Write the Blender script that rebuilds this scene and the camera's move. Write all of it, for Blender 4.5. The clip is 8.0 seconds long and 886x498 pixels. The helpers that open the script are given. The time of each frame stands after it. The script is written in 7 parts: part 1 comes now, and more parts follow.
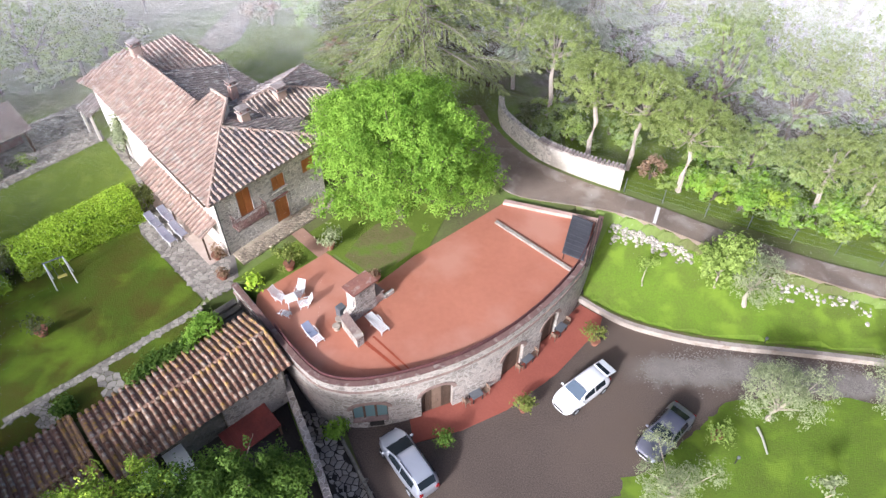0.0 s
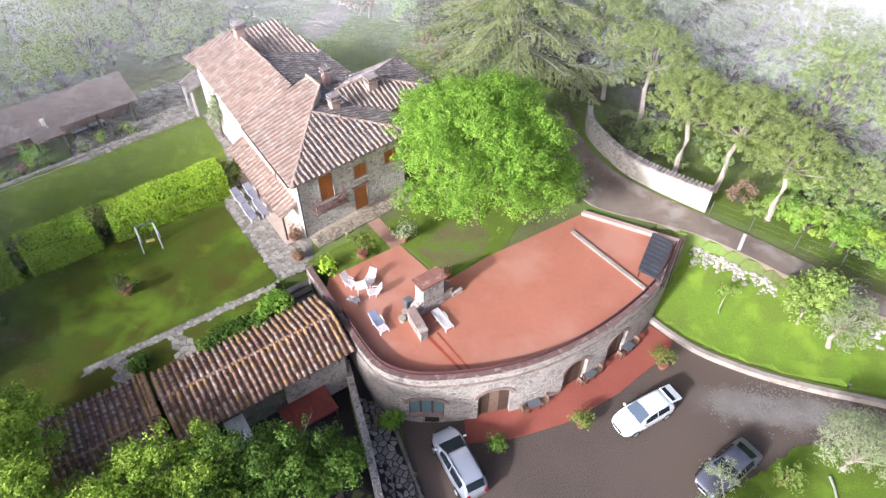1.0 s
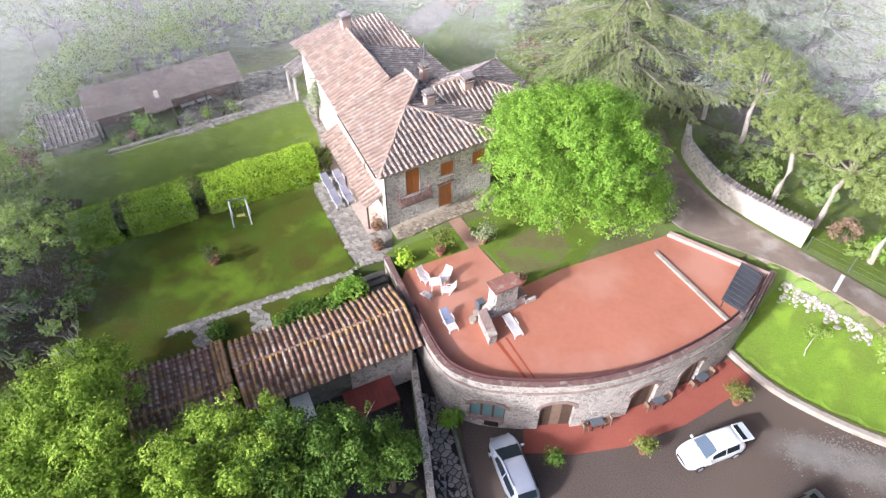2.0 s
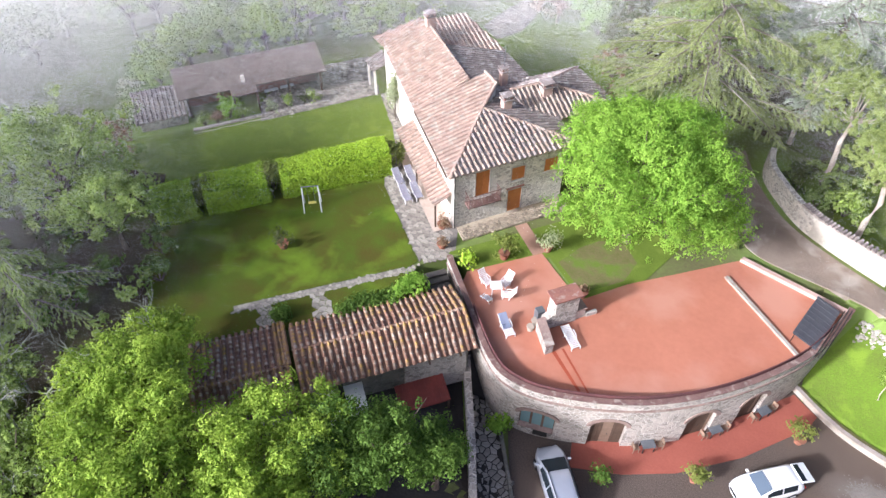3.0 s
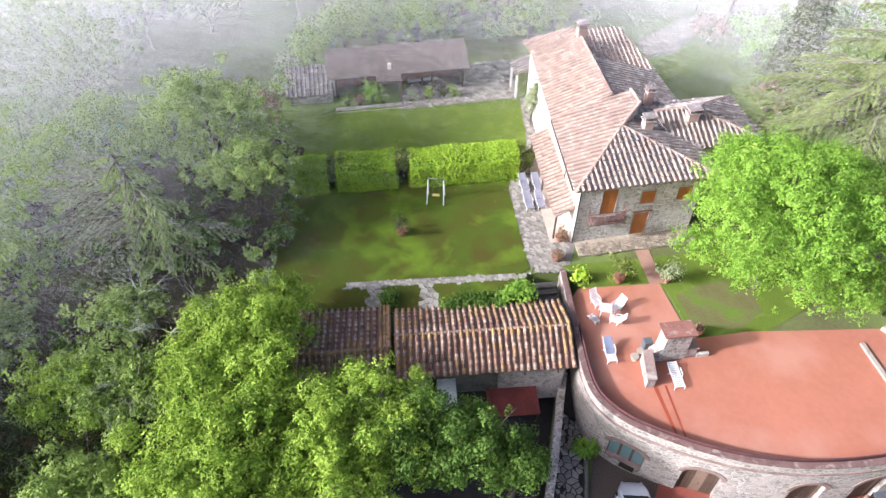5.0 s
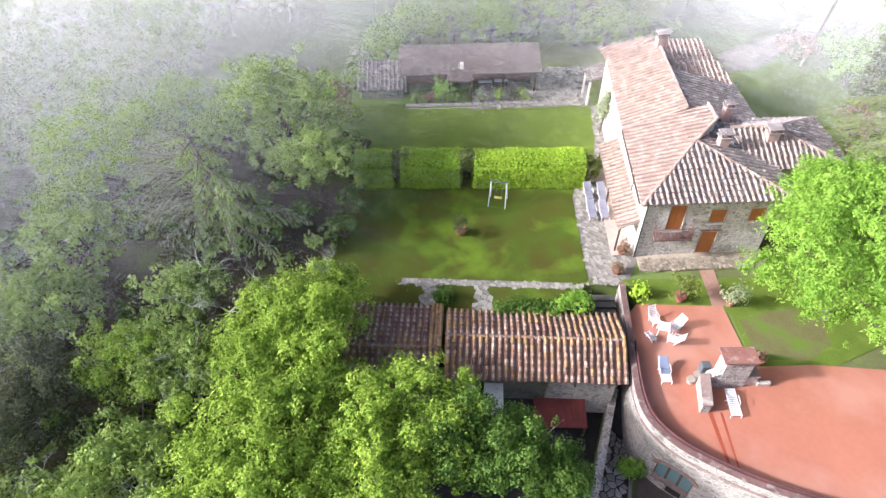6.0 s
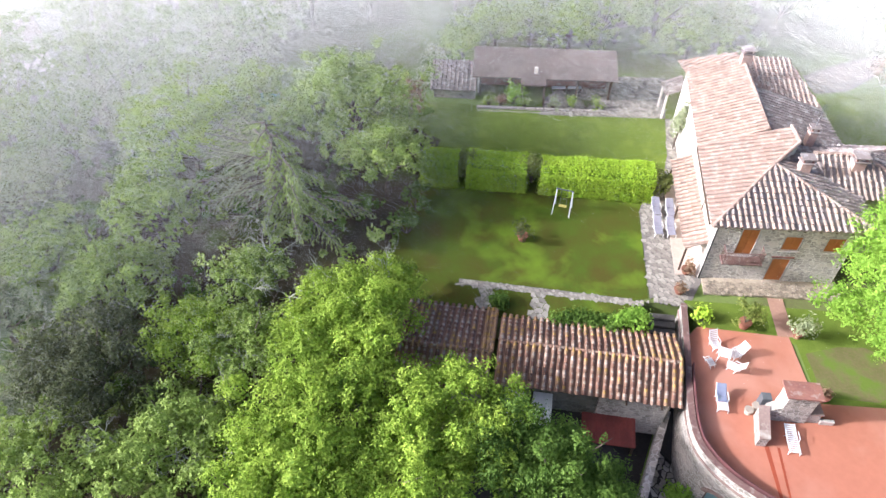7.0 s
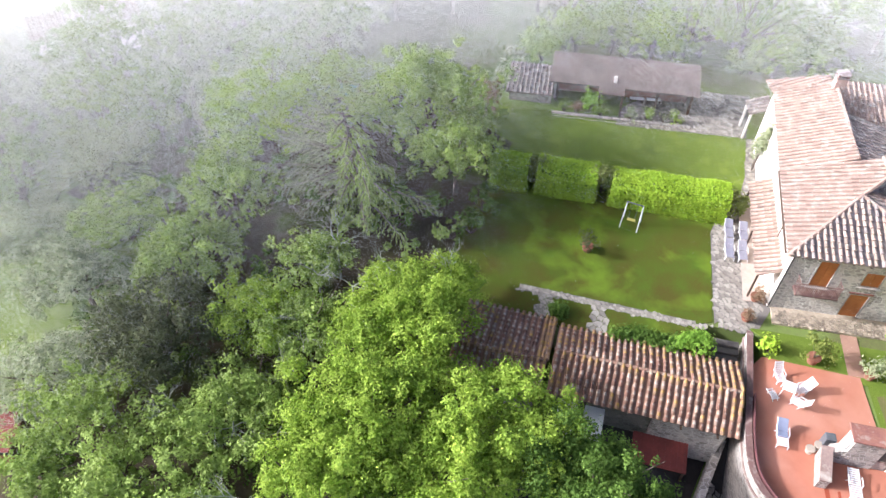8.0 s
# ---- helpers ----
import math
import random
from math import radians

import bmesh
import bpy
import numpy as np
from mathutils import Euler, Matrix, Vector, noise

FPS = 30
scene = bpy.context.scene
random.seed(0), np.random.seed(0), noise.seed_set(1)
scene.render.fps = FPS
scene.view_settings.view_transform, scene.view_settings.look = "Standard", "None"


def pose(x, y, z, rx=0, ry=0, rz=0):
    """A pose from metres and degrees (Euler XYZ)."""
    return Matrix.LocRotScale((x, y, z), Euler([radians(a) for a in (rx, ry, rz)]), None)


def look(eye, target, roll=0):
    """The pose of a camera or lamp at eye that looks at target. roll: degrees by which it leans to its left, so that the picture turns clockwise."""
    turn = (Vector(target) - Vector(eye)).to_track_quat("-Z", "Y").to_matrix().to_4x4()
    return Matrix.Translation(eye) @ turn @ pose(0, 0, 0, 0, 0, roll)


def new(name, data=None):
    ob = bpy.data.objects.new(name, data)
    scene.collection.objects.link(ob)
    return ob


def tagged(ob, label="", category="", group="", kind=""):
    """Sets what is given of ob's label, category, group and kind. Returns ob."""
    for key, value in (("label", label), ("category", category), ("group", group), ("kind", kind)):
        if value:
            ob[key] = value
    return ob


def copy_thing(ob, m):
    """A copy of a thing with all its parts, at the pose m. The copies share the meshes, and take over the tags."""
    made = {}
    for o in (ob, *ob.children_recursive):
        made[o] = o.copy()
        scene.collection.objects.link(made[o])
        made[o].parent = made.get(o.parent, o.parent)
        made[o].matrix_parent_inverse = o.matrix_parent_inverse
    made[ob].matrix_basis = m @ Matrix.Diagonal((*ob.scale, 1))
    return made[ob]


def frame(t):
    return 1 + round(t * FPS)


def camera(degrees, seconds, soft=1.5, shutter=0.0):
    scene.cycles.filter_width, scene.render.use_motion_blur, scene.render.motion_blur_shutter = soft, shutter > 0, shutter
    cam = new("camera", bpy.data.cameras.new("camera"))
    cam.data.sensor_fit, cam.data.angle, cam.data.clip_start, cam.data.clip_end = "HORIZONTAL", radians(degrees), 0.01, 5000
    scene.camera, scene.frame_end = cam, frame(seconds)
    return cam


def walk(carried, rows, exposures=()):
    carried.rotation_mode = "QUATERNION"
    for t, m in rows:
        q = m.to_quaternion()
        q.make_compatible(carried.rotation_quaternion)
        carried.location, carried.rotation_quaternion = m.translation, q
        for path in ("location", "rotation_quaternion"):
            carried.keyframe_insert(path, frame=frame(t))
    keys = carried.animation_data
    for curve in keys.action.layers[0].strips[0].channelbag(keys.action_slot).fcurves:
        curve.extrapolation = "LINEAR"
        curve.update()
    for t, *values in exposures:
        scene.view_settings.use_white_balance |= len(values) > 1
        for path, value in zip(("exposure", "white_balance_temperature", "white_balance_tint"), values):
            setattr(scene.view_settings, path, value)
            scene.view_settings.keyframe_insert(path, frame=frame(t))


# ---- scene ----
cam = camera(67.6, 8.0, soft=1.45)
ROWS = [
    (0.0, 0.000, 0.000, 36.074, 0.001, -46.146, 0.353),
    (0.5, -0.135, -0.047, 35.926, 3.949, -45.967, 0.298),
    (1.0, -0.307, -0.038, 35.844, 8.445, -45.911, 0.331),
    (1.5, -0.414, -0.061, 35.829, 13.192, -45.842, 0.194),
    (3.0, -0.782, -0.145, 35.971, 25.118, -45.836, 0.061),
    (3.5, -0.886, -0.205, 36.041, 28.089, -45.839, 0.025),
    (4.0, -0.972, -0.227, 36.104, 31.691, -45.845, 0.010),
    (4.5, -0.994, -0.243, 36.100, 35.263, -45.762, -0.073),
    (6.0, -1.289, -0.284, 35.849, 45.479, -45.504, -0.352),
    (6.5, -1.407, -0.341, 35.889, 48.926, -45.506, -0.375),
    (7.0, -1.573, -0.435, 35.987, 52.310, -45.563, -0.363),
    (7.5, -1.755, -0.604, 36.113, 55.675, -45.700, -0.221),
    (8.0, -1.954, -0.818, 36.266, 59.143, -45.834, -0.052),
]
EXPOSURE = 0.72
walk(cam, [(t, pose(x, y, z, 90 + pitch, 0, yaw) @ pose(0, 0, 0, 0, 0, roll)) for t, x, y, z, yaw, pitch, roll in ROWS],
     [(0.0, EXPOSURE, 5550, 14), (1.5, EXPOSURE + 0.15, 5550, 14), (3.0, EXPOSURE + 0.22, 5550, 14), (5.0, EXPOSURE + 0.34, 5560, 14), (8.0, EXPOSURE + 0.45, 5600, 14)])


# ---- light ----
SUN_FROM = Vector((-0.59, -0.81, 0)).normalized()
SUN_HEIGHT = radians(26)
world = bpy.data.worlds.new("world")
scene.world = world
world.use_nodes = True
wn = world.node_tree.nodes
sky = wn.new("ShaderNodeTexSky")
sky.sky_type = "NISHITA"
sky.sun_disc = False
sky.sun_elevation = SUN_HEIGHT
sky.sun_rotation = math.atan2(SUN_FROM.x, SUN_FROM.y)
sky.air_density, sky.dust_density, sky.ozone_density = 0.55, 6.0, 0.6
wn["Background"].inputs[1].default_value = 0.12
world.node_tree.links.new(sky.outputs[0], wn["Background"].inputs[0])
sun_data = bpy.data.lights.new("sun", "SUN")
sun_data.energy, sun_data.angle, sun_data.color = 3.5, radians(4), (1.0, 0.95, 0.88)
sun = new("sun", sun_data)
to_sun = SUN_FROM * math.cos(SUN_HEIGHT) + Vector((0, 0, math.sin(SUN_HEIGHT)))
sun.matrix_world = look(to_sun * 200, (0, 0, 0))

# ---- materials ----


def material(name, colour, dark=None, grain=6.0, patch=0.6, rough=0.85, bump=0.3, bump_scale=None, metal=0.0, third=None,
             third_scale=1.5, third_at=0.6, per_piece=0.0, spec=0.4, fine_w=0.55):
    """A surface with fine grain, broad patches, optional stains of a third colour, and relief."""
    m = bpy.data.materials.new(name)
    m.use_nodes = True
    nt = m.node_tree
    nodes, link = nt.nodes, nt.links.new
    bsdf = nodes["Principled BSDF"]
    bsdf.inputs["Roughness"].default_value = rough
    bsdf.inputs["Metallic"].default_value = metal
    bsdf.inputs["Specular IOR Level"].default_value = spec
    co = nodes.new("ShaderNodeTexCoord")
    dark = dark or tuple(c * 0.6 for c in colour)

    def noise_at(scale, detail=4.0, distortion=0.0):
        n = nodes.new("ShaderNodeTexNoise")
        n.inputs["Scale"].default_value, n.inputs["Detail"].default_value = scale, detail
        n.inputs["Distortion"].default_value = distortion
        link(co.outputs["Object"], n.inputs["Vector"])
        return n

    def mixed(fac, a, b):
        x = nodes.new("ShaderNodeMix")
        x.data_type = "RGBA"
        link(fac, x.inputs[0])
        for v, s in ((a, x.inputs[6]), (b, x.inputs[7])):
            if isinstance(v, tuple):
                s.default_value = (*v, 1)
            else:
                link(v, s)
        return x.outputs[2]

    def ramp(src, lo, hi):
        r = nodes.new("ShaderNodeMapRange")
        r.inputs[1].default_value, r.inputs[2].default_value = lo, hi
        link(src, r.inputs[0])
        return r.outputs[0]

    fine, broad = noise_at(grain, 6.0), noise_at(patch, 5.0, 0.15)
    both = nodes.new("ShaderNodeMath")
    both.operation = "MULTIPLY_ADD"
    link(fine.outputs[0], both.inputs[0])
    both.inputs[1].default_value = fine_w
    link(broad.outputs[0], both.inputs[2])
    c = mixed(ramp(both.outputs[0], 0.3226 * (1 + fine_w), 0.677 * (1 + fine_w)), dark, colour)
    if third:
        st = noise_at(third_scale, 7.0, 0.2)
        c = mixed(ramp(st.outputs[0], third_at - 0.04, third_at + 0.12), c, third)
    if per_piece:
        info = nodes.new("ShaderNodeObjectInfo")
        geo = nodes.new("ShaderNodeNewGeometry")
        add = nodes.new("ShaderNodeMath")
        add.operation = "ADD"
        link(info.outputs["Random"], add.inputs[0])
        link(geo.outputs["Random Per Island"], add.inputs[1])
        fr = nodes.new("ShaderNodeMath")
        fr.operation = "FRACT"
        link(add.outputs[0], fr.inputs[0])
        hsv = nodes.new("ShaderNodeHueSaturation")
        link(c, hsv.inputs["Color"])
        r = nodes.new("ShaderNodeMapRange")
        r.inputs[3].default_value, r.inputs[4].default_value = 1 - per_piece, 1 + per_piece
        link(fr.outputs[0], r.inputs[0])
        link(r.outputs[0], hsv.inputs["Value"])
        c = hsv.outputs[0]
    link(c, bsdf.inputs["Base Color"])
    if bump:
        b = nodes.new("ShaderNodeBump")
        b.inputs["Strength"].default_value = bump
        b.inputs["Distance"].default_value = 0.05
        src = noise_at(bump_scale, 5.0) if bump_scale else fine
        link(src.outputs[0], b.inputs["Height"])
        link(b.outputs[0], bsdf.inputs["Normal"])
    return m


def stone_wall_material(name, light, dark, mortar, scale=3.5):
    """Rubble masonry: uneven stones in pale mortar."""
    m = material(name, light, dark, grain=9, patch=0.7, rough=0.9, bump=0)
    nt = m.node_tree
    nodes, link = nt.nodes, nt.links.new
    bsdf = nodes["Principled BSDF"]
    base = bsdf.inputs["Base Color"].links[0].from_socket
    co = nodes.new("ShaderNodeTexCoord")
    mp = nodes.new("ShaderNodeMapping")
    mp.inputs["Scale"].default_value = (1, 1, 1.5)
    link(co.outputs["Object"], mp.inputs[0])
    warp = nodes.new("ShaderNodeTexNoise")
    warp.inputs["Scale"].default_value = 2.2
    link(mp.outputs[0], warp.inputs["Vector"])
    add = nodes.new("ShaderNodeMix")
    add.data_type = "RGBA"
    add.inputs[0].default_value = 0.12
    link(mp.outputs[0], add.inputs[6])
    link(warp.outputs["Color"], add.inputs[7])
    edge = nodes.new("ShaderNodeTexVoronoi")
    edge.feature = "DISTANCE_TO_EDGE"
    cell = nodes.new("ShaderNodeTexVoronoi")
    for v in (edge, cell):
        v.inputs["Scale"].default_value = scale
        link(add.outputs[2], v.inputs["Vector"])
    hsv = nodes.new("ShaderNodeHueSaturation")
    sep = nodes.new("ShaderNodeSeparateColor")
    link(cell.outputs["Color"], sep.inputs[0])
    r = nodes.new("ShaderNodeMapRange")
    r.inputs[3].default_value, r.inputs[4].default_value = 0.68, 1.22
    link(sep.outputs[0], r.inputs[0])
    link(base, hsv.inputs["Color"])
    link(r.outputs[0], hsv.inputs["Value"])
    joint = nodes.new("ShaderNodeMapRange")
    joint.inputs[1].default_value, joint.inputs[2].default_value = 0.02, 0.08
    link(edge.outputs["Distance"], joint.inputs[0])
    mix = nodes.new("ShaderNodeMix")
    mix.data_type = "RGBA"
    link(joint.outputs[0], mix.inputs[0])
    mix.inputs[6].default_value = (*mortar, 1)
    link(hsv.outputs[0], mix.inputs[7])
    link(mix.outputs[2], bsdf.inputs["Base Color"])
    b = nodes.new("ShaderNodeBump")
    b.inputs["Strength"].default_value, b.inputs["Distance"].default_value = 0.7, 0.06
    link(joint.outputs[0], b.inputs["Height"])
    link(b.outputs[0], bsdf.inputs["Normal"])
    return m


def leaf_material(name, colour, tip, through_light=0.38, gloss=0.2, spread=0.38):
    """Leaves: each one a shade of its own, lit from both sides, with a waxy shine."""
    m = bpy.data.materials.new(name)
    m.use_nodes = True
    nt = m.node_tree
    nodes, link = nt.nodes, nt.links.new
    bsdf = nodes["Principled BSDF"]
    geo = nodes.new("ShaderNodeNewGeometry")
    co = nodes.new("ShaderNodeTexCoord")
    n = nodes.new("ShaderNodeTexNoise")
    n.inputs["Scale"].default_value = 0.45
    link(co.outputs["Object"], n.inputs["Vector"])
    s = nodes.new("ShaderNodeMath")
    s.operation = "MULTIPLY_ADD"
    link(geo.outputs["Random Per Island"], s.inputs[0])
    s.inputs[1].default_value = 0.5
    link(n.outputs[0], s.inputs[2])
    r = nodes.new("ShaderNodeMapRange")
    r.inputs[1].default_value, r.inputs[2].default_value = 0.75 - spread, 0.75 + spread
    link(s.outputs[0], r.inputs[0])
    mix = nodes.new("ShaderNodeMix")
    mix.data_type = "RGBA"
    mix.inputs[6].default_value, mix.inputs[7].default_value = (*colour, 1), (*tip, 1)
    link(r.outputs[0], mix.inputs[0])
    link(mix.outputs[2], bsdf.inputs["Base Color"])
    bsdf.inputs["Roughness"].default_value = 0.6
    bsdf.inputs["Specular IOR Level"].default_value = gloss
    tl = nodes.new("ShaderNodeBsdfTranslucent")
    link(mix.outputs[2], tl.inputs["Color"])
    ms = nodes.new("ShaderNodeMixShader")
    ms.inputs[0].default_value = through_light
    link(bsdf.outputs[0], ms.inputs[1])
    link(tl.outputs[0], ms.inputs[2])
    link(ms.outputs[0], nodes["Material Output"].inputs[0])
    return m


def glass_material(name, colour=(0.02, 0.03, 0.035)):
    m = bpy.data.materials.new(name)
    m.use_nodes = True
    b = m.node_tree.nodes["Principled BSDF"]
    b.inputs["Base Color"].default_value = (*colour, 1)
    b.inputs["Roughness"].default_value = 0.06
    b.inputs["Specular IOR Level"].default_value = 0.7
    return m


GRASS = material("grass", (0.165, 0.23, 0.032), (0.115, 0.165, 0.024), grain=11, patch=0.4, rough=0.95, bump=0.8, bump_scale=22,
                 third=(0.185, 0.245, 0.04), third_scale=0.7, third_at=0.55, spec=0.1)
MOSSY_GRASS = material("mossy_grass", (0.085, 0.145, 0.014), (0.095, 0.078, 0.017), grain=9, patch=0.5, rough=0.95, bump=0.8, bump_scale=22,
                       third=(0.155, 0.235, 0.02), third_scale=0.33, third_at=0.55, spec=0.1)
# Far ground lightened in its base colour to stand for distance haze.
FIELD = material("haze_paled_field", (0.25, 0.31, 0.13), (0.19, 0.24, 0.09), grain=2, patch=0.05, rough=0.95, bump=0.3, third=(0.32, 0.35, 0.2), third_scale=0.06, third_at=0.6, spec=0.1)
LITTER = material("leaf_litter", (0.105, 0.085, 0.05), (0.06, 0.048, 0.032), grain=6, patch=0.3, rough=0.95, bump=0.7, third=(0.1, 0.13, 0.03), third_scale=0.35, third_at=0.55, spec=0.1)
LIMEWASH = material("worn_limewash", (0.58, 0.54, 0.47), (0.4, 0.365, 0.31), grain=5, patch=0.7, rough=0.92, bump=0.3, third=(0.36, 0.33, 0.27), third_scale=0.9, third_at=0.6)
RIMBRICK = material("dark_brick_coping", (0.27, 0.16, 0.135), (0.15, 0.085, 0.075), grain=8, patch=1.5, rough=0.92, bump=0.5, third=(0.42, 0.35, 0.3), third_scale=2.4, third_at=0.6, per_piece=0.2)
TRAVERTINE = material("tan_stone", (0.42, 0.36, 0.29), (0.29, 0.24, 0.19), grain=7, patch=1, rough=0.9, bump=0.3)
RUBBLE = material("pale_rubble", (0.5, 0.455, 0.4), (0.33, 0.3, 0.26), grain=6, patch=1, rough=0.92, bump=0.5, per_piece=0.35)
STEPSTONE = material("dark_worn_step", (0.13, 0.118, 0.1), (0.07, 0.063, 0.054), grain=7, patch=1, rough=0.9, bump=0.4)
DARKSHEET = material("dark_grey_sheet", (0.1, 0.1, 0.11), (0.06, 0.06, 0.07), grain=6, patch=1, rough=0.55, bump=0.1)
SUNNY_GRASS = material("sunny_grass", (0.14, 0.235, 0.022), (0.11, 0.14, 0.028), grain=8, patch=0.45, rough=0.95, bump=0.9, bump_scale=18,
                       third=(0.18, 0.27, 0.03), third_scale=0.6, third_at=0.55, spec=0.1, fine_w=1.0)
KERBSTONE = material("pinkish_kerb_concrete", (0.46, 0.4, 0.345), (0.3, 0.255, 0.215), grain=7, patch=1.0, rough=0.92, bump=0.4, third=(0.26, 0.2, 0.16), third_scale=1.6, third_at=0.6)
# Earth made near black: the shade beside the outbuilding is in its colour.
DARKEARTH = material("shade_dark_earth", (0.06, 0.052, 0.045), (0.032, 0.028, 0.025), grain=7, patch=0.6, rough=0.95, bump=0.6)
SCREEN = material("dark_red_mesh", (0.16, 0.06, 0.06), (0.09, 0.04, 0.04), grain=9, patch=1, rough=0.9, bump=0.2)
SOIL = material("soil_and_grass", (0.17, 0.22, 0.06), (0.13, 0.12, 0.06), grain=5, patch=0.12, rough=0.95, bump=0.6,
                third=(0.2, 0.28, 0.07), third_scale=0.12, third_at=0.5, spec=0.1)
GRAVEL = material("gravel", (0.185, 0.142, 0.114), (0.055, 0.044, 0.039), grain=15, patch=0.12, rough=0.95, bump=0.5, bump_scale=38,
                  third=(0.13, 0.098, 0.077), third_scale=0.12, third_at=0.5, fine_w=2.2, spec=0.2)


def dusty_track(m, dust):
    """Pale dust ground into the gravel along the wheel track, which runs east and bends south past x = 20."""
    nt = m.node_tree
    nodes, link = nt.nodes, nt.links.new

    def calc(op, a, b=None, clamp=False):
        n = nodes.new("ShaderNodeMath")
        n.operation, n.use_clamp = op, clamp
        for v, k in ((a, 0), (b, 1)):
            if isinstance(v, (int, float)):
                n.inputs[k].default_value = v
            elif v is not None:
                link(v, n.inputs[k])
        return n.outputs[0]

    def ease(v, lo, hi):
        r = nodes.new("ShaderNodeMapRange")
        r.interpolation_type = "SMOOTHSTEP"
        r.inputs[1].default_value, r.inputs[2].default_value = lo, hi
        link(v, r.inputs[0])
        return r.outputs[0]

    co = nodes.new("ShaderNodeTexCoord")
    sep = nodes.new("ShaderNodeSeparateXYZ")
    link(co.outputs["Object"], sep.inputs[0])
    ns = nodes.new("ShaderNodeTexNoise")
    ns.inputs["Scale"].default_value, ns.inputs["Detail"].default_value = 0.9, 6.0
    link(co.outputs["Object"], ns.inputs["Vector"])
    wander = calc("MULTIPLY", calc("SUBTRACT", ns.outputs[0], 0.5), 2.4)
    bend = calc("MULTIPLY", calc("MAXIMUM", calc("SUBTRACT", sep.outputs[0], 20.0), 0.0), 0.17)
    off = calc("ABSOLUTE", calc("ADD", calc("ADD", calc("SUBTRACT", sep.outputs[1], 23.9), bend), wander))
    mask = calc("MULTIPLY", ease(off, 1.5, 0.2), ease(calc("ADD", sep.outputs[0], wander), 11.0, 15.5))
    bsdf = nodes["Principled BSDF"]
    base = bsdf.inputs["Base Color"].links[0].from_socket
    mix = nodes.new("ShaderNodeMix")
    mix.data_type = "RGBA"
    link(calc("MULTIPLY", mask, 0.8), mix.inputs[0])
    link(base, mix.inputs[6])
    mix.inputs[7].default_value = (*dust, 1)
    link(mix.outputs[2], bsdf.inputs["Base Color"])


dusty_track(GRAVEL, (0.33, 0.3, 0.27))
ASPHALT = material("old_asphalt", (0.31, 0.245, 0.19), (0.14, 0.105, 0.085), grain=16, patch=0.35, rough=0.9, bump=0.4, third=(0.36, 0.31, 0.26), third_scale=0.5, third_at=0.55)
TERRACE = material("red_terrace_coating", (0.465, 0.19, 0.12), (0.385, 0.148, 0.092), grain=3, patch=0.35, rough=0.8, bump=0.1,
                   third=(0.485, 0.235, 0.165), third_scale=0.22, third_at=0.53, spec=0.25)
COTTO = material("red_brick_paving", (0.4, 0.12, 0.08), (0.32, 0.09, 0.06), grain=7, patch=0.4, rough=0.8, bump=0.3, per_piece=0.15)
WALLSTONE = stone_wall_material("rubble_masonry", (0.53, 0.475, 0.42), (0.32, 0.28, 0.24), (0.6, 0.555, 0.5))
FACADE = stone_wall_material("pale_rubble_facade", (0.7, 0.65, 0.58), (0.42, 0.38, 0.33), (0.78, 0.74, 0.68), 3.8)
# Darker, browner version of the rubble masonry.
DARKSTONE = stone_wall_material("dark_masonry", (0.3, 0.27, 0.22), (0.14, 0.13, 0.1), (0.22, 0.21, 0.18))
BRICK = material("old_brick", (0.33, 0.15, 0.11), (0.2, 0.09, 0.075), grain=8, patch=1.0, rough=0.9, bump=0.4,
                 third=(0.4, 0.32, 0.28), third_scale=2.5, third_at=0.6)
COPING = material("lichened_coping", (0.36, 0.26, 0.22), (0.2, 0.135, 0.115), grain=7, patch=1.2, rough=0.92, bump=0.4, third=(0.46, 0.4, 0.34), third_scale=1.8, third_at=0.6)
PINKPLASTER = material("pink_plaster", (0.6, 0.43, 0.36), (0.45, 0.3, 0.25), grain=5, patch=1.5, rough=0.9, bump=0.2)
PALEGRAVEL = material("pale_gravel", (0.28, 0.252, 0.225), (0.17, 0.152, 0.135), grain=18, patch=0.7, rough=0.95, bump=0.5, bump_scale=30, spec=0.2)
PANTILE = material("dark_pan_tile", (0.42, 0.26, 0.18), (0.25, 0.145, 0.1), grain=6, patch=0.8, rough=0.95, bump=0.4, spec=0.2)
DULLRED = material("dull_red_sheet", (0.27, 0.06, 0.045), (0.15, 0.038, 0.03), grain=5, patch=0.8, rough=0.8, bump=0.2)
WETSTONE = material("worn_flagstone", (0.47, 0.42, 0.36), (0.27, 0.24, 0.2), grain=6, patch=0.9, rough=0.85, bump=0.4, per_piece=0.3, spec=0.2)
PLASTER = material("lime_plaster", (0.84, 0.79, 0.73), (0.68, 0.62, 0.55), grain=5, patch=0.5, rough=0.9, bump=0.15)
WHITEWASH = material("whitewash", (0.85, 0.83, 0.79), (0.7, 0.67, 0.62), grain=5, patch=0.6, rough=0.9, bump=0.15)
TILE = material("weathered_roof_tile", (0.44, 0.34, 0.275), (0.26, 0.2, 0.165), grain=7, patch=0.5, rough=0.9, bump=0.4,
                third=(0.48, 0.42, 0.36), third_scale=2.2, third_at=0.55, per_piece=0.2)
TILE_PALE = material("pale_roof_tile", (0.5, 0.365, 0.295), (0.36, 0.255, 0.205), grain=7, patch=0.5, rough=0.9, bump=0.4,
                     third=(0.48, 0.42, 0.355), third_scale=2.0, third_at=0.55, per_piece=0.18)
TILE_GREY = material("grey_roof_tile", (0.4, 0.33, 0.3), (0.22, 0.185, 0.17), grain=7, patch=0.5, rough=0.92, bump=0.4,
                     third=(0.5, 0.46, 0.43), third_scale=2.0, third_at=0.56, per_piece=0.25)
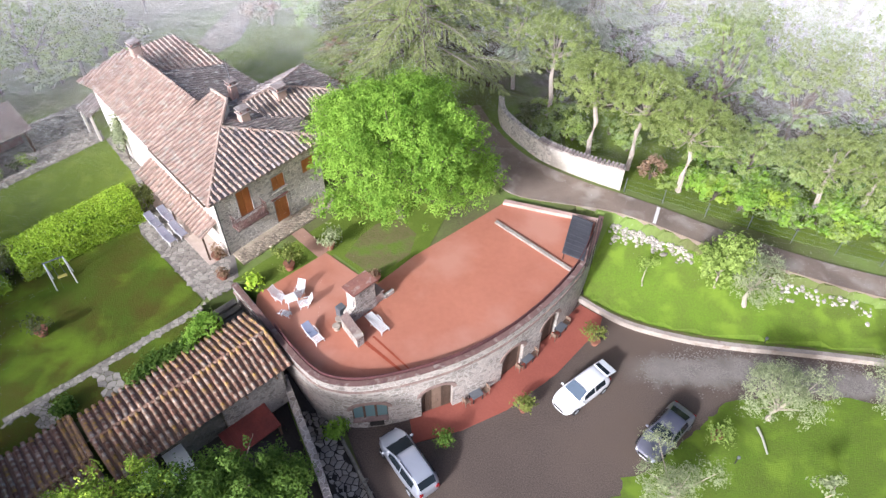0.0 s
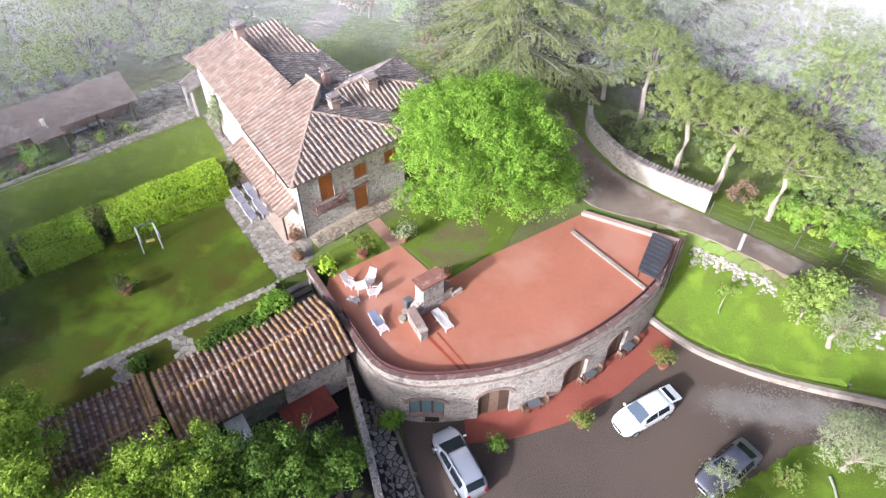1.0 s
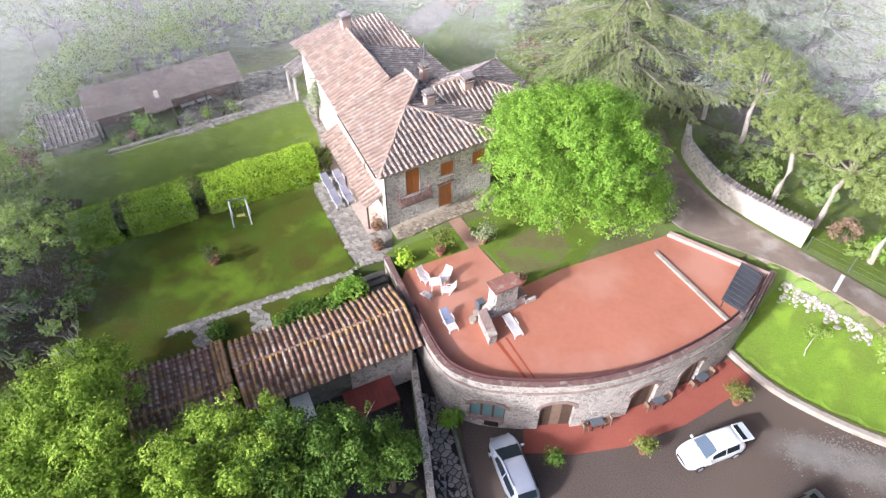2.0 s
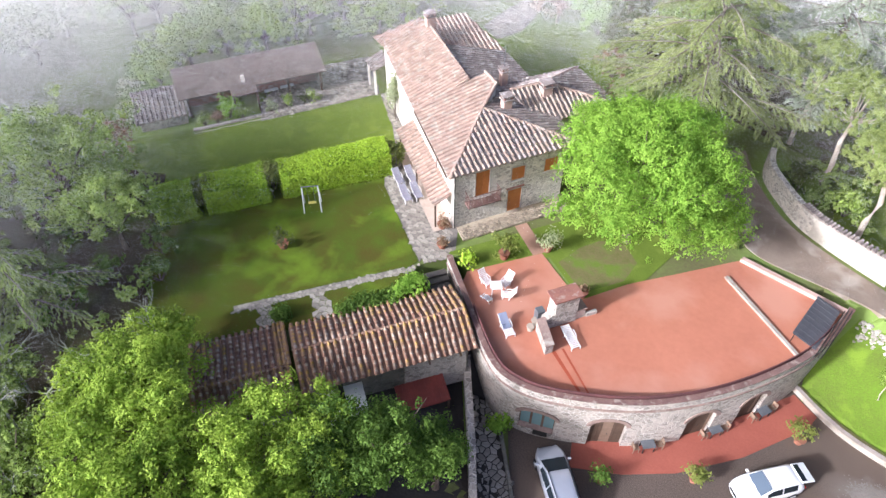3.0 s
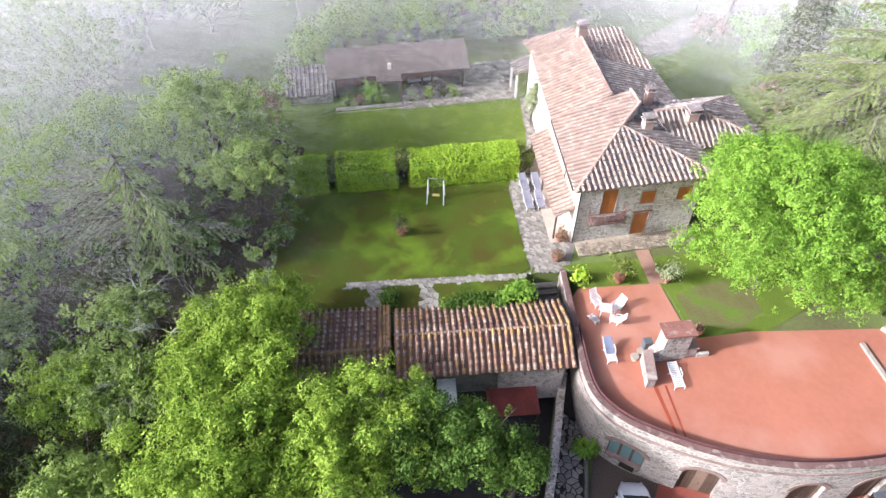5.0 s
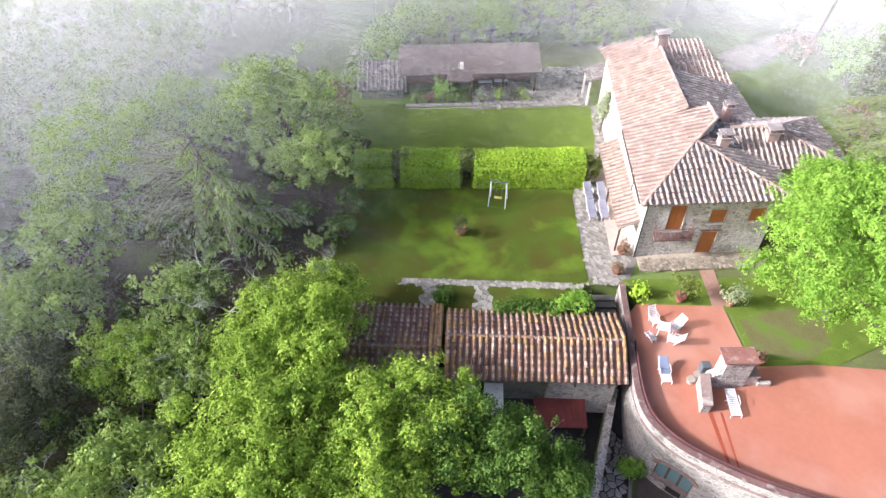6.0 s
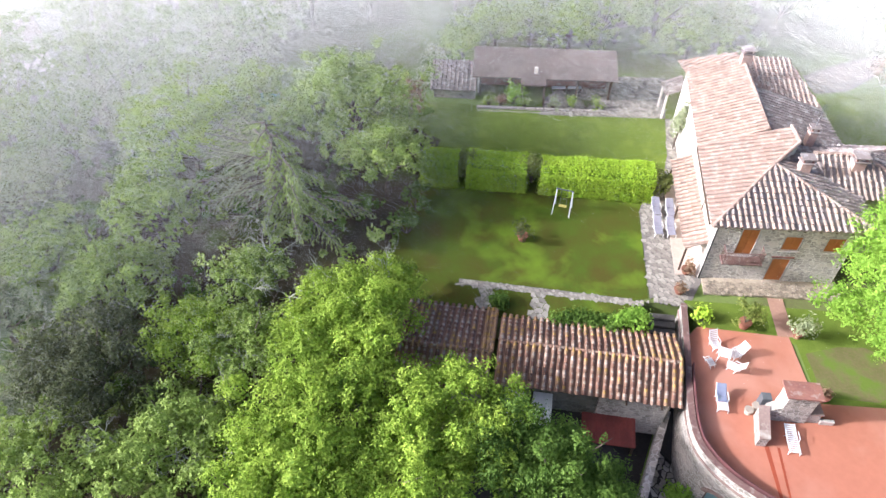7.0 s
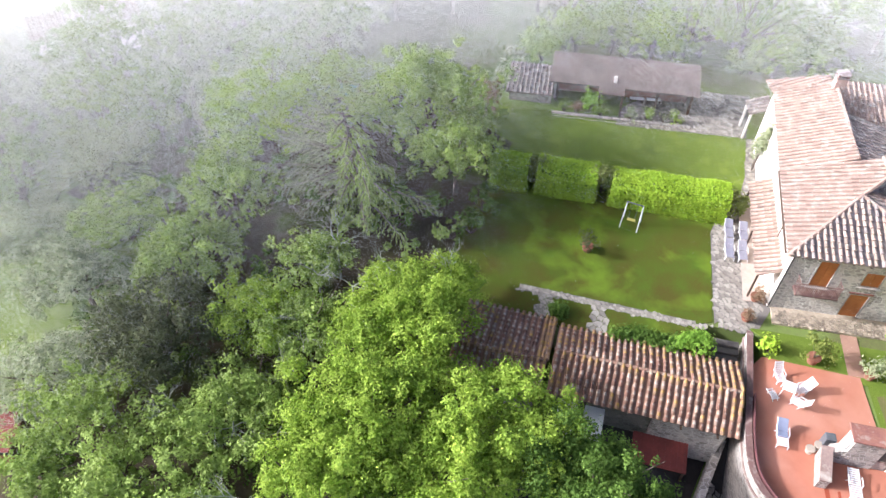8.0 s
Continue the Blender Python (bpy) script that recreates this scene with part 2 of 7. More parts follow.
TILE_MOSSY = material("lichened_roof_tile", (0.39, 0.235, 0.165), (0.2, 0.115, 0.08), grain=9, patch=1.2, rough=0.95, bump=0.4,
                      third=(0.47, 0.39, 0.3), third_scale=3.4, third_at=0.57, per_piece=0.32, spec=0.2)
TILE_CREAM = material("bleached_roof_tile", (0.43, 0.315, 0.24), (0.26, 0.17, 0.125), grain=10, patch=1.4, rough=0.95, bump=0.4,
                      third=(0.48, 0.41, 0.33), third_scale=3.4, third_at=0.57, per_piece=0.25, spec=0.2)
TILE_OCHRE = material("orange_lichened_tile", (0.42, 0.27, 0.16), (0.25, 0.155, 0.095), grain=9, patch=1.2, rough=0.95, bump=0.4,
                      third=(0.47, 0.29, 0.075), third_scale=2.6, third_at=0.53, per_piece=0.25, spec=0.2)
TILE_BROWN = material("brown_roof_tile", (0.31, 0.17, 0.115), (0.17, 0.095, 0.07), grain=8, patch=1.0, rough=0.95, bump=0.4, third=(0.4, 0.33, 0.27), third_scale=2.5, third_at=0.58, per_piece=0.3, spec=0.2)
BARN_ROOF = material("dark_felt_roof", (0.2, 0.152, 0.132), (0.13, 0.098, 0.086), grain=7, patch=0.7, rough=0.92, bump=0.3, third=(0.25, 0.21, 0.18), third_scale=0.8, third_at=0.58)
WOOD = material("orange_stained_wood", (0.5, 0.19, 0.05), (0.36, 0.12, 0.03), grain=9, patch=1.5, rough=0.6, bump=0.2)
OLDWOOD = material("dark_old_wood", (0.12, 0.075, 0.05), (0.07, 0.045, 0.03), grain=9, patch=1.5, rough=0.8, bump=0.3)
BARK = material("bark", (0.2, 0.155, 0.12), (0.09, 0.07, 0.055), grain=9, patch=1.2, rough=0.95, bump=0.7)
GREYBARK = material("grey_cedar_bark", (0.27, 0.24, 0.19), (0.14, 0.12, 0.1), grain=9, patch=1.0, rough=0.95, bump=0.6)
LICHENBARK = material("lichened_grey_bark", (0.5, 0.5, 0.42), (0.3, 0.3, 0.24), grain=9, patch=1.0, rough=0.95, bump=0.6)
PALEBARK = material("pale_bark", (0.52, 0.45, 0.38), (0.32, 0.27, 0.22), grain=8, patch=1.0, rough=0.95, bump=0.6)
WHITEPLASTIC = material("white_plastic", (0.82, 0.82, 0.82), (0.72, 0.72, 0.72), grain=4, patch=1, rough=0.4, bump=0)
PALESTONE = material("pale_limestone", (0.62, 0.58, 0.53), (0.42, 0.39, 0.35), grain=6, patch=1, rough=0.9, bump=0.5, per_piece=0.25)
FLAGSTONE = material("grey_flagstone", (0.45, 0.41, 0.35), (0.28, 0.25, 0.21), grain=6, patch=0.9, rough=0.88, bump=0.4,
                     third=(0.15, 0.135, 0.115), third_scale=1.6, third_at=0.54, per_piece=0.3, spec=0.2)
BORDER = material("brownish_rubble", (0.44, 0.37, 0.28), (0.25, 0.2, 0.15), grain=6, patch=1, rough=0.92, bump=0.5, per_piece=0.35)
BEIGE = material("beige_screed", (0.58, 0.48, 0.4), (0.42, 0.34, 0.28), grain=5, patch=0.8, rough=0.92, bump=0.3)
PATHBRICK = material("faded_brick_path", (0.42, 0.25, 0.18), (0.31, 0.18, 0.13), grain=8, patch=1, rough=0.9, bump=0.4)
BARE = material("bare_brown_soil", (0.2, 0.15, 0.09), (0.13, 0.14, 0.04), grain=7, patch=0.7, rough=0.95, bump=0.6, third=(0.13, 0.19, 0.03), third_scale=0.7, third_at=0.5, spec=0.1)
TERRACOTTA = material("terracotta", (0.34, 0.145, 0.09), (0.23, 0.095, 0.06), grain=6, patch=2, rough=0.88, bump=0.2)
GREYMETAL = material("grey_metal", (0.2, 0.21, 0.23), (0.13, 0.14, 0.15), grain=6, patch=1, rough=0.5, bump=0.05, metal=0.4)
IRON = material("dark_iron", (0.06, 0.055, 0.05), (0.03, 0.03, 0.03), grain=6, patch=1, rough=0.6, bump=0.1, metal=0.5)
LEAF_LIME = leaf_material("fresh_green_leaves", (0.18, 0.335, 0.035), (0.37, 0.56, 0.08))
LEAF_OAK = leaf_material("oak_leaves", (0.19, 0.31, 0.03), (0.47, 0.6, 0.085))
LEAF_DARK = leaf_material("dark_evergreen_leaves", (0.075, 0.09, 0.035), (0.16, 0.18, 0.08))
LEAF_MID = leaf_material("mid_green_leaves", (0.2, 0.29, 0.055), (0.43, 0.54, 0.14))
# Deep green; on trees by the outbuilding the darkness also stands for shade.
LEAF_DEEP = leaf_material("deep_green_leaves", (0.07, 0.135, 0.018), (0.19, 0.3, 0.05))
LEAF_OLIVE = leaf_material("olive_leaves", (0.28, 0.32, 0.17), (0.48, 0.52, 0.31))
LEAF_PINE = leaf_material("pine_needles", (0.19, 0.24, 0.065), (0.39, 0.46, 0.15))
LEAF_CEDAR = leaf_material("cedar_needles", (0.21, 0.26, 0.09), (0.44, 0.5, 0.19))
LEAF_WEEP = leaf_material("lime_cedar_needles", (0.2, 0.29, 0.07), (0.44, 0.54, 0.16))
LEAF_SILVER = leaf_material("grey_green_needles", (0.25, 0.28, 0.16), (0.44, 0.47, 0.3))
LEAF_BLUE = leaf_material("blue_cedar_needles", (0.26, 0.31, 0.21), (0.47, 0.53, 0.39))
LEAF_HEDGE = leaf_material("clipped_hedge_leaves", (0.3, 0.47, 0.03), (0.55, 0.72, 0.07), through_light=0.25)
LEAF_RUST = leaf_material("russet_leaves", (0.22, 0.14, 0.08), (0.42, 0.29, 0.19))
LEAF_GAP = leaf_material("dull_brownish_leaves", (0.17, 0.19, 0.05), (0.32, 0.38, 0.1))
# Greyer than the near leaves: a trace of distance haze is in the colour.
LEAF_PALE = leaf_material("hazed_woodland_leaves", (0.2, 0.29, 0.08), (0.39, 0.49, 0.17))
LEAF_PALE2 = leaf_material("yellowish_hazed_leaves", (0.22, 0.3, 0.07), (0.4, 0.49, 0.15))

# ---- building helpers ----


def part(name, bm, mat, parent=None, label=""):
    me = bpy.data.meshes.new(name)
    if isinstance(bm, tuple):
        me.from_pydata(bm[0], [], bm[1])
    else:
        bmesh.ops.recalc_face_normals(bm, faces=bm.faces)
        bm.to_mesh(me)
        bm.free()
    me.materials.append(mat)
    ob = new(name, me)
    if parent:
        ob.parent = parent
    return tagged(ob, label)


def thing(name, m, label, category, group="", kind=""):
    ob = new(name)
    ob.matrix_world = m
    return tagged(ob, label, category, group, kind)


def box(bm, lo, hi, bevel=0.0, m=None):
    c = [(a + b) / 2 for a, b in zip(lo, hi)]
    s = [abs(b - a) for a, b in zip(lo, hi)]
    out = bmesh.ops.create_cube(bm, size=1, matrix=(m or Matrix()) @ Matrix.Translation(c) @ Matrix.Diagonal((*s, 1)))
    if bevel:
        edges = {e for v in out["verts"] for e in v.link_edges}
        bmesh.ops.bevel(bm, geom=list(edges), offset=bevel, segments=1, affect="EDGES")
    return bm


def boxed(lo, hi, bevel=0.0):
    return box(bmesh.new(), lo, hi, bevel)


def prism(poly, z0, z1, bm=None):
    """A solid over a polygon in plan; z0 and z1 may be numbers or functions of x, y."""
    bm = bm or bmesh.new()
    f0 = z0 if callable(z0) else (lambda x, y: z0)
    f1 = z1 if callable(z1) else (lambda x, y: z1)
    low = [bm.verts.new((x, y, f0(x, y))) for x, y in poly]
    top = [bm.verts.new((x, y, f1(x, y))) for x, y in poly]
    n = len(poly)
    for i in range(n):
        bm.faces.new((low[i], low[(i + 1) % n], top[(i + 1) % n], top[i]))
    bm.faces.new(low[::-1])
    bm.faces.new(top)
    return bm


def offset_line(pts, d):
    """The open line moved d to its left."""
    out = []
    for i, p in enumerate(pts):
        a, b = pts[max(i - 1, 0)], pts[min(i + 1, len(pts) - 1)]
        t = Vector((b[0] - a[0], b[1] - a[1])).normalized()
        out.append((p[0] - t.y * d, p[1] + t.x * d))
    return out


def smooth_line(pts, per=4):
    """A Catmull-Rom line through the points."""
    out = []
    for i in range(len(pts) - 1):
        p = [Vector((*pts[max(0, min(len(pts) - 1, j))], 0)[:3]) for j in (i - 1, i, i + 1, i + 2)]
        for k in range(per):
            t = k / per
            q = 0.5 * (2 * p[1] + (p[2] - p[0]) * t + (2 * p[0] - 5 * p[1] + 4 * p[2] - p[3]) * t * t + (3 * p[1] - p[0] - 3 * p[2] + p[3]) * t ** 3)
            out.append((q.x, q.y))
    return out + [tuple(pts[-1][:2])]


def band(left, right, z0, z1, bm=None):
    """A wall or strip between two lines of as many points; z0, z1 as in prism."""
    bm = bm or bmesh.new()
    f0 = z0 if callable(z0) else (lambda x, y: z0)
    f1 = z1 if callable(z1) else (lambda x, y: z1)
    rings = []
    for (x0, y0), (x1, y1) in zip(left, right):
        rings.append([bm.verts.new(v) for v in ((x0, y0, f0(x0, y0)), (x1, y1, f0(x1, y1)), (x1, y1, f1(x1, y1)), (x0, y0, f1(x0, y0)))])
    for a, b in zip(rings, rings[1:]):
        for k in range(4):
            bm.faces.new((a[k], a[(k + 1) % 4], b[(k + 1) % 4], b[k]))
    bm.faces.new(rings[0][::-1])
    bm.faces.new(rings[-1])
    return bm


def tube(bm, pts, radii, sides=6):
    rings = []
    for i, p in enumerate(pts):
        a, b = Vector(pts[max(i - 1, 0)]), Vector(pts[min(i + 1, len(pts) - 1)])
        q = (b - a).to_track_quat("Z", "Y")
        rings.append([bm.verts.new(Vector(p) + q @ Vector((math.cos(k * math.tau / sides), math.sin(k * math.tau / sides), 0)) * radii[i]) for k in range(sides)])
    for a, b in zip(rings, rings[1:]):
        for k in range(sides):
            bm.faces.new((a[k], a[(k + 1) % sides], b[(k + 1) % sides], b[k]))
    bm.faces.new(rings[0][::-1])
    bm.faces.new(rings[-1])
    return bm


HOUSE = pose(-14.05, 29.87, 0, 0, 0, 45)
HC = math.sqrt(0.5)


def to_world(a, b):
    return (-14.05 + HC * (a - b), 29.87 + HC * (a + b))


# ---- ground ----
UP = 4.2                      # the garden and the terrace
OUTER = smooth_line([(-13.2, 27.0), (-11.0, 24.5), (-8.9, 22.0), (-7.4, 20.5), (-6.2, 19.9), (-4.6, 19.75), (-2.7, 20.1), (-0.6, 20.75),
                     (1.6, 21.75), (3.8, 23.2), (5.8, 24.95), (7.6, 26.9), (9.1, 28.9), (10.3, 31.3), (11.1, 33.4)], 3)
KERB = smooth_line([(9.5, 29.6), (12.2, 27.5), (15.7, 26.2), (19.3, 25.5), (22.9, 25.1), (28.7, 24.3), (40, 22.5), (60, 19)], 4)
ROAD_S = smooth_line([(-1.0, 46), (1.6, 41), (3.4, 38.2), (5.0, 36.2), (8.0, 35.3), (11.9, 34.6), (15.2, 33.4), (19.5, 31.6), (29, 28.9), (42, 25.5), (62, 21)], 4)
ROAD_N = smooth_line([(3.0, 47.5), (4.3, 44), (6.1, 41), (8.0, 39.2), (10.6, 37.6), (13.2, 36.5), (16.5, 35.2), (21, 33.4), (29.7, 30.9), (43, 28), (63, 23.8)], 4)


def inside(poly, x, y):
    """Which of the points lie in the polygon (numpy)."""
    c = np.zeros(x.shape, bool)
    for (x0, y0), (x1, y1) in zip(poly, poly[1:] + poly[:1]):
        if y0 != y1:
            c ^= ((y0 > y) != (y1 > y)) & (x < (x1 - x0) * (y - y0) / (y1 - y0) + x0)
    return c


def line_y(line, x):
    return np.interp(x, [p[0] for p in line], [p[1] for p in line])


def step(v, lo, hi):
    t = np.clip((v - lo) / (hi - lo), 0, 1)
    return t * t * (3 - 2 * t)


def road_height(x):
    return UP + 0.02 - 2.72 * step(x, 8, 34)


UPPER = ([to_world(-120, -5), to_world(-13, -6.3), to_world(-3.6, -6.5), to_world(-3.6, -2.5), to_world(-0.9, -2.5)]
         + offset_line(OUTER, 1.0)[2:] + [(11.2, 34.6), (15.2, 33.4), (62, 300), (-300, 300)])


def ground_height(x, y):
    x, y = np.asarray(x, float), np.asarray(y, float)
    a = ((x + 14.05) + (y - 29.87)) * HC
    b = (-(x + 14.05) + (y - 29.87)) * HC
    low = 1.2 * step(-a, 3.6, 6.0) * step(-x, -5, 6) + 0.5 * step(-a, 2.2, 3.2) * step(b, -16, -9)
    z = np.where(inside(UPPER, x, y), UP, low)
    west = step(-a, 13, 18)
    slope = low + (UP - low) * step(b, -13, -2.0)
    z = z * (1 - west) + slope * west
    z = z - 3.0 * step(-a, 26, 70) * step(-b, -30, 10) - 2 * step(-x, 55, 120)
    yk, ys = line_y(KERB, x), line_y(ROAD_S, x)
    east = x > 9.3
    rise = road_height(x) - 0.25
    bank = 0.3 + (rise - 0.3) * np.clip((y - yk - 0.8) / np.maximum(ys - yk - 0.6, 0.5), 0, 1) ** 1.3
    z = np.where(east & (y > yk + 0.7), bank, z)
    z = np.where(east & (y > ys - 0.3), road_height(x) - 0.05, z)
    z = np.where(east & (y <= yk + 0.7), 0.0, z)
    z = z + np.where(y > 48, -2.5 * step(y, 60, 140), 0)
    return z


def gz(x, y):
    return float(ground_height(x, y))


def axis(lo, hi, s, far):
    v = list(np.arange(lo, hi, s))
    d, p = s, lo
    out = []
    while p > -far:
        d *= 1.25
        p -= d
        out.append(p)
    v = out[::-1] + v
    d, p = s, v[-1]
    while p < far:
        d *= 1.25
        p += d
        v.append(p)
    return np.array(v)


def ground_sheet():
    xs, ys = axis(-66, 48, 0.5, 1800), axis(-12, 76, 0.5, 1800)
    gx, gy = np.meshgrid(xs, ys)
    zz = ground_height(gx, gy)
    far = np.hypot(gx + 10, gy - 25)
    wob = np.array([noise.noise(Vector((x * 0.3, y * 0.3, 0))) for x, y in zip(gx.ravel()[::1], gy.ravel()[::1])]).reshape(gx.shape)
    zz = zz + wob * 0.05 * ((zz > 4.3) | (zz < -0.01) | (far > 40))
    v = np.stack([gx.ravel(), gy.ravel(), zz.ravel() - 0.03], 1)
    nx, ny = len(xs), len(ys)
    i = (np.arange(ny - 1)[:, None] * nx + np.arange(nx - 1)[None]).ravel()
    f = np.stack([i, i + 1, i + nx + 1, i + nx], 1)
    ob = part("ground", (v.tolist(), f.tolist()), SOIL)
    return tagged(ob, "rough green ground with soil and low weeds", "ground", kind="structure")


ground_sheet()


def sheet(name, poly, mat, label, category, lift=0.02, cell=0.5, world_poly=True, kind="structure"):
    """A thin covering that follows the ground inside a polygon: a grid cut to the outline."""
    bm = bmesh.new()
    vs = [bm.verts.new((x, y, 0)) for x, y in poly]
    bm.faces.new(vs)
    xs, ys = [p[0] for p in poly], [p[1] for p in poly]
    for ax, lo, hi in ((0, min(xs), max(xs)), (1, min(ys), max(ys))):
        c = lo + cell
        while c < hi:
            co = (c, 0, 0) if ax == 0 else (0, c, 0)
            no = (1, 0, 0) if ax == 0 else (0, 1, 0)
            bmesh.ops.bisect_plane(bm, geom=bm.verts[:] + bm.edges[:] + bm.faces[:], plane_co=co, plane_no=no)
            c += cell
    for v in bm.verts:
        v.co.z = gz(v.co.x, v.co.y) + lift
    for f in bm.faces:
        f.normal_update()
    if sum(f.normal.z for f in bm.faces) < 0:
        bmesh.ops.reverse_faces(bm, faces=bm.faces)
    me = bpy.data.meshes.new(name)
    bm.to_mesh(me)
    bm.free()
    me.materials.append(mat)
    return tagged(new(name, me), label, category, kind=kind)

# ---- road, court, lawns ----
sheet("courtyard", offset_line(OUTER, 0.5)[12:] + [(10.6, 30.2)] + KERB + [(60, 12), (40, 15), (27, 19.5), (20, 20.8), (16.5, 19.7), (15.2, 17.5), (13, 14.2), (11, 10), (8, 4), (-2, 2), (-5, 8), (-4.2, 16)],
      GRAVEL, "dark gravel courtyard with worn wheel tracks", "courtyard", lift=0.0, cell=1.0)
road = part("road", band(ROAD_N, ROAD_S, lambda x, y: float(road_height(x)) - 0.4, lambda x, y: float(road_height(x)) + 0.03), ASPHALT)
tagged(road, "narrow worn asphalt lane curving past the wall", "road", kind="structure")

# ---- terrace ----
NEDGE = [(4.4, 35.25), (0.8, 32.2), (-1.9, 29.95), (-4.3, 27.35), (-5.6, 28.4), (-7.75, 30.2), (-11.6, 26.6)]
INNER = offset_line(OUTER, 0.4)
terrace_floor = part("terrace_floor", prism(INNER[2:] + NEDGE, UP - 0.5, UP + 0.03), TERRACE)
tagged(terrace_floor, "flat roof terrace coated in faded brick red", "terrace", kind="structure")


def arc_wall(line, thick, z1, openings):
    """A wall along a line with arched openings: (centre distance, width, foot, spring height, rise)."""
    pts = [Vector((*p, 0)) for p in line]
    dist = [0.0]
    for p, q in zip(pts, pts[1:]):
        dist.append(dist[-1] + (q - p).length)

    def at(s):
        x = np.interp(s, dist, [p.x for p in pts])
        y = np.interp(s, dist, [p.y for p in pts])
        e = 0.3
        d = Vector((np.interp(s + e, dist, [p.x for p in pts]) - np.interp(s - e, dist, [p.x for p in pts]),
                    np.interp(s + e, dist, [p.y for p in pts]) - np.interp(s - e, dist, [p.y for p in pts]), 0)).normalized()
        return Vector((x, y, 0)), Vector((-d.y, d.x, 0)), d

    bm = bmesh.new()
    cuts = [0.0]
    for c, w, foot, spring, rise in openings:
        cuts += [c - w / 2, c + w / 2]
    cuts.append(dist[-1])

    def run(s0, s1, z_of, zt):
        n = max(2, int((s1 - s0) / 0.15) + 1)
        rings = []
        for s in np.linspace(s0, s1, n):
            p, nrm, _ = at(s)
            q = p + nrm * thick
            z0, z2 = z_of(s), zt(s)
            rings.append([bm.verts.new(v) for v in ((p.x, p.y, z0), (q.x, q.y, z0), (q.x, q.y, z2), (p.x, p.y, z2))])
        for r0, r1 in zip(rings, rings[1:]):
            for k in range(4):
                bm.faces.new((r0[k], r0[(k + 1) % 4], r1[(k + 1) % 4], r1[k]))
        bm.faces.new(rings[0][::-1])
        bm.faces.new(rings[-1])

    for k in range(0, len(cuts), 2):
        run(cuts[k], cuts[k + 1], lambda s: -0.2, lambda s: z1)
    for c, w, foot, spring, rise in openings:
        run(c - w / 2, c + w / 2, lambda s: spring + rise * math.sqrt(max(0, 1 - ((s - c) / (w / 2)) ** 2)), lambda s: z1)
        if foot > 0:
            run(c - w / 2, c + w / 2, lambda s: -0.2, lambda s: foot)
    bmesh.ops.remove_doubles(bm, verts=bm.verts, dist=0.002)
    return bm, at, dist


def nearest(line, p):
    best, d0, s = 0, 1e9, 0
    for a, b in zip(line, line[1:]):
        a2, b2 = Vector(a), Vector(b)
        ln = (b2 - a2).length
        t = max(0, min(1, (Vector(p) - a2).dot(b2 - a2) / ln ** 2))
        d = (a2 + (b2 - a2) * t - Vector(p)).length
        if d < d0:
            d0, best = d, s + t * ln
        s += ln
    return best


S_WIN, S_DOOR, S_ARCH, S_ARCH2 = [nearest(OUTER, p) for p in ((-4.2, 20.0), (-0.3, 20.9), (4.4, 23.7), (6.95, 26.2))]
OPENINGS = [(S_WIN, 2.1, 0.85, 2.15, 0.4), (S_DOOR, 2.0, 0, 2.2, 0.6), (S_ARCH, 1.8, 0, 2.1, 0.65), (S_ARCH2, 1.8, 0, 2.1, 0.65)]
bm, wall_at, wall_dist = arc_wall(OUTER, 0.45, UP + 0.02, OPENINGS)
terrace_wall = part("wall_terrace", bm, WALLSTONE)
tagged(terrace_wall, "curved rubble stone retaining wall with arched openings", "wall", kind="structure")
parapet = part("parapet", band(OUTER, offset_line(OUTER, 0.32), UP + 0.02, UP + 0.4), WALLSTONE, terrace_wall)
part("coping", band(offset_line(OUTER, -0.04), offset_line(OUTER, 0.3), UP + 0.4, UP + 0.45), RIMBRICK, terrace_wall, "weathered brick coping")
part("string_course", band(offset_line(OUTER, -0.07), offset_line(OUTER, 0.1), UP - 0.32, UP - 0.2), COPING, terrace_wall, "thin projecting brick band")

# ---- roofs ----


def tile_field(origin, along, up, poly, pitch=0.37, course=0.42, lift=0.0):
    """Where cover tiles lie on a roof plane: for each, its middle, and how long it is. poly is in (along, up) metres."""
    out = []
    xs = [p[0] for p in poly]
    x = min(xs) + pitch * 0.5
    while x < max(xs):
        hits = []
        for (x0, y0), (x1, y1) in zip(poly, poly[1:] + poly[:1]):
            if (x0 > x) != (x1 > x):
                hits.append(y0 + (y1 - y0) * (x - x0) / (x1 - x0))
        hits.sort()
        for lo, hi in zip(hits[::2], hits[1::2]):
            y = lo - 0.06
            while y < hi - 0.1:
                ln = min(course, hi - y)
                out.append((x, y, ln))
                y += course
        x += pitch
    return out


ARCH = [(math.cos(math.pi * k / 4), math.sin(math.pi * k / 4)) for k in range(5)]


def tile_mesh(tiles, seed, radius=0.105):
    """The cover tiles of a plane as one mesh in plane coordinates (along, up, out)."""
    rnd = random.Random(seed)
    v, f = [], []
    for x, y, ln in tiles:
        dx, tilt = rnd.uniform(-0.02, 0.02), rnd.uniform(-0.03, 0.03)
        h0, h1 = 0.055 + rnd.uniform(-0.01, 0.015), 0.02
        base = len(v)
        for yy, r, h in ((y, radius, h0), (y + ln + 0.05, radius * 0.78, h1)):
            for c, s in ARCH:
                v.append((x + dx + c * r + tilt * (yy - y), yy, h + s * r * 1.05))
        for k in range(4):
            f.append((base + k, base + k + 1, base + k + 6, base + k + 5))
        f.append((base, base + 1, base + 2, base + 3, base + 4))
    return v, f


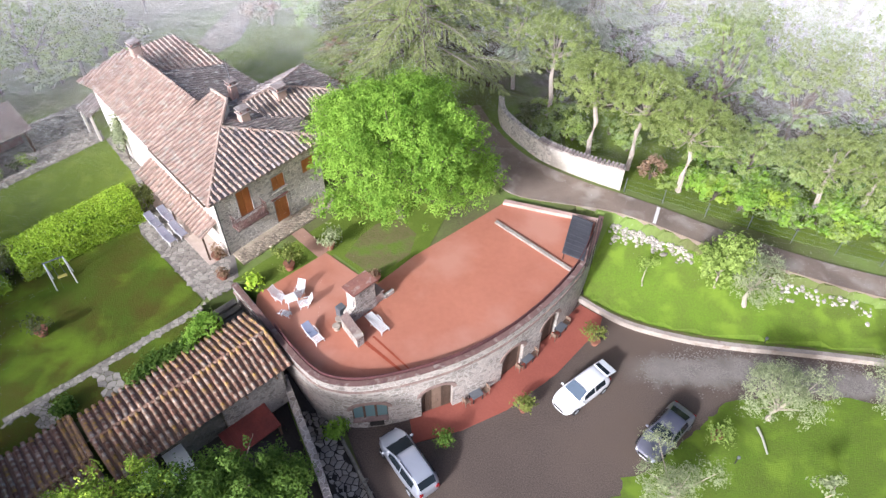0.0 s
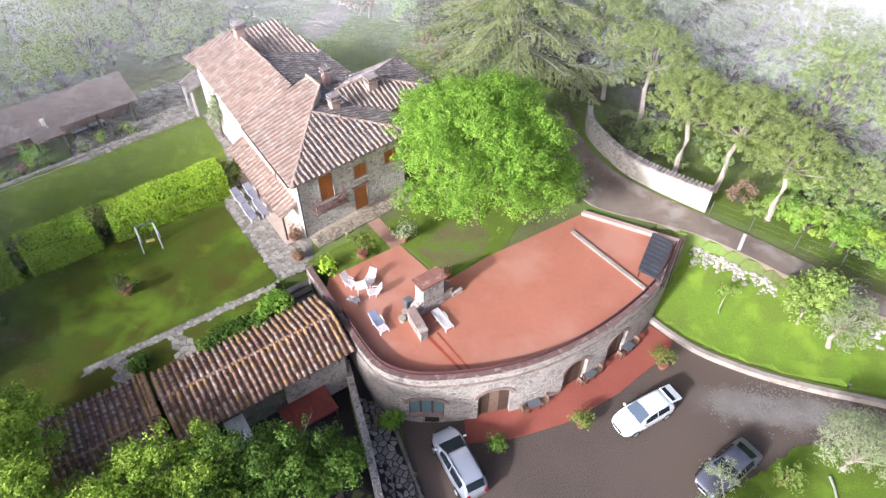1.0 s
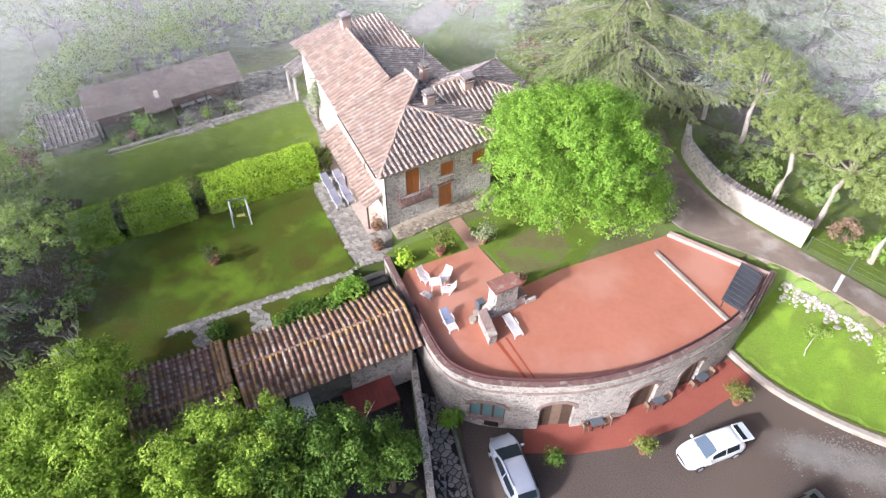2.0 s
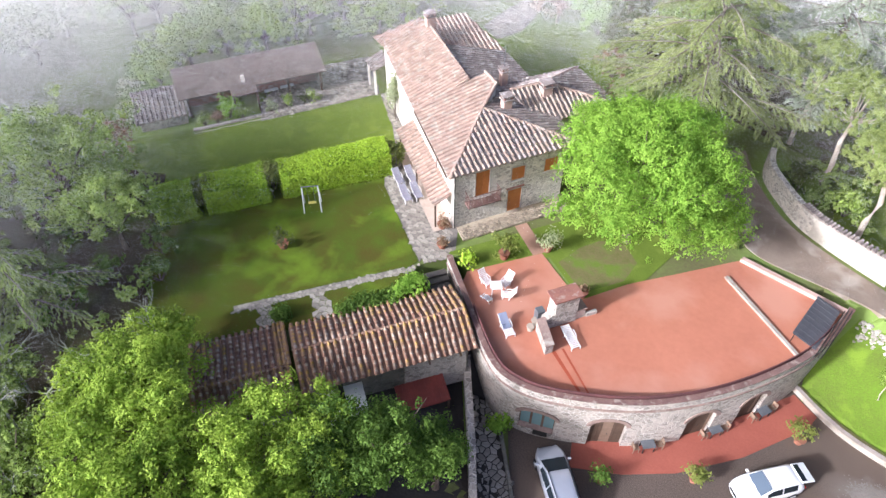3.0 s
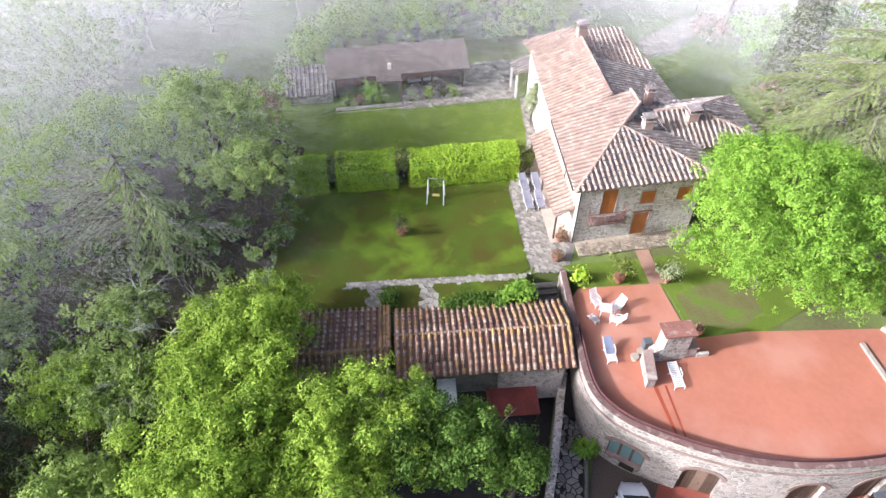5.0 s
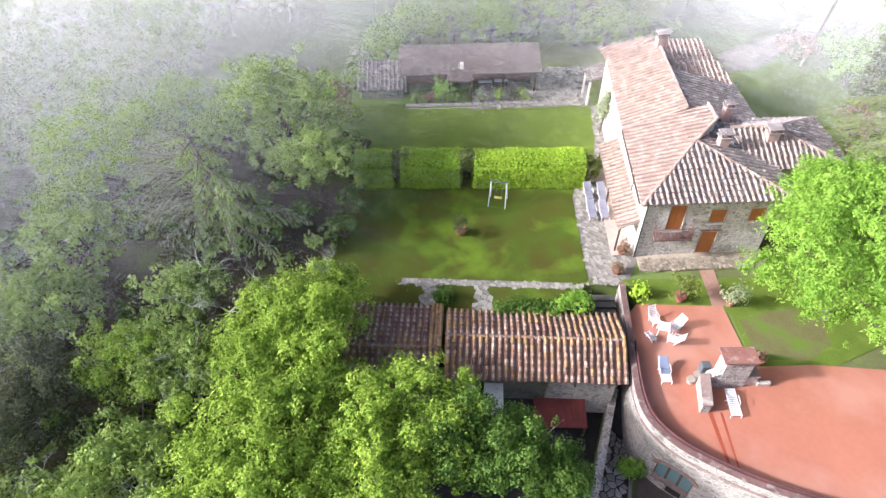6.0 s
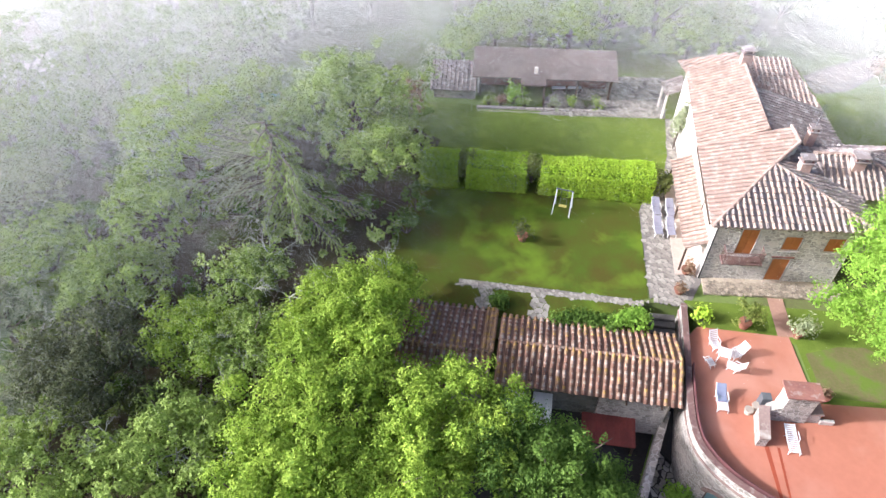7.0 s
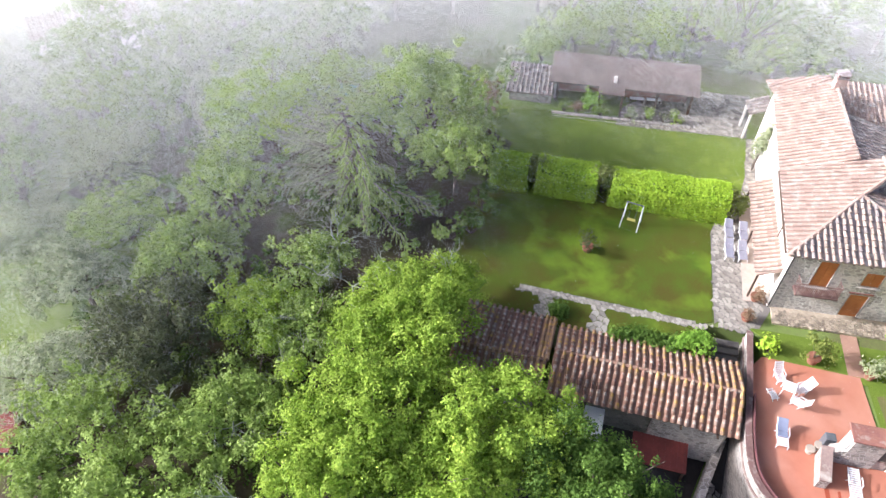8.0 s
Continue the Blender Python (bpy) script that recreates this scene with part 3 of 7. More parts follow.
def roof_plane(parent, corners, mat, seed, pitch=0.37, slab=0.12, name="roof_slope", pieces=False, pan=None):
    """A tiled slope: corners in order, the first two along the eave. Pan slab, and the cover tiles on it."""
    p = [Vector(c) for c in corners]
    e = (p[1] - p[0]).normalized()
    n = (p[1] - p[0]).cross(p[2] - p[0]).normalized()
    if n.z < 0:
        n = -n
    u = n.cross(e)
    m = Matrix((e, u, n)).transposed().to_4x4()
    m.translation = p[0]
    poly = [((q - p[0]).dot(e), (q - p[0]).dot(u)) for q in p]
    if sum(q[1] for q in poly) < 0:
        u = -u
        m = Matrix((e, u, n)).transposed().to_4x4()
        m.translation = p[0]
        poly = [((q - p[0]).dot(e), (q - p[0]).dot(u)) for q in p]
    base = part(name, prism(poly, -slab, 0.0), pan or mat, parent)
    base.matrix_local = m
    tiles = tile_field(p[0], e, u, poly, pitch)
    if not pieces:
        part("cover_tiles", tile_mesh(tiles, seed), mat, base)
        tagged(base.children[0], kind="stuff")
    return base, tiles, m


def ridge(bm, a, b, r=0.13):
    """Ridge or hip caps from a to b."""
    a, b = Vector(a), Vector(b)
    n = max(1, int((b - a).length / 0.42))
    for k in range(n):
        p, q = a.lerp(b, k / n), a.lerp(b, (k + 1.12) / n)
        tube(bm, [p + Vector((0, 0, 0.02)), q + Vector((0, 0, 0.045))], [r, r * 0.85], 7)
    return bm


def wall_grid(length, z0, z1, thick, openings):
    """An upright wall along x from 0 to length, its face at y = 0 and its body behind it, with real openings (x0, x1, z0, z1)."""
    xs = sorted({0, length, *[o[0] for o in openings], *[o[1] for o in openings]})
    zs = sorted({z0, z1, *[o[2] for o in openings], *[o[3] for o in openings]})
    bm = bmesh.new()

    def solid(i, j):
        if not (0 <= i < len(xs) - 1 and 0 <= j < len(zs) - 1):
            return False
        x, z = (xs[i] + xs[i + 1]) / 2, (zs[j] + zs[j + 1]) / 2
        return not any(o[0] < x < o[1] and o[2] < z < o[3] for o in openings)

    def quad(*vs):
        bm.faces.new([bm.verts.new(v) for v in vs])

    for i in range(len(xs) - 1):
        for j in range(len(zs) - 1):
            if not solid(i, j):
                continue
            xa, xb, za, zb = xs[i], xs[i + 1], zs[j], zs[j + 1]
            for y in (0, thick):
                quad((xa, y, za), (xb, y, za), (xb, y, zb), (xa, y, zb))
            for di, dj, c in ((-1, 0, ((xa, za), (xa, zb))), (1, 0, ((xb, za), (xb, zb))), (0, -1, ((xa, za), (xb, za))), (0, 1, ((xa, zb), (xb, zb)))):
                if not solid(i + di, j + dj):
                    (x0, w0), (x1, w1) = c
                    quad((x0, 0, w0), (x1, 0, w1), (x1, thick, w1), (x0, thick, w0))
    bmesh.ops.remove_doubles(bm, verts=bm.verts, dist=0.001)
    return bm


PIECES = {}


def cover_tiles(base, tiles, mats, seed, most, radius=0.145):
    """Cover tiles as pieces of their own, on a few shared meshes."""
    rr = random.Random(seed)
    rest = []
    for k, (x, y, ln) in enumerate(tiles):
        if k >= most:
            rest.append((x, y, ln))
            continue
        mat = mats(x, y, rr)
        key = (mat.name, rr.randrange(3), round(ln, 1), radius)
        if key not in PIECES:
            v, f = tile_mesh([(0, 0, max(ln, 0.15))], key[1] + 5, radius)
            me = bpy.data.meshes.new("cover_tile")
            me.from_pydata(v, [], f)
            me.materials.append(mat)
            PIECES[key] = me
        o = new("cover_tile", PIECES[key])
        o.parent = base
        o.matrix_local = pose(x + rr.uniform(-0.015, 0.015), y + rr.uniform(-0.03, 0.03), 0.012 + rr.uniform(0, 0.025), -1.8, rr.uniform(-3, 3), rr.uniform(-3, 3))
    if rest:
        tagged(part("cover_tiles", tile_mesh(rest, seed), mats(0, 0, rr), base), kind="stuff")


# ---- house ----
HM = pose(-14.05, 29.87, 0, 0, 0, 48)
house = thing("house", HM, "old stone farmhouse with weathered clay tile roofs and orange shutters", "house")
EV = 9.3
FW = 8.3
south = part("wall", wall_grid(FW, UP, EV, 0.5, [(1.55, 2.55, 6.55, 8.65), (4.2, 5.2, 7.1, 8.2), (6.7, 7.7, 7.1, 8.2), (4.05, 5.1, 4.25, 6.3)]), FACADE, house, "grey rubble stone front wall")
west = part("wall", prism([(0, 0.5), (0.5, 0.5), (1.8, 17.3), (1.3, 17.3)], UP, EV - 0.05), PLASTER, house, "sunlit cream plaster side wall")
part("wall", boxed((FW - 0.5, 0.5, UP), (FW, 8.0, EV)), WALLSTONE, house)
part("wall", boxed((1.8, 16.8, UP), (8.0, 17.3, EV - 0.6)), PLASTER, house)
O = 0.6
WK, EK = 0.2989, 0.2524


def wz(a):
    return EV + (a + O) * WK


def ez(a):
    return EV + (FW + O - a) * EK


A1, R1, R2 = (3.75, 3.9, wz(3.75)), (5.5, 5.5, wz(5.5)), (5.5, 7.2, wz(5.5))
roof_plane(house, [(-O, -O, EV), (0.05, 7.2, EV + 0.15), R2, R1, A1], TILE_PALE, 1)
base, tiles, _ = roof_plane(house, [(-O, -O, EV), (FW + O, -O, EV), A1], TILE, 2, pan=TILE_GREY, pieces=True)
cover_tiles(base, tiles, lambda x, y, rr: rr.choice((TILE, TILE, TILE_PALE, TILE_GREY)), 2, 300, 0.115)
roof_plane(house, [(FW + O, -O, EV), (FW + O, 6.2, EV), (5.45, 7.2, ez(5.45)), (5.45, 5.45, ez(5.45)), (3.75, 3.9, ez(3.75))], TILE_GREY, 3)
part("step_wall", prism([(3.75, 3.9), (5.5, 5.5), (5.4, 5.6), (3.65, 4.0)], lambda a, b: ez(a) - 0.1, lambda a, b: wz(a) - 0.06), PLASTER, house)
part("step_wall", boxed((5.35, 5.6, ez(5.5) - 0.1), (5.47, 7.2, wz(5.4) - 0.1)), PLASTER, house)
roof_plane(house, [(0.15, 7.25, EV - 0.15), (1.2, 17.5, EV - 0.15), (4.75, 16.4, 10.72), (4.25, 7.25, 10.75)], TILE_PALE, 4)
roof_plane(house, [(9.9, 7.25, 8.9), (9.9, 12.9, 8.9), (4.3, 12.9, 10.7), (4.3, 7.25, 10.7)], TILE_GREY, 5)
roof_plane(house, [(5.2, 13.3, 8.7), (10.3, 13.3, 8.7), (8.8, 18.2, 9.9), (4.6, 18.2, 9.9)], TILE_PALE, 6)
roof_plane(house, [(1.15, 17.45, EV - 0.35), (0.95, 18.9, EV - 0.35), (4.75, 17.9, 10.4), (4.75, 16.45, 10.4)], TILE_PALE, 36)
roof_plane(house, [(7.6, 2.5, 9.2), (13.7, 2.5, 9.2), (9.3, 5.3, 10.5), (6.5, 5.3, 10.5)], TILE, 7, pan=TILE_GREY)
roof_plane(house, [(13.7, 2.5, 9.2), (13.7, 7.95, 9.2), (9.3, 5.3, 10.5)], TILE_GREY, 8)
roof_plane(house, [(13.7, 7.95, 9.2), (6.5, 7.95, 9.2), (6.5, 5.3, 10.5), (9.3, 5.3, 10.5)], TILE_GREY, 9)
part("wall", boxed((5.4, 13.7, UP), (10.0, 13.95, 8.6)), PLASTER, house)
part("wall", boxed((FW - 0.3, 8.0, UP), (9.6, 13.6, 8.7)), WALLSTONE, house)
part("wall", boxed((8.9, 3.0, UP), (13.2, 7.5, 9.1)), WALLSTONE, house)
part("wall", boxed((4.2, 13.4, UP), (8.6, 18, 8.7)), WALLSTONE, house)
# Hip and ridge caps in pale tile: their sunlit look is painted on.
for a, b in (((-O, -O, EV), A1), ((FW + O, -O, EV), A1), (A1, R1), (R1, R2), ((4.25, 7.3, 10.75), (4.75, 16.4, 10.72)), ((6.5, 5.3, 10.5), (9.3, 5.3, 10.5)), ((13.7, 2.5, 9.2), (9.3, 5.3, 10.5)), ((13.7, 7.95, 9.2), (9.3, 5.3, 10.5))):
    tagged(part("ridge_tiles", ridge(bmesh.new(), a, b), TILE_PALE, house), kind="stuff")
base, tiles, _ = roof_plane(house, [(-1.3, 0.4, 6.5), (-0.65, 9.3, 6.5), (0.66, 9.3, 7.1), (0.02, 0.4, 7.1)], TILE_PALE, 10, name="lean_to_roof", pieces=True)
cover_tiles(base, tiles, lambda x, y, rr: rr.choice((TILE_PALE, TILE_PALE, TILE)), 10, 300, 0.115)
for y in (0.6, 4.9, 9.1):
    part("porch_post", boxed((-1.2 + y * 0.074, y - 0.05, UP), (-1.1 + y * 0.074, y + 0.05, 6.45)), OLDWOOD, house)
part("porch_floor", prism([(-1.4, 0.2), (0, 0.2), (0.7, 9.3), (-0.7, 9.3)], UP, UP + 0.08), BEIGE, house)

# ---- shed ----
SM = pose(*to_world(-2.2, -7.6), 0, 0, 0, 43)
shed = thing("shed", SM, "old stone outbuilding with a lichen-covered clay tile roof", "shed")
part("wall", boxed((-9.7, -1.8, 0.5), (-0.3, 2.0, 4.2)), DARKSTONE, shed)
def shed_tiles(length, rise, lichen):
    """Bleached and brown tiles at random, with orange lichen along the verges and the ridge."""
    def pick(x, y, rr):
        near_edge = min(x, length - x) < 0.55 or y > rise - 0.45
        if rr.random() < (0.6 if near_edge else lichen + 0.16 * math.sin(x * 0.9 + 1.3) * math.sin(y * 1.7)):
            return TILE_OCHRE
        return rr.choice((TILE_MOSSY, TILE_MOSSY, TILE_MOSSY, TILE_CREAM, TILE_CREAM, TILE_BROWN, TILE_BROWN))
    return pick


for corners, mats, seed in (([(-10.2, -2.2, 4.2), (0, -2.2, 4.2), (0, 0, 5.3), (-10.2, 0, 5.3)], shed_tiles(10.2, 2.46, 0.12), 20), ([(-10.2, 2.4, 4.5), (0, 2.4, 4.5), (0, 0, 5.3), (-10.2, 0, 5.3)], shed_tiles(10.2, 2.53, 0.24), 21),
                            ([(-16.0, -2.6, 3.8), (-10.5, -2.6, 3.8), (-10.5, -0.6, 4.9), (-16, -0.6, 4.9)], shed_tiles(5.5, 2.3, 0.1), 22), ([(-16.0, 2.9, 4.3), (-10.5, 2.9, 4.3), (-10.5, -0.6, 4.9), (-16, -0.6, 4.9)], shed_tiles(5.5, 3.55, 0.16), 23)):
    base, tiles, _ = roof_plane(shed, corners, TILE_MOSSY, seed, pieces=True, pan=PANTILE)
    cover_tiles(base, tiles, mats, seed, 300, 0.125)
for a, b, mat in (((-10.2, 0, 5.26), (0, 0, 5.26), TILE_MOSSY), ((-16, -0.6, 4.88), (-10.5, -0.6, 4.88), TILE_MOSSY), ((-10.5, -0.6, 4.98), (-10.5, 2.9, 4.42), TILE_OCHRE), ((-10.75, -0.6, 4.96), (-10.75, 2.9, 4.4), TILE_OCHRE), ((-11.0, -0.6, 4.96), (-11.0, 2.9, 4.4), TILE_OCHRE)):
    tagged(part("ridge_tiles", ridge(bmesh.new(), a, b), mat, shed), kind="stuff")
part("wall", boxed((-15.6, -2.2, 0.5), (-10.8, 2.5, 3.7)), DARKSTONE, shed)

# ---- barn ----
BM_ = pose(-39.2, 32.3, 0, 0, 0, 47.5)
barn = thing("barn", BM_, "open-fronted rustic shelter under a dark brown roof", "barn")
part("roof", prism([(-0.3, -0.2), (11.9, -0.2), (11.9, 3.0), (-0.3, 3.0)], lambda x, y: UP + 2.0 + y * 0.33, lambda x, y: UP + 2.12 + y * 0.33), BARN_ROOF, barn)
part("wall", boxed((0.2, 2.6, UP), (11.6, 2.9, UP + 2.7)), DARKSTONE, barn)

# ---- trees ----


def leaves(centres, normals, size, rnd, droop=0.0, slim=0.55):
    """One small pointed leaf spray at each centre, as arrays."""
    n = len(centres)
    d = normals + rnd.normal(0, 0.55, (n, 3))
    d /= np.linalg.norm(d, axis=1)[:, None]
    t = rnd.normal(0, 1, (n, 3))
    t[:, 2] -= droop
    t -= d * (t * d).sum(1)[:, None]
    t /= np.linalg.norm(t, axis=1)[:, None] + 1e-9
    b = np.cross(d, t)
    s = size * rnd.uniform(0.6, 1.35, n)[:, None]
    v = np.stack([centres - t * s, centres + b * s * slim + d * s * 0.12, centres + t * s, centres - b * s * slim + d * s * 0.12], 1).reshape(-1, 3)
    f = np.arange(4 * n).reshape(n, 4)
    return v, f


def lobed_crown(lobes, count, size, seed, droop=0.0, slim=0.55, fill=0.25, tuft=0.36, per=22):
    """Leaves over a set of lobes (x, y, z, rx, ry, rz), gathered in tufts: most tufts on the upper shells, some within, ragged at the edge."""
    rnd = np.random.default_rng(seed)
    lob = np.array(lobes, float)
    area = lob[:, 3] * lob[:, 4] + lob[:, 4] * lob[:, 5] + lob[:, 3] * lob[:, 5]
    nt = max(8, count // per)
    pick = rnd.choice(len(lob), nt, p=area / area.sum())
    d = rnd.normal(0, 1, (nt, 3))
    d[:, 2] = np.where(d[:, 2] < -0.35, -d[:, 2], d[:, 2])
    d /= np.linalg.norm(d, axis=1)[:, None]
    r = np.where(rnd.random(nt) < fill, rnd.uniform(0.35, 0.9, nt), rnd.normal(1.0, 0.2, nt))
    c = lob[pick, :3] + d * lob[pick, 3:] * r[:, None]
    hidden = np.zeros(nt, bool)
    for k in range(len(lob)):
        q = ((c - lob[k, :3]) / lob[k, 3:]) ** 2
        hidden |= (q.sum(1) < 0.45) & (pick != k)
    c, d = c[~hidden], d[~hidden]
    c, d = np.repeat(c, per, 0), np.repeat(d, per, 0)
    e = rnd.normal(0, 1, c.shape)
    e /= np.linalg.norm(e, axis=1)[:, None]
    e = e + d * 0.5 + np.array([0, 0, 0.25])
    scale = np.repeat(rnd.uniform(0.6, 1.3, len(c) // per), per)[:, None]
    return leaves(c + e * tuft * scale * rnd.uniform(0.4, 1.0, len(c))[:, None], d * 0.6 + e * 0.6 + np.array([0, 0, 0.3]), size, rnd, droop, slim)


def make_lobes(seed, radius, height, base, n, squash=0.75, lobe=0.42, ragged=0.0):
    """Lobes scattered over a dome of that radius and height above base."""
    rnd = random.Random(seed)
    out = [(0, 0, base + height * 0.42, radius * 0.5, radius * 0.5, height * 0.38)]
    for k in range(n):
        el = math.asin(rnd.uniform(-0.25, 1.0))
        az = k * 2.399 + rnd.uniform(-0.4, 0.4)
        rr = radius * (1 - lobe * 0.75) * rnd.uniform(0.72, 1.14)
        s = radius * lobe * rnd.uniform(0.75, 1.2)
        if rnd.random() < ragged:
            rr, s = rr * rnd.uniform(1.12, 1.42), s * rnd.uniform(0.45, 0.8)
        elif ragged and rnd.random() < 0.3:
            rr *= 0.72
        out.append((rr * math.cos(el) * math.cos(az), rr * math.cos(el) * math.sin(az),
                    base + height * 0.45 + (height * 0.55 * (rr / radius if ragged else 1) - s * 0.4) * math.sin(el), s, s, s * squash))
    if ragged:
        out[0] = (0, 0, base + height * 0.4, radius * 0.38, radius * 0.38, height * 0.3)
    return out


def trunk_mesh(lobes, r, seed, fork=0.4, lean=0.0):
    rnd = random.Random(seed)
    top = max(l[2] for l in lobes)
    base = min(l[2] - l[5] for l in lobes)
    fz = max(0.8, base * 0.9 + fork)
    bm = bmesh.new()
    mid = (lean * 0.6 + rnd.uniform(-0.2, 0.2), rnd.uniform(-0.2, 0.2), fz * 0.55)
    end = (lean + rnd.uniform(-0.15, 0.15), rnd.uniform(-0.15, 0.15), fz)
    tube(bm, [(0, 0, -0.3), (0, 0, 0.15), mid, end], [r * 1.5, r * 1.1, r * 0.9, r * 0.75], 8)
    for l in lobes[:14]:
        p = Vector((l[0], l[1], l[2]))
        e = Vector(end)
        m = e.lerp(p, 0.5) + Vector((rnd.uniform(-0.3, 0.3), rnd.uniform(-0.3, 0.3), rnd.uniform(0.0, 0.5)))
        tube(bm, [e, m, p, p + (p - m) * 0.35], [r * 0.5, r * 0.3, r * 0.14, r * 0.05], 5)
    return bm


def tree(name, x, y, lobes, count, size, leaf, bark, label, category="tree", seed=1, r=0.25, droop=0.0, slim=0.55, fill=0.25, lean=0.0, group="", z=None, turn=0):
    ob = thing(name, pose(x, y, gz(x, y) if z is None else z, 0, 0, turn), label, category, group)
    part("trunk", trunk_mesh(lobes, r, seed, lean=lean), bark, ob)
    v, f = lobed_crown(lobes, count, size, seed, droop, slim, fill)
    part("crown", (v.tolist(), f.tolist()), leaf, ob)
    return ob


tree("chestnut_tree", -3.0, 33.8, make_lobes(3, 6.0, 8.4, 1.3, 80, lobe=0.19), 112000, 0.082, LEAF_LIME, BARK, "large spreading tree in dense bright green leaf", seed=3, r=0.35)

# ---- paving helpers ----


def cells(poly, size, seed, gap=0.04, jitter=0.42):
    """Irregular stones that fill a polygon: the cells round jittered points, drawn in by the gap."""
    rnd = random.Random(seed)
    xs, ys = [p[0] for p in poly], [p[1] for p in poly]
    pts = []
    y, row = min(ys) - size, 0
    while y < max(ys) + size:
        x = min(xs) - size + (row % 2) * size * 0.5
        while x < max(xs) + size:
            pts.append((x + rnd.uniform(-jitter, jitter) * size, y + rnd.uniform(-jitter, jitter) * size))
            x += size
        y += size * 0.9
        row += 1
    arr = np.array(pts)
    ok = inside(poly, arr[:, 0], arr[:, 1])
    out = []
    for i in np.nonzero(ok)[0]:
        p = arr[i]
        d = np.hypot(*(arr - p).T)
        near = [j for j in np.argsort(d)[1:14]]
        c = [(p[0] + sx * size, p[1] + sy * size) for sx, sy in ((-1, -1), (1, -1), (1, 1), (-1, 1))]
        for j in near:
            q = arr[j]
            n = (q - p) / d[j]
            lim = d[j] / 2 - gap / 2
            new_c = []
            for (x0, y0), (x1, y1) in zip(c, c[1:] + c[:1]):
                s0, s1 = (x0 - p[0]) * n[0] + (y0 - p[1]) * n[1] - lim, (x1 - p[0]) * n[0] + (y1 - p[1]) * n[1] - lim
                if s0 <= 0:
                    new_c.append((x0, y0))
                if (s0 < 0) != (s1 < 0):
                    t = s0 / (s0 - s1)
                    new_c.append((x0 + (x1 - x0) * t, y0 + (y1 - y0) * t))
            c = new_c
            if len(c) < 3:
                break
        if len(c) >= 3:
            out.append((tuple(p), c))
    return out


def lay_stones(parent, stones, mat, height, seed, name="flagstone", lift=0.03, most=300):
    """Each stone an object of its own, its top edge worn; the rest past the limit in one mesh."""
    rnd = random.Random(seed)
    rest_v, rest_f = [], []
    for k, ((cx, cy), c) in enumerate(stones):
        z = height(cx, cy) + rnd.uniform(0, 0.02)
        n = len(c)
        v, f = [], []
        for s, h in ((1.0, -0.06), (1.0, lift - 0.012), (0.9, lift)):
            v += [((x - cx) * s, (y - cy) * s, h) for x, y in c]
        for r in range(2):
            for i in range(n):
                f.append((r * n + i, r * n + (i + 1) % n, (r + 1) * n + (i + 1) % n, (r + 1) * n + i))
        f.append(tuple(range(2 * n, 3 * n)))
        if k < most:
            ob = part(name, (v, f), mat, parent)
            ob.location = (cx, cy, z)
        else:
            b = len(rest_v)
            rest_v += [(x + cx, y + cy, h + z) for x, y, h in v]
            rest_f += [tuple(i + b for i in q) for q in f]
    if rest_v:
        tagged(part(name + "_rest", (rest_v, rest_f), mat, parent), kind="stuff")


def local_poly(*ab):
    return [to_world(a, b) for a, b in ab]


# ---- lawns and paths of the garden ----
sheet("lawn", local_poly((-26, -2.0), (-3.3, -2.6), (-3.25, 3.2), (-3.1, 6.2), (-2.5, 8.65), (-21, 9.1), (-26, 4)), MOSSY_GRASS, "mown garden lawn with mossy brown patches", "lawn", lift=0.01, cell=2)
sheet("lawn", local_poly((-24, 9.0), (-2.4, 8.6), (-1.0, 10.5), (-0.5, 12.9), (-0.1, 17.9), (-8, 18.0), (-21, 18.2), (-25, 15)), GRASS, "smooth bright lawn beyond the hedge", "lawn", lift=0.01, cell=2)
sheet("lawn", local_poly((-1.2, -2.0), (9.5, -1.8), (12.5, -3.0), (13.5, -7.0), (8.6, -9.2), (5.3, -9.2), (5.0, -4.7), (-0.9, -4.9)), GRASS, "small lawn between house and terrace", "lawn", lift=0.015, cell=1)
sheet("lawn", local_poly((-19, -4.6), (-12.4, -4.8), (-3.5, -5.2), (-3.6, -2.7), (-12.4, -2.3), (-19, -2.2)), MOSSY_GRASS, "grass strip behind the outbuilding", "lawn", lift=0.015, cell=1)
sheet("bare_soil", [(-6.5, 29.9), (-5.4, 29.0), (-4.4, 28.0), (-3.2, 29.1), (-2.2, 30.1), (-1.8, 32.0), (-3.0, 33.4), (-4.6, 33.0), (-5.6, 31.8)], BARE, "bare brown soil with thin grass under the tree", "soil", lift=0.022, cell=1)
sheet("lawn", [(-20.5, 53.5), (-13, 51), (-7, 53), (-9, 60), (-11.5, 66), (-16, 68), (-19, 60)], GRASS, "lawn behind the house", "lawn", lift=0.02, cell=2)
bank = [(x, y + 0.5) for x, y in KERB] + [(x, y - 0.5) for x, y in ROAD_S[::-1] if x > 11.5]
sheet("lawn", bank, SUNNY_GRASS, "bright grass bank between kerb and lane", "lawn", lift=0.07, cell=0.5)
verge = part("verge", band([(x, y + 0.34) for x, y in KERB], [(x, y + 0.62) for x, y in KERB], -0.2, 0.36), BARE)
tagged(verge, "bare earth strip behind the kerb", "verge", kind="structure")
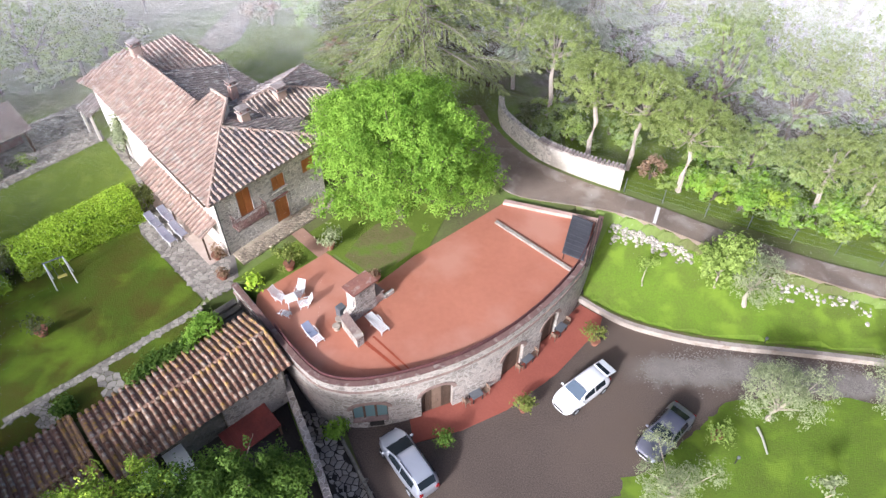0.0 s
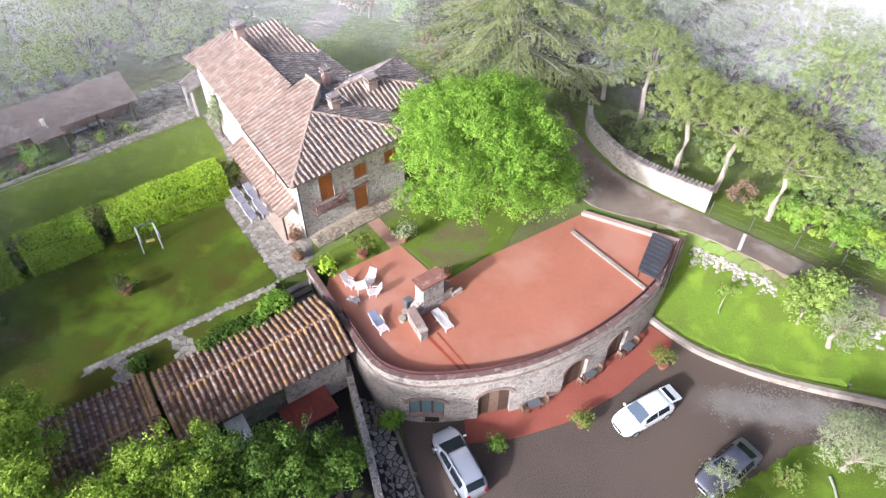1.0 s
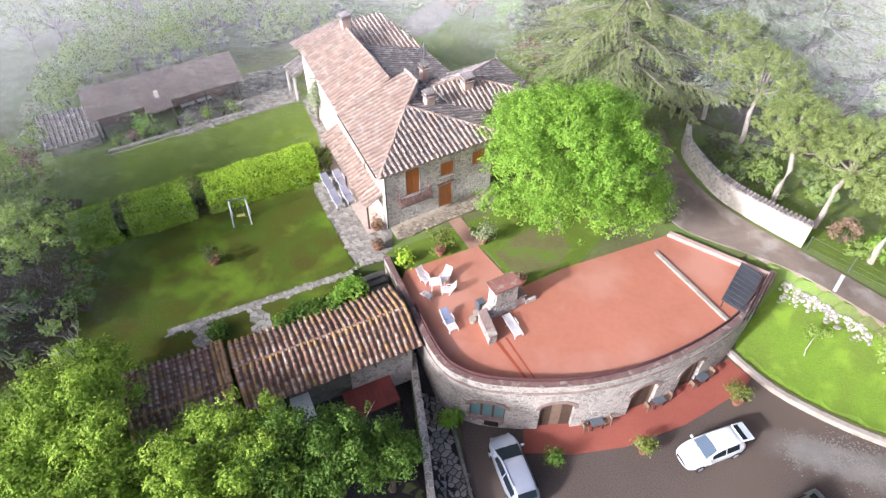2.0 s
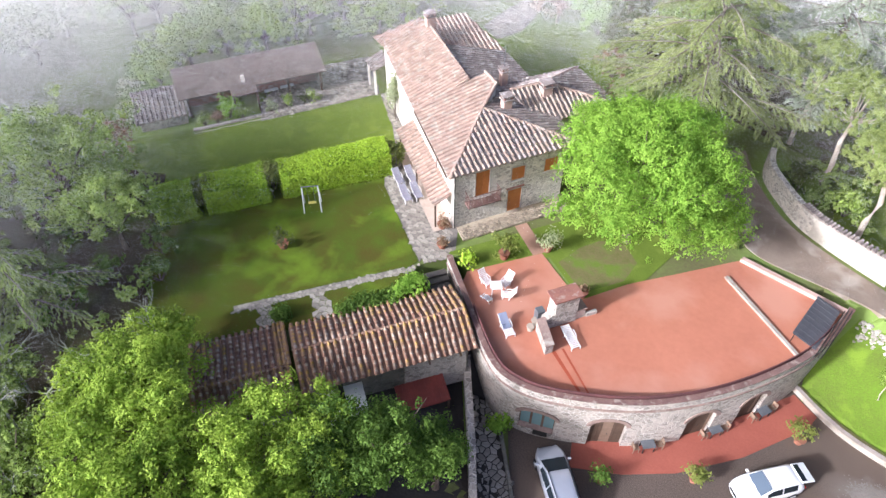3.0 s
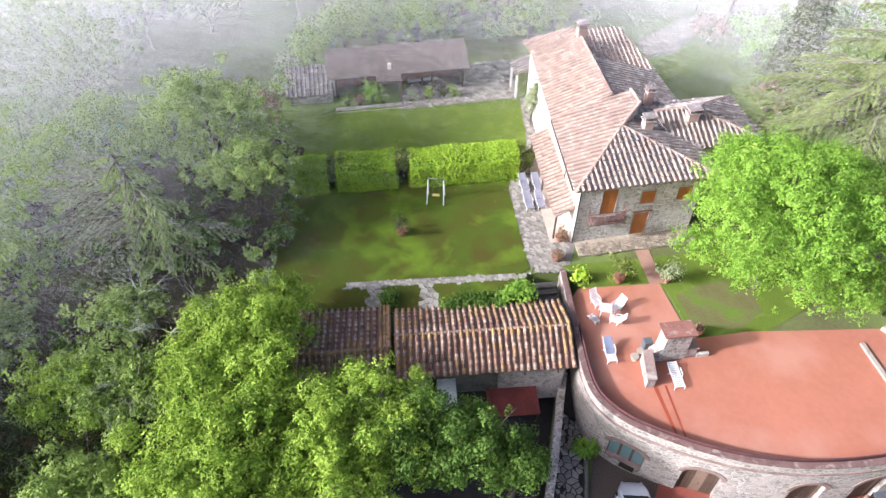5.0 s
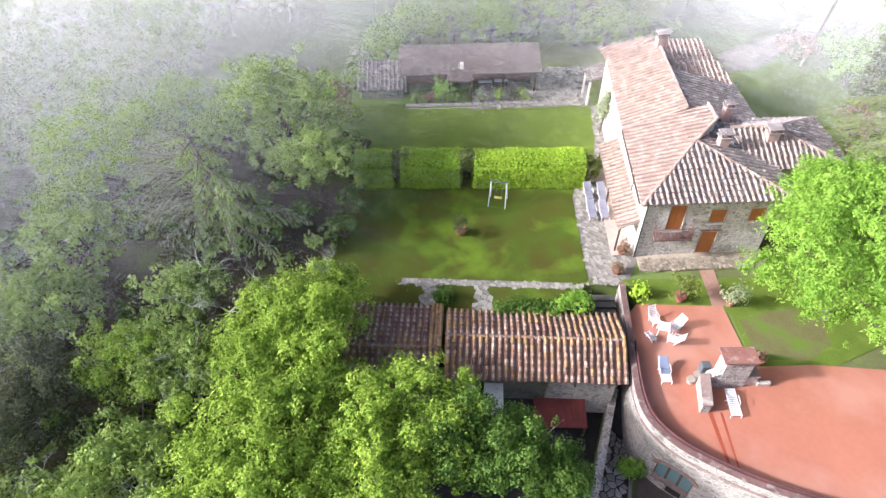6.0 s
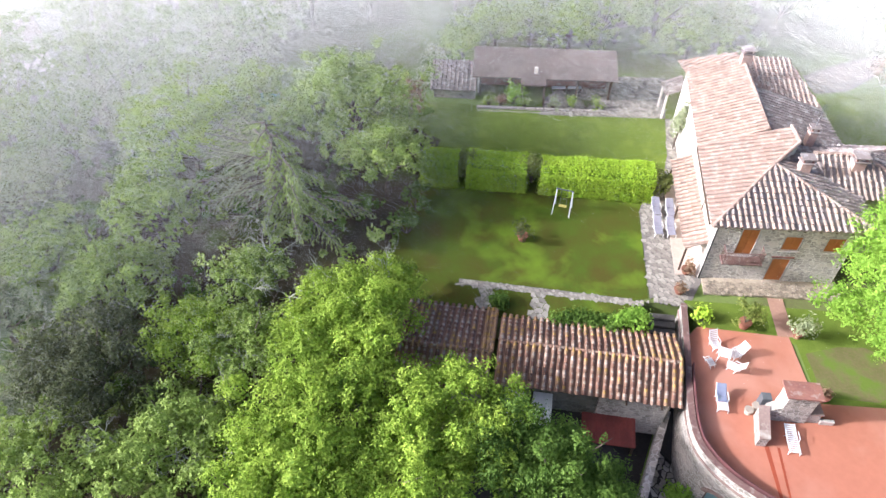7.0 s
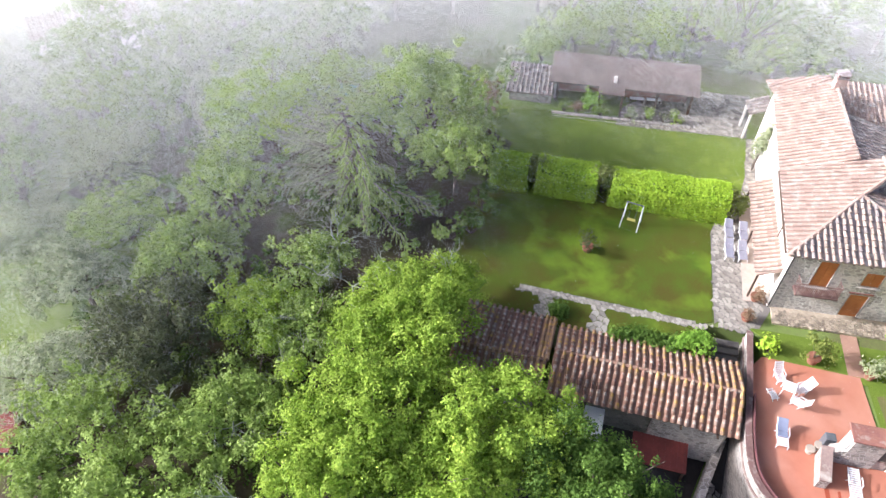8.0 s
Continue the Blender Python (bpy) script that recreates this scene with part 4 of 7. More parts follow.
sheet("lawn", [(x + 0.22 * math.sin(7.1 * k) + 0.12 * math.sin(2.3 * k), y + 0.2 * math.cos(5.3 * k)) for k, (x, y) in enumerate(smooth_line([(7.5, 12), (9.3, 15.3), (10.7, 16.7), (13, 18.2), (15.6, 19.9), (16.6, 20.8), (19.6, 22.1), (24, 21.9), (28, 21.6), (34, 20.2), (44, 17.6), (60, 14)], 7))] + [(60, -10), (8, -10)], SUNNY_GRASS, "sunny grass under the olive trees", "lawn", lift=0.02, cell=2)
sheet("lawn", [(13.4, 37.2), (18, 35.6), (24, 33.8), (40, 30.2), (46, 34), (36, 46), (20, 47), (10, 48), (9.5, 41)], GRASS, "shaded grass under the pines", "lawn", lift=0.02, cell=2)
sheet("lawn", [(-46, -16), (-30, -14), (-31, -5), (-40, -1), (-48, -6)], GRASS, "grass clearing among the trees", "lawn", lift=0.02, cell=2)

patio = sheet("patio", local_poly((-3.2, -2.6), (-0.9, -2.6), (0.3, -0.1), (0.6, 9.2), (1.0, 17.9), (-0.1, 17.9), (-0.5, 12.9), (-1.0, 10.5), (-2.4, 8.6), (-3.2, 6.0)), PALEGRAVEL,
              "rough stone patio along the house", "patio", lift=0.012, cell=1)
lay_stones(patio, cells(local_poly((-3.1, -2.6), (-1.0, -2.6), (-0.2, -0.1), (0.1, 9.0), (0.4, 17.8), (0.0, 17.8), (-0.4, 12.9), (-0.9, 10.5), (-2.3, 8.6), (-3.1, 6.0)), 0.34, 5, 0.025, 0.5), FLAGSTONE, gz, 5, lift=0.02)
barn_patio = sheet("patio", local_poly((-10.5, 17.25), (-0.1, 17.9), (0.6, 24.3), (-6.5, 24.0), (-10.0, 20)), PALEGRAVEL, "grey cobbled yard beside the shelter", "patio", lift=0.012, cell=1)
lay_stones(barn_patio, cells(local_poly((-10.4, 17.35), (-0.2, 18.0), (0.5, 24.2), (-6.4, 23.9), (-9.9, 20)), 0.38, 6, 0.025, 0.5), FLAGSTONE, gz, 6, lift=0.02)
garden_path = sheet("garden_path", local_poly((-15.2, -2.35), (-3.2, -2.85), (-3.2, -2.35), (-15.2, -1.85)), PALEGRAVEL, "narrow grey stone path along the lawn", "path", lift=0.016, cell=1)
strip = cells(local_poly((-15.3, -2.4), (-3.2, -2.9), (-3.2, -2.4), (-15.3, -1.9)), 0.24, 7, 0.015, 0.5) + cells(local_poly((-13.95, -4.1), (-12.85, -4.1), (-12.85, -2.4), (-13.95, -2.4)), 0.3, 8, 0.02, 0.5) \
    + cells(local_poly((-10.65, -4.6), (-9.6, -4.6), (-9.6, -2.5), (-10.65, -2.5)), 0.42, 9, 0.02, 0.5)
lay_stones(garden_path, strip, FLAGSTONE, gz, 7, lift=0.022)
door_path = sheet("door_path", local_poly((4.05, -4.2), (5.0, -4.2), (5.0, -1.2), (4.05, -1.2)), PATHBRICK, "short faded brick path to the door", "path", lift=0.03, cell=1)
border = part("stone_border", prism(local_poly((0.2, -1.35), (8.6, -0.9), (8.6, 0.9), (0.2, -0.05)), UP - 0.2, UP + 0.12), BORDER)
tagged(border, "raised bed edged with rough stones below the wall", "border", kind="structure")
lay_stones(border, cells(local_poly((0.25, -1.35), (8.5, -0.95), (8.5, 0.2), (0.25, -0.4)), 0.2, 11, 0.03, 0.5), BORDER, lambda x, y: UP + 0.12, 11, lift=0.05, name="stone")
sheet("yard", local_poly((-17, -9.2), (-2.7, -8.8), (-4.5, -14.2), (-6.3, -20), (-17, -20)), DARKEARTH, "shade-darkened ground before the outbuilding", "yard", lift=0.015, cell=1)
SLOPE = [(-3.9, -5.0, 3.1), (-0.9, -5.0, 3.1), (0.1, -8.0, 1.9), (-0.4, -10.0, 0.55), (-1.3, -11.6, 0.06), (-2.6, -10.4, 0.5), (-2.3, -8.4, 1.7), (-3.9, -8.4, 1.7)]
SLOPE_Z = {(round(x, 3), round(y, 3)): z for (x, y), z in zip(local_poly(*[q[:2] for q in SLOPE]), [q[2] for q in SLOPE])}
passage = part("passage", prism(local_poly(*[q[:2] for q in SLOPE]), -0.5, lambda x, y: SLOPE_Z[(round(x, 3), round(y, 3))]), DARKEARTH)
tagged(passage, "shade-darkened earth passage climbing between wall and outbuilding", "passage", kind="structure")
sheet("wood_floor", [(-12, 8), (-17, 12.5), (-22, 10.5), (-27, 14), (-31, 19), (-36, 26), (-44, 24), (-56, 12), (-50, -6), (-40, 0), (-31, -4), (-30, -14), (-14, -14)], LITTER, "brown leaf litter in the shade of the trees", "ground", lift=0.03, cell=1.5)
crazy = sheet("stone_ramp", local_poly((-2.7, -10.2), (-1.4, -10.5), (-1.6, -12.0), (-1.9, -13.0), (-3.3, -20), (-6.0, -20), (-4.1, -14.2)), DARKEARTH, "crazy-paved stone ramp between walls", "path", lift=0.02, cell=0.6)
lay_stones(crazy, cells(local_poly((-2.6, -10.4), (-1.6, -10.6), (-1.8, -12.0), (-2.1, -13.0), (-3.5, -20), (-5.8, -20), (-3.9, -14.2)), 0.42, 12, 0.06, 0.46), WETSTONE, gz, 12, lift=0.05)
low_wall = part("low_wall", band([to_world(-2.1, -8.65), to_world(-2.7, -10.4), to_world(-3.95, -14.2), to_world(-5.0, -17), to_world(-6.0, -20)],
                                 [to_world(-2.55, -8.65), to_world(-3.15, -10.4), to_world(-4.4, -14.2), to_world(-5.45, -17), to_world(-6.45, -20)], -0.3, 1.9), WALLSTONE)
tagged(low_wall, "low stone wall beside the paved ramp", "wall", kind="structure")
east_edge = part("kerb", band([to_world(-2.3, -12), to_world(-2.0, -13.2), to_world(-3.0, -17), to_world(-3.8, -20)], [to_world(-2.1, -12), to_world(-1.8, -13.2), to_world(-2.8, -17), to_world(-3.6, -20)], -0.2, 0.35), DARKSTONE)
tagged(east_edge, "dark stone edge of the ramp", "kerb", kind="structure")
lot_kerb = part("kerb", band(KERB, [(x, y + 0.34) for x, y in KERB], -0.2, 0.42), KERBSTONE)
tagged(lot_kerb, "curved pale stone kerb of the courtyard", "kerb", kind="structure")
red_path = part("red_path", prism([(-2.0, 20.5), (-1.65, 18.75), (1.2, 19.6), (4.0, 21.0), (7.3, 23.6), (10.6, 27.2), (11.0, 28.2), (9.6, 29.3), (7.3, 26.8), (4.3, 23.9), (1.6, 22.0), (-0.8, 21.0)], -0.1, 0.05), COTTO)
tagged(red_path, "red paved walk along the arches", "path", kind="structure")
for k in range(5):
    st = part("step", boxed((-3.25, -3.1 - 0.42 * k - 0.42, UP - 0.19 * (k + 1) - 0.5), (-1.75, -3.1 - 0.42 * k, UP - 0.19 * (k + 1)), 0.02), STEPSTONE)
    st.matrix_world = HOUSE
    tagged(st, "worn dark stone garden step", "step", group="garden steps", kind="structure")

TRACK = smooth_line([(13.2, 23.9), (16.0, 24.1), (20, 23.85), (24, 23.2), (28.3, 22.9), (36, 21.4), (48, 18.9), (60, 16.2)], 5)
tr = np.random.default_rng(9)
tv, tf = [], []
for k in range(9000):
    i = int(tr.integers(0, len(TRACK) - 1)) if k % 3 else int(tr.integers(0, 18))
    u = tr.random()
    cx, cy = [TRACK[i][d] * (1 - u) + TRACK[i + 1][d] * u for d in (0, 1)]
    wide = 0.45 + 0.3 * min(1, max(0, (cx - 14) / 3))
    cx, cy = cx + tr.normal(0, 0.3), cy + tr.normal(0, wide)
    if cy > line_y(KERB, cx) - 0.05:
        continue
    s, a = tr.uniform(0.02, 0.075), tr.uniform(0, math.tau)
    n = len(tv)
    zz = 0.008 + 0.012 * tr.random()
    tv += [(cx + s * tr.uniform(0.6, 1.2) * math.cos(a + q), cy + s * tr.uniform(0.5, 1) * math.sin(a + q), zz) for q in (0, 1.3, 2.5, 3.8, 5.1)]
    tf.append((n, n + 1, n + 2, n + 3, n + 4))
tagged(part("gravel_track", (tv, tf), PALEGRAVEL), "pale dusty gravel scattered along the wheel track", "gravel", kind="stuff")

# ---- road wall, fence, stones ----
RW = smooth_line([(4.5, 46.5), (4.75, 44.2), (6.6, 41.2), (8.1, 39.6), (10.4, 38.2), (13.0, 37.0)], 5)
road_wall = part("road_wall", band(RW[:16], offset_line(RW, 0.4)[:16], lambda x, y: float(road_height(x)) - 0.3, UP + 1.6), FACADE)
part("white_stretch", band(RW[15:], offset_line(RW, 0.4)[15:], lambda x, y: float(road_height(x)) - 0.3, UP + 1.62), LIMEWASH, road_wall, "sunlit whitewashed stretch of wall")
tagged(road_wall, "curved roadside wall, half stone and half whitewashed", "wall", kind="structure")
for p, q in zip(RW[12:], RW[13:]):
    for k in range(2):
        c = Vector((*p, 0)).lerp(Vector((*q, 0)), k / 2)
        ang = math.degrees(math.atan2(q[1] - p[1], q[0] - p[0]))
        cap = part("cap_tile", tube(bmesh.new(), [(0, -0.05, 0.02), (0, 0.5, 0.06)], [0.13, 0.11], 7), TILE_GREY, road_wall)
        cap.matrix_local = pose(c.x, c.y, UP + 1.63, 0, 0, ang)
fence = thing("wire_fence", pose(0, 0, 0), "low wire mesh fence on thin grey posts", "fence")
FL = [(13.3, 36.9), (16, 36.0), (19, 35.1), (22, 34.3), (25, 33.4), (28, 32.6), (31, 31.7), (34, 30.9)]
for x, y in FL:
    z = gz(x, y)
    part("post", tube(bmesh.new(), [(x, y, z - 0.2), (x, y, z + 1.3)], [0.03, 0.03], 6), GREYMETAL, fence)
for h in (0.3, 0.7, 1.2):
    part("wire", tube(bmesh.new(), [(x, y, gz(x, y) + h) for x, y in FL], [0.008] * len(FL), 4), GREYMETAL, fence)
stripe = part("road_stripe", prism([(14.75, 33.7), (14.97, 33.62), (15.72, 35.4), (15.5, 35.48)], lambda x, y: float(road_height(x)) + 0.028, lambda x, y: float(road_height(x)) + 0.045), WHITEWASH)
tagged(stripe, "worn white stripe across the lane", "marking", kind="structure")


def rock_mesh(seed):
    bm = bmesh.new()
    bmesh.ops.create_icosphere(bm, subdivisions=1, radius=0.5)
    for v in bm.verts:
        v.co *= 1 + 0.35 * noise.noise(v.co * 2.3 + Vector((seed * 7.1, 0, 0)))
        v.co.z *= 0.65
    me = bpy.data.meshes.new("rubble_stone")
    bm.to_mesh(me)
    bm.free()
    me.materials.append(RUBBLE)
    return me


ROCKS = [rock_mesh(k) for k in range(5)]
rnd = random.Random(4)
rubble = thing("rubble_edge", pose(0, 0, 0), "pale rubble stones retaining the edge of the lane", "stones")
STONE_LINE = [(x, y - 0.55) for x, y in ROAD_S if 11.3 < x < 31]
for k in range(420):
    i = rnd.randrange(len(STONE_LINE) - 1)
    t = rnd.random()
    x = STONE_LINE[i][0] * (1 - t) + STONE_LINE[i + 1][0] * t + rnd.uniform(-0.1, 0.1)
    y = STONE_LINE[i][1] * (1 - t) + STONE_LINE[i + 1][1] * t - abs(rnd.gauss(0, 0.45))
    if 17.4 < x < 22.4 or x > 30.2:
        continue
    o = new("rubble_stone", rnd.choice(ROCKS))
    o.parent = rubble
    s = rnd.uniform(0.16, 0.38)
    o.matrix_local = pose(x, y, gz(x, y) + s * 0.2, rnd.uniform(-20, 20), rnd.uniform(-20, 20), rnd.uniform(0, 360)) @ Matrix.Scale(s, 4)

# ---- terrace fittings ----
part("white_kerb", prism([(3.56, 33.1), (3.74, 33.28), (8.4, 28.74), (8.22, 28.6)], UP + 0.03, UP + 0.17), KERBSTONE, terrace_floor, "low white kerb across the terrace")
part("east_parapet", prism([(4.4, 35.3), (4.25, 35.0), (10.9, 33.0), (11.05, 33.3)], UP - 0.4, UP + 0.3), PINKPLASTER, terrace_floor, "low pale edge wall")
part("south_screen", band(offset_line(OUTER, 0.37)[4:40], offset_line(OUTER, 0.42)[4:40], UP + 0.03, UP + 0.62), SCREEN, terrace_floor)
for k, (x0, x1) in enumerate(((0.0, 0.16), (0.45, 0.55))):
    g = part("stain_groove", prism([(-4.6 + x0, 22.9 + x0), (-4.6 + x1, 22.9 + x1), (-2.35 + x1, 20.9 + x1 * 0.4), (-2.35 + x0, 20.9 + x0 * 0.4)], UP + 0.028, UP + 0.036),
             material("rust_red_channel", (0.36, 0.075, 0.03), (0.28, 0.06, 0.03), grain=5, patch=1, rough=0.7, bump=0.1), terrace_floor, "rust red drain channel")
panel = thing("solar_panel", pose(9.0, 31.2, UP, 0, 0, -18), "dark grey roof panel tilted on a steel frame", "panel")
b = box(bmesh.new(), (-0.75, -1.9, -0.03), (0.75, 1.9, 0.03), 0.01, pose(0, 0, 0.62, 0, 12, 0))
part("sheet", b, DARKSHEET, panel)
for k in range(9):
    part("rib", box(bmesh.new(), (-0.74, -1.75 + k * 0.43, 0.03), (0.74, -1.69 + k * 0.43, 0.055), 0, pose(0, 0, 0.62, 0, 12, 0)), DARKSHEET, panel)
for x, y, h in ((-0.6, -1.8, 0.72), (-0.6, 1.8, 0.72), (0.6, -1.8, 0.48), (0.6, 1.8, 0.48)):
    part("leg", tube(bmesh.new(), [(x, y, 0.02), (x, y, h)], [0.025, 0.025], 6), IRON, panel)
for k in range(3):
    part("rail", tube(bmesh.new(), [(0.9 + 0.16 * k, -2.0, 0.55 + 0.14 * k), (0.9 + 0.16 * k, 2.1, 0.55 + 0.14 * k)], [0.03, 0.03], 6), IRON, panel)
    for y in (-1.9, 2.0):
        part("post", tube(bmesh.new(), [(0.9 + 0.16 * k, y, 0.02), (0.9 + 0.16 * k, y, 0.57 + 0.14 * k)], [0.025, 0.025], 6), IRON, panel)

fireplace = thing("fireplace", pose(-4.9, 25.45, UP + 0.03, 0, 0, 46), "tall stone barbecue fireplace with a flat brick top", "fireplace")
part("body", boxed((-0.75, -0.42, 0), (0.78, 0.45, 2.28), 0.02), WALLSTONE, fireplace)
part("top_slab", boxed((-0.92, -0.52, 2.28), (0.95, 0.58, 2.38), 0.015), BRICK, fireplace)
part("plaster_cheek", prism([(-0.92, -0.3), (-0.76, -0.3), (-0.76, 0.2), (-0.92, 0.2)], 0, lambda x, y: 2.1 if x > -0.8 else 1.3), WHITEWASH, fireplace, "white plastered cheek")
part("shoulder", prism([(-1.35, -0.4), (-0.76, -0.4), (-0.76, 0.1), (-1.35, 0.1)], 0, lambda x, y: 1.25 if x > -1 else 0.85), WALLSTONE, fireplace)
part("wing_wall", prism([(-2.1, -2.0), (-1.6, -2.0), (-1.3, -0.2), (-1.8, -0.2)], 0, lambda x, y: 0.72 if y < -1 else 0.95), WALLSTONE, fireplace)
part("wing_cap", prism([(-2.13, -2.04), (-1.57, -2.04), (-1.27, -0.17), (-1.83, -0.17)], lambda x, y: 0.72 if y < -1 else 0.95, lambda x, y: 0.79 if y < -1 else 1.02), COPING, fireplace)
part("counter", boxed((0.8, -0.35, 0), (1.45, 0.4, 0.78), 0.02), WALLSTONE, fireplace)
part("counter_top", boxed((0.79, -0.4, 0.78), (1.5, 0.45, 0.86), 0.01), COPING, fireplace)
part("ledge", boxed((1.5, -0.42, 0), (2.25, -0.22, 0.3), 0.02), WALLSTONE, fireplace)
part("hearth", boxed((-1.5, 0.25, 0), (-1.0, 0.7, 0.95), 0.02), GREYMETAL, fireplace, "grey metal hood beside the hearth")
for k, (x, y) in enumerate(((-6.3, 23.9), (-6.2, 24.45))):
    st = thing("stone_stool", pose(x, y, UP + 0.03), "round tan stone stool on the terrace", "stool", "stone stools")
    part("seat", tube(bmesh.new(), [(0, 0, 0.26), (0, 0, 0.29), (0, 0, 0.34), (0, 0, 0.36)], [0.2, 0.25, 0.25, 0.22], 14), TRAVERTINE, st)
    part("foot", tube(bmesh.new(), [(0, 0, 0), (0, 0, 0.08), (0, 0, 0.26)], [0.18, 0.13, 0.12], 12), TRAVERTINE, st)


def slats(parent, x0, x1, w, n, z0, z1, mat):
    for k in range(n):
        c = x0 + (x1 - x0) * (k + 0.5) / n
        h = z0 + (z1 - z0) * (k + 0.5) / n
        a = math.degrees(math.atan2(z1 - z0, x1 - x0))
        ln = math.hypot(x1 - x0, z1 - z0) / n * 0.62
        o = part("slat", boxed((-ln / 2, -w / 2, -0.012), (ln / 2, w / 2, 0.012)), mat, parent)
        o.matrix_local = pose(c, 0, h, 0, -a, 0)


def lounger(x, y, turn, label, cushion=None, back=0.75, length=1.9, group="sun loungers", z=None, full=False):
    """x axis runs from foot to head."""
    ob = thing("sun_lounger", pose(x, y, (UP + 0.03) if z is None else z, 0, 0, turn) @ Matrix.Scale(0.87 if length > 1.5 else 0.8, 4), label, "lounger", group)
    seat_end = length * 0.6
    for s in (-1, 1):
        bm = bmesh.new()
        tube(bm, [(0, s * 0.31, 0.3), (seat_end, s * 0.31, 0.32)], [0.028, 0.028], 6)
        part("side_rail", bm, WHITEPLASTIC, ob)
        part("back_rail", tube(bmesh.new(), [(seat_end, s * 0.31, 0.32), (length, s * 0.29, 0.32 + back)], [0.028, 0.025], 6), WHITEPLASTIC, ob)
        part("arm_rest", tube(bmesh.new(), [(seat_end - 0.35, s * 0.36, 0.3), (seat_end - 0.3, s * 0.36, 0.52), (seat_end + 0.2, s * 0.36, 0.54)], [0.025, 0.03, 0.03], 6), WHITEPLASTIC, ob)
        for lx in (0.15, seat_end):
            part("leg", tube(bmesh.new(), [(lx, s * 0.31, 0.31), (lx + (0.12 if lx > 1 else -0.1), s * 0.33, 0)], [0.03, 0.025], 6), WHITEPLASTIC, ob)
    if cushion:
        if not full:
            slats(ob, 0.02, length * 0.36, 0.58, 5, 0.33, 0.335, WHITEPLASTIC)
        c = boxed((0.03 if full else length * 0.36, -0.3, 0.33), (seat_end, 0.3, 0.41), 0.025)
        part("seat_cushion", c, cushion, ob)
        b = part("back_cushion", boxed((0, -0.3, 0), (math.hypot(length - seat_end, back), 0.3, 0.08), 0.025), cushion, ob)
        b.matrix_local = pose(seat_end, 0, 0.34, 0, -math.degrees(math.atan2(back, length - seat_end)), 0)
    else:
        slats(ob, 0.02, seat_end, 0.58, 8, 0.33, 0.34, WHITEPLASTIC)
        slats(ob, seat_end, length, 0.56, 6, 0.34, 0.32 + back, WHITEPLASTIC)
    return ob


BLUE = material("faded_blue_cushion", (0.25, 0.27, 0.36), (0.19, 0.21, 0.29), grain=5, patch=2, rough=0.9, bump=0.2)
GREYCLOTH = material("grey_cushion", (0.33, 0.32, 0.37), (0.25, 0.24, 0.29), grain=5, patch=2, rough=0.9, bump=0.2)
lounger(-7.1, 22.8, 134, "white plastic sun lounger with a faded blue cushion", BLUE, back=0.4, length=1.75)
lounger(-3.35, 23.6, 134, "white slatted sun lounger lying flat", None, back=0.12)
lounger(-9.75, 26.0, 152, "white plastic recliner with a high slatted back", None, back=0.75, length=1.25, group="recliners round the table")
lounger(-9.05, 26.15, 74, "white plastic recliner with a high slatted back", None, back=0.75, length=1.3, group="recliners round the table")
lounger(-9.4, 25.1, 250, "white plastic armchair tucked at the table", None, back=0.55, length=0.85, group="recliners round the table")
lounger(-8.8, 25.6, 15, "white plastic recliner with a high slatted back", None, back=0.75, length=1.15, group="recliners round the table")
table = thing("garden_table", pose(-9.25, 25.75, UP + 0.03, 0, 0, 30), "small white plastic garden table", "table")
part("tabletop", boxed((-0.35, -0.35, 0.66), (0.35, 0.35, 0.7), 0.02), WHITEPLASTIC, table)
for x in (-0.28, 0.28):
    for y in (-0.28, 0.28):
        part("leg", tube(bmesh.new(), [(x, y, 0.67), (x * 1.15, y * 1.15, 0)], [0.03, 0.025], 6), WHITEPLASTIC, table)
for x, y in ((-19.3, 32.25), (-18.6, 32.9), (-17.95, 30.8), (-17.35, 31.4)):
    lounger(x, y, 138, "pale sun lounger with a grey cushion on the patio", GREYCLOTH, back=0.42, length=1.75, group="patio loungers", z=UP + 0.06, full=True)

# ---- pots and shrubs ----


def pot_mesh(bm, r, h):
    return tube(bm, [(0, 0, 0), (0, 0, h * 0.85), (0, 0, h * 0.86), (0, 0, h), (0, 0, h - 0.01), (0, 0, h * 0.85)], [r * 0.68, r * 0.95, r * 1.08, r * 1.08, r * 0.94, r * 0.9], 14)


def potted(x, y, z, r, h, spread, tall, leaf, count, label, seed, size=0.09, group="potted shrubs"):
    ob = thing("potted_plant", pose(x, y, z), label, "plant", group)
    part("pot", pot_mesh(bmesh.new(), r, h), TERRACOTTA, ob)
    part("soil", tube(bmesh.new(), [(0, 0, h * 0.6), (0, 0, h * 0.95), (0, 0, h * 1.0)], [r * 0.8, r * 0.9, r * 0.03], 12), BARE, ob)
    if count:
        rr = random.Random(seed)
        lobes = [(rr.uniform(-1, 1) * spread * 0.55, rr.uniform(-1, 1) * spread * 0.55, h + tall * rr.uniform(0.25, 0.85), spread * 0.45, spread * 0.45, tall * 0.3) for _ in range(7)]
        bm = bmesh.new()
        for l in lobes:
            tube(bm, [(0, 0, h * 0.8), (l[0] * 0.5, l[1] * 0.5, (h + l[2]) / 2), l[:3]], [0.02, 0.014, 0.008], 5)
        part("stem_frame", bm, BARK, ob)
        v, f = lobed_crown(lobes, count, size, seed)
        part("foliage", (v.tolist(), f.tolist()), leaf, ob)
    return ob


LEAF_LEMON = leaf_material("yellow_green_leaves", (0.13, 0.18, 0.03), (0.33, 0.36, 0.09))
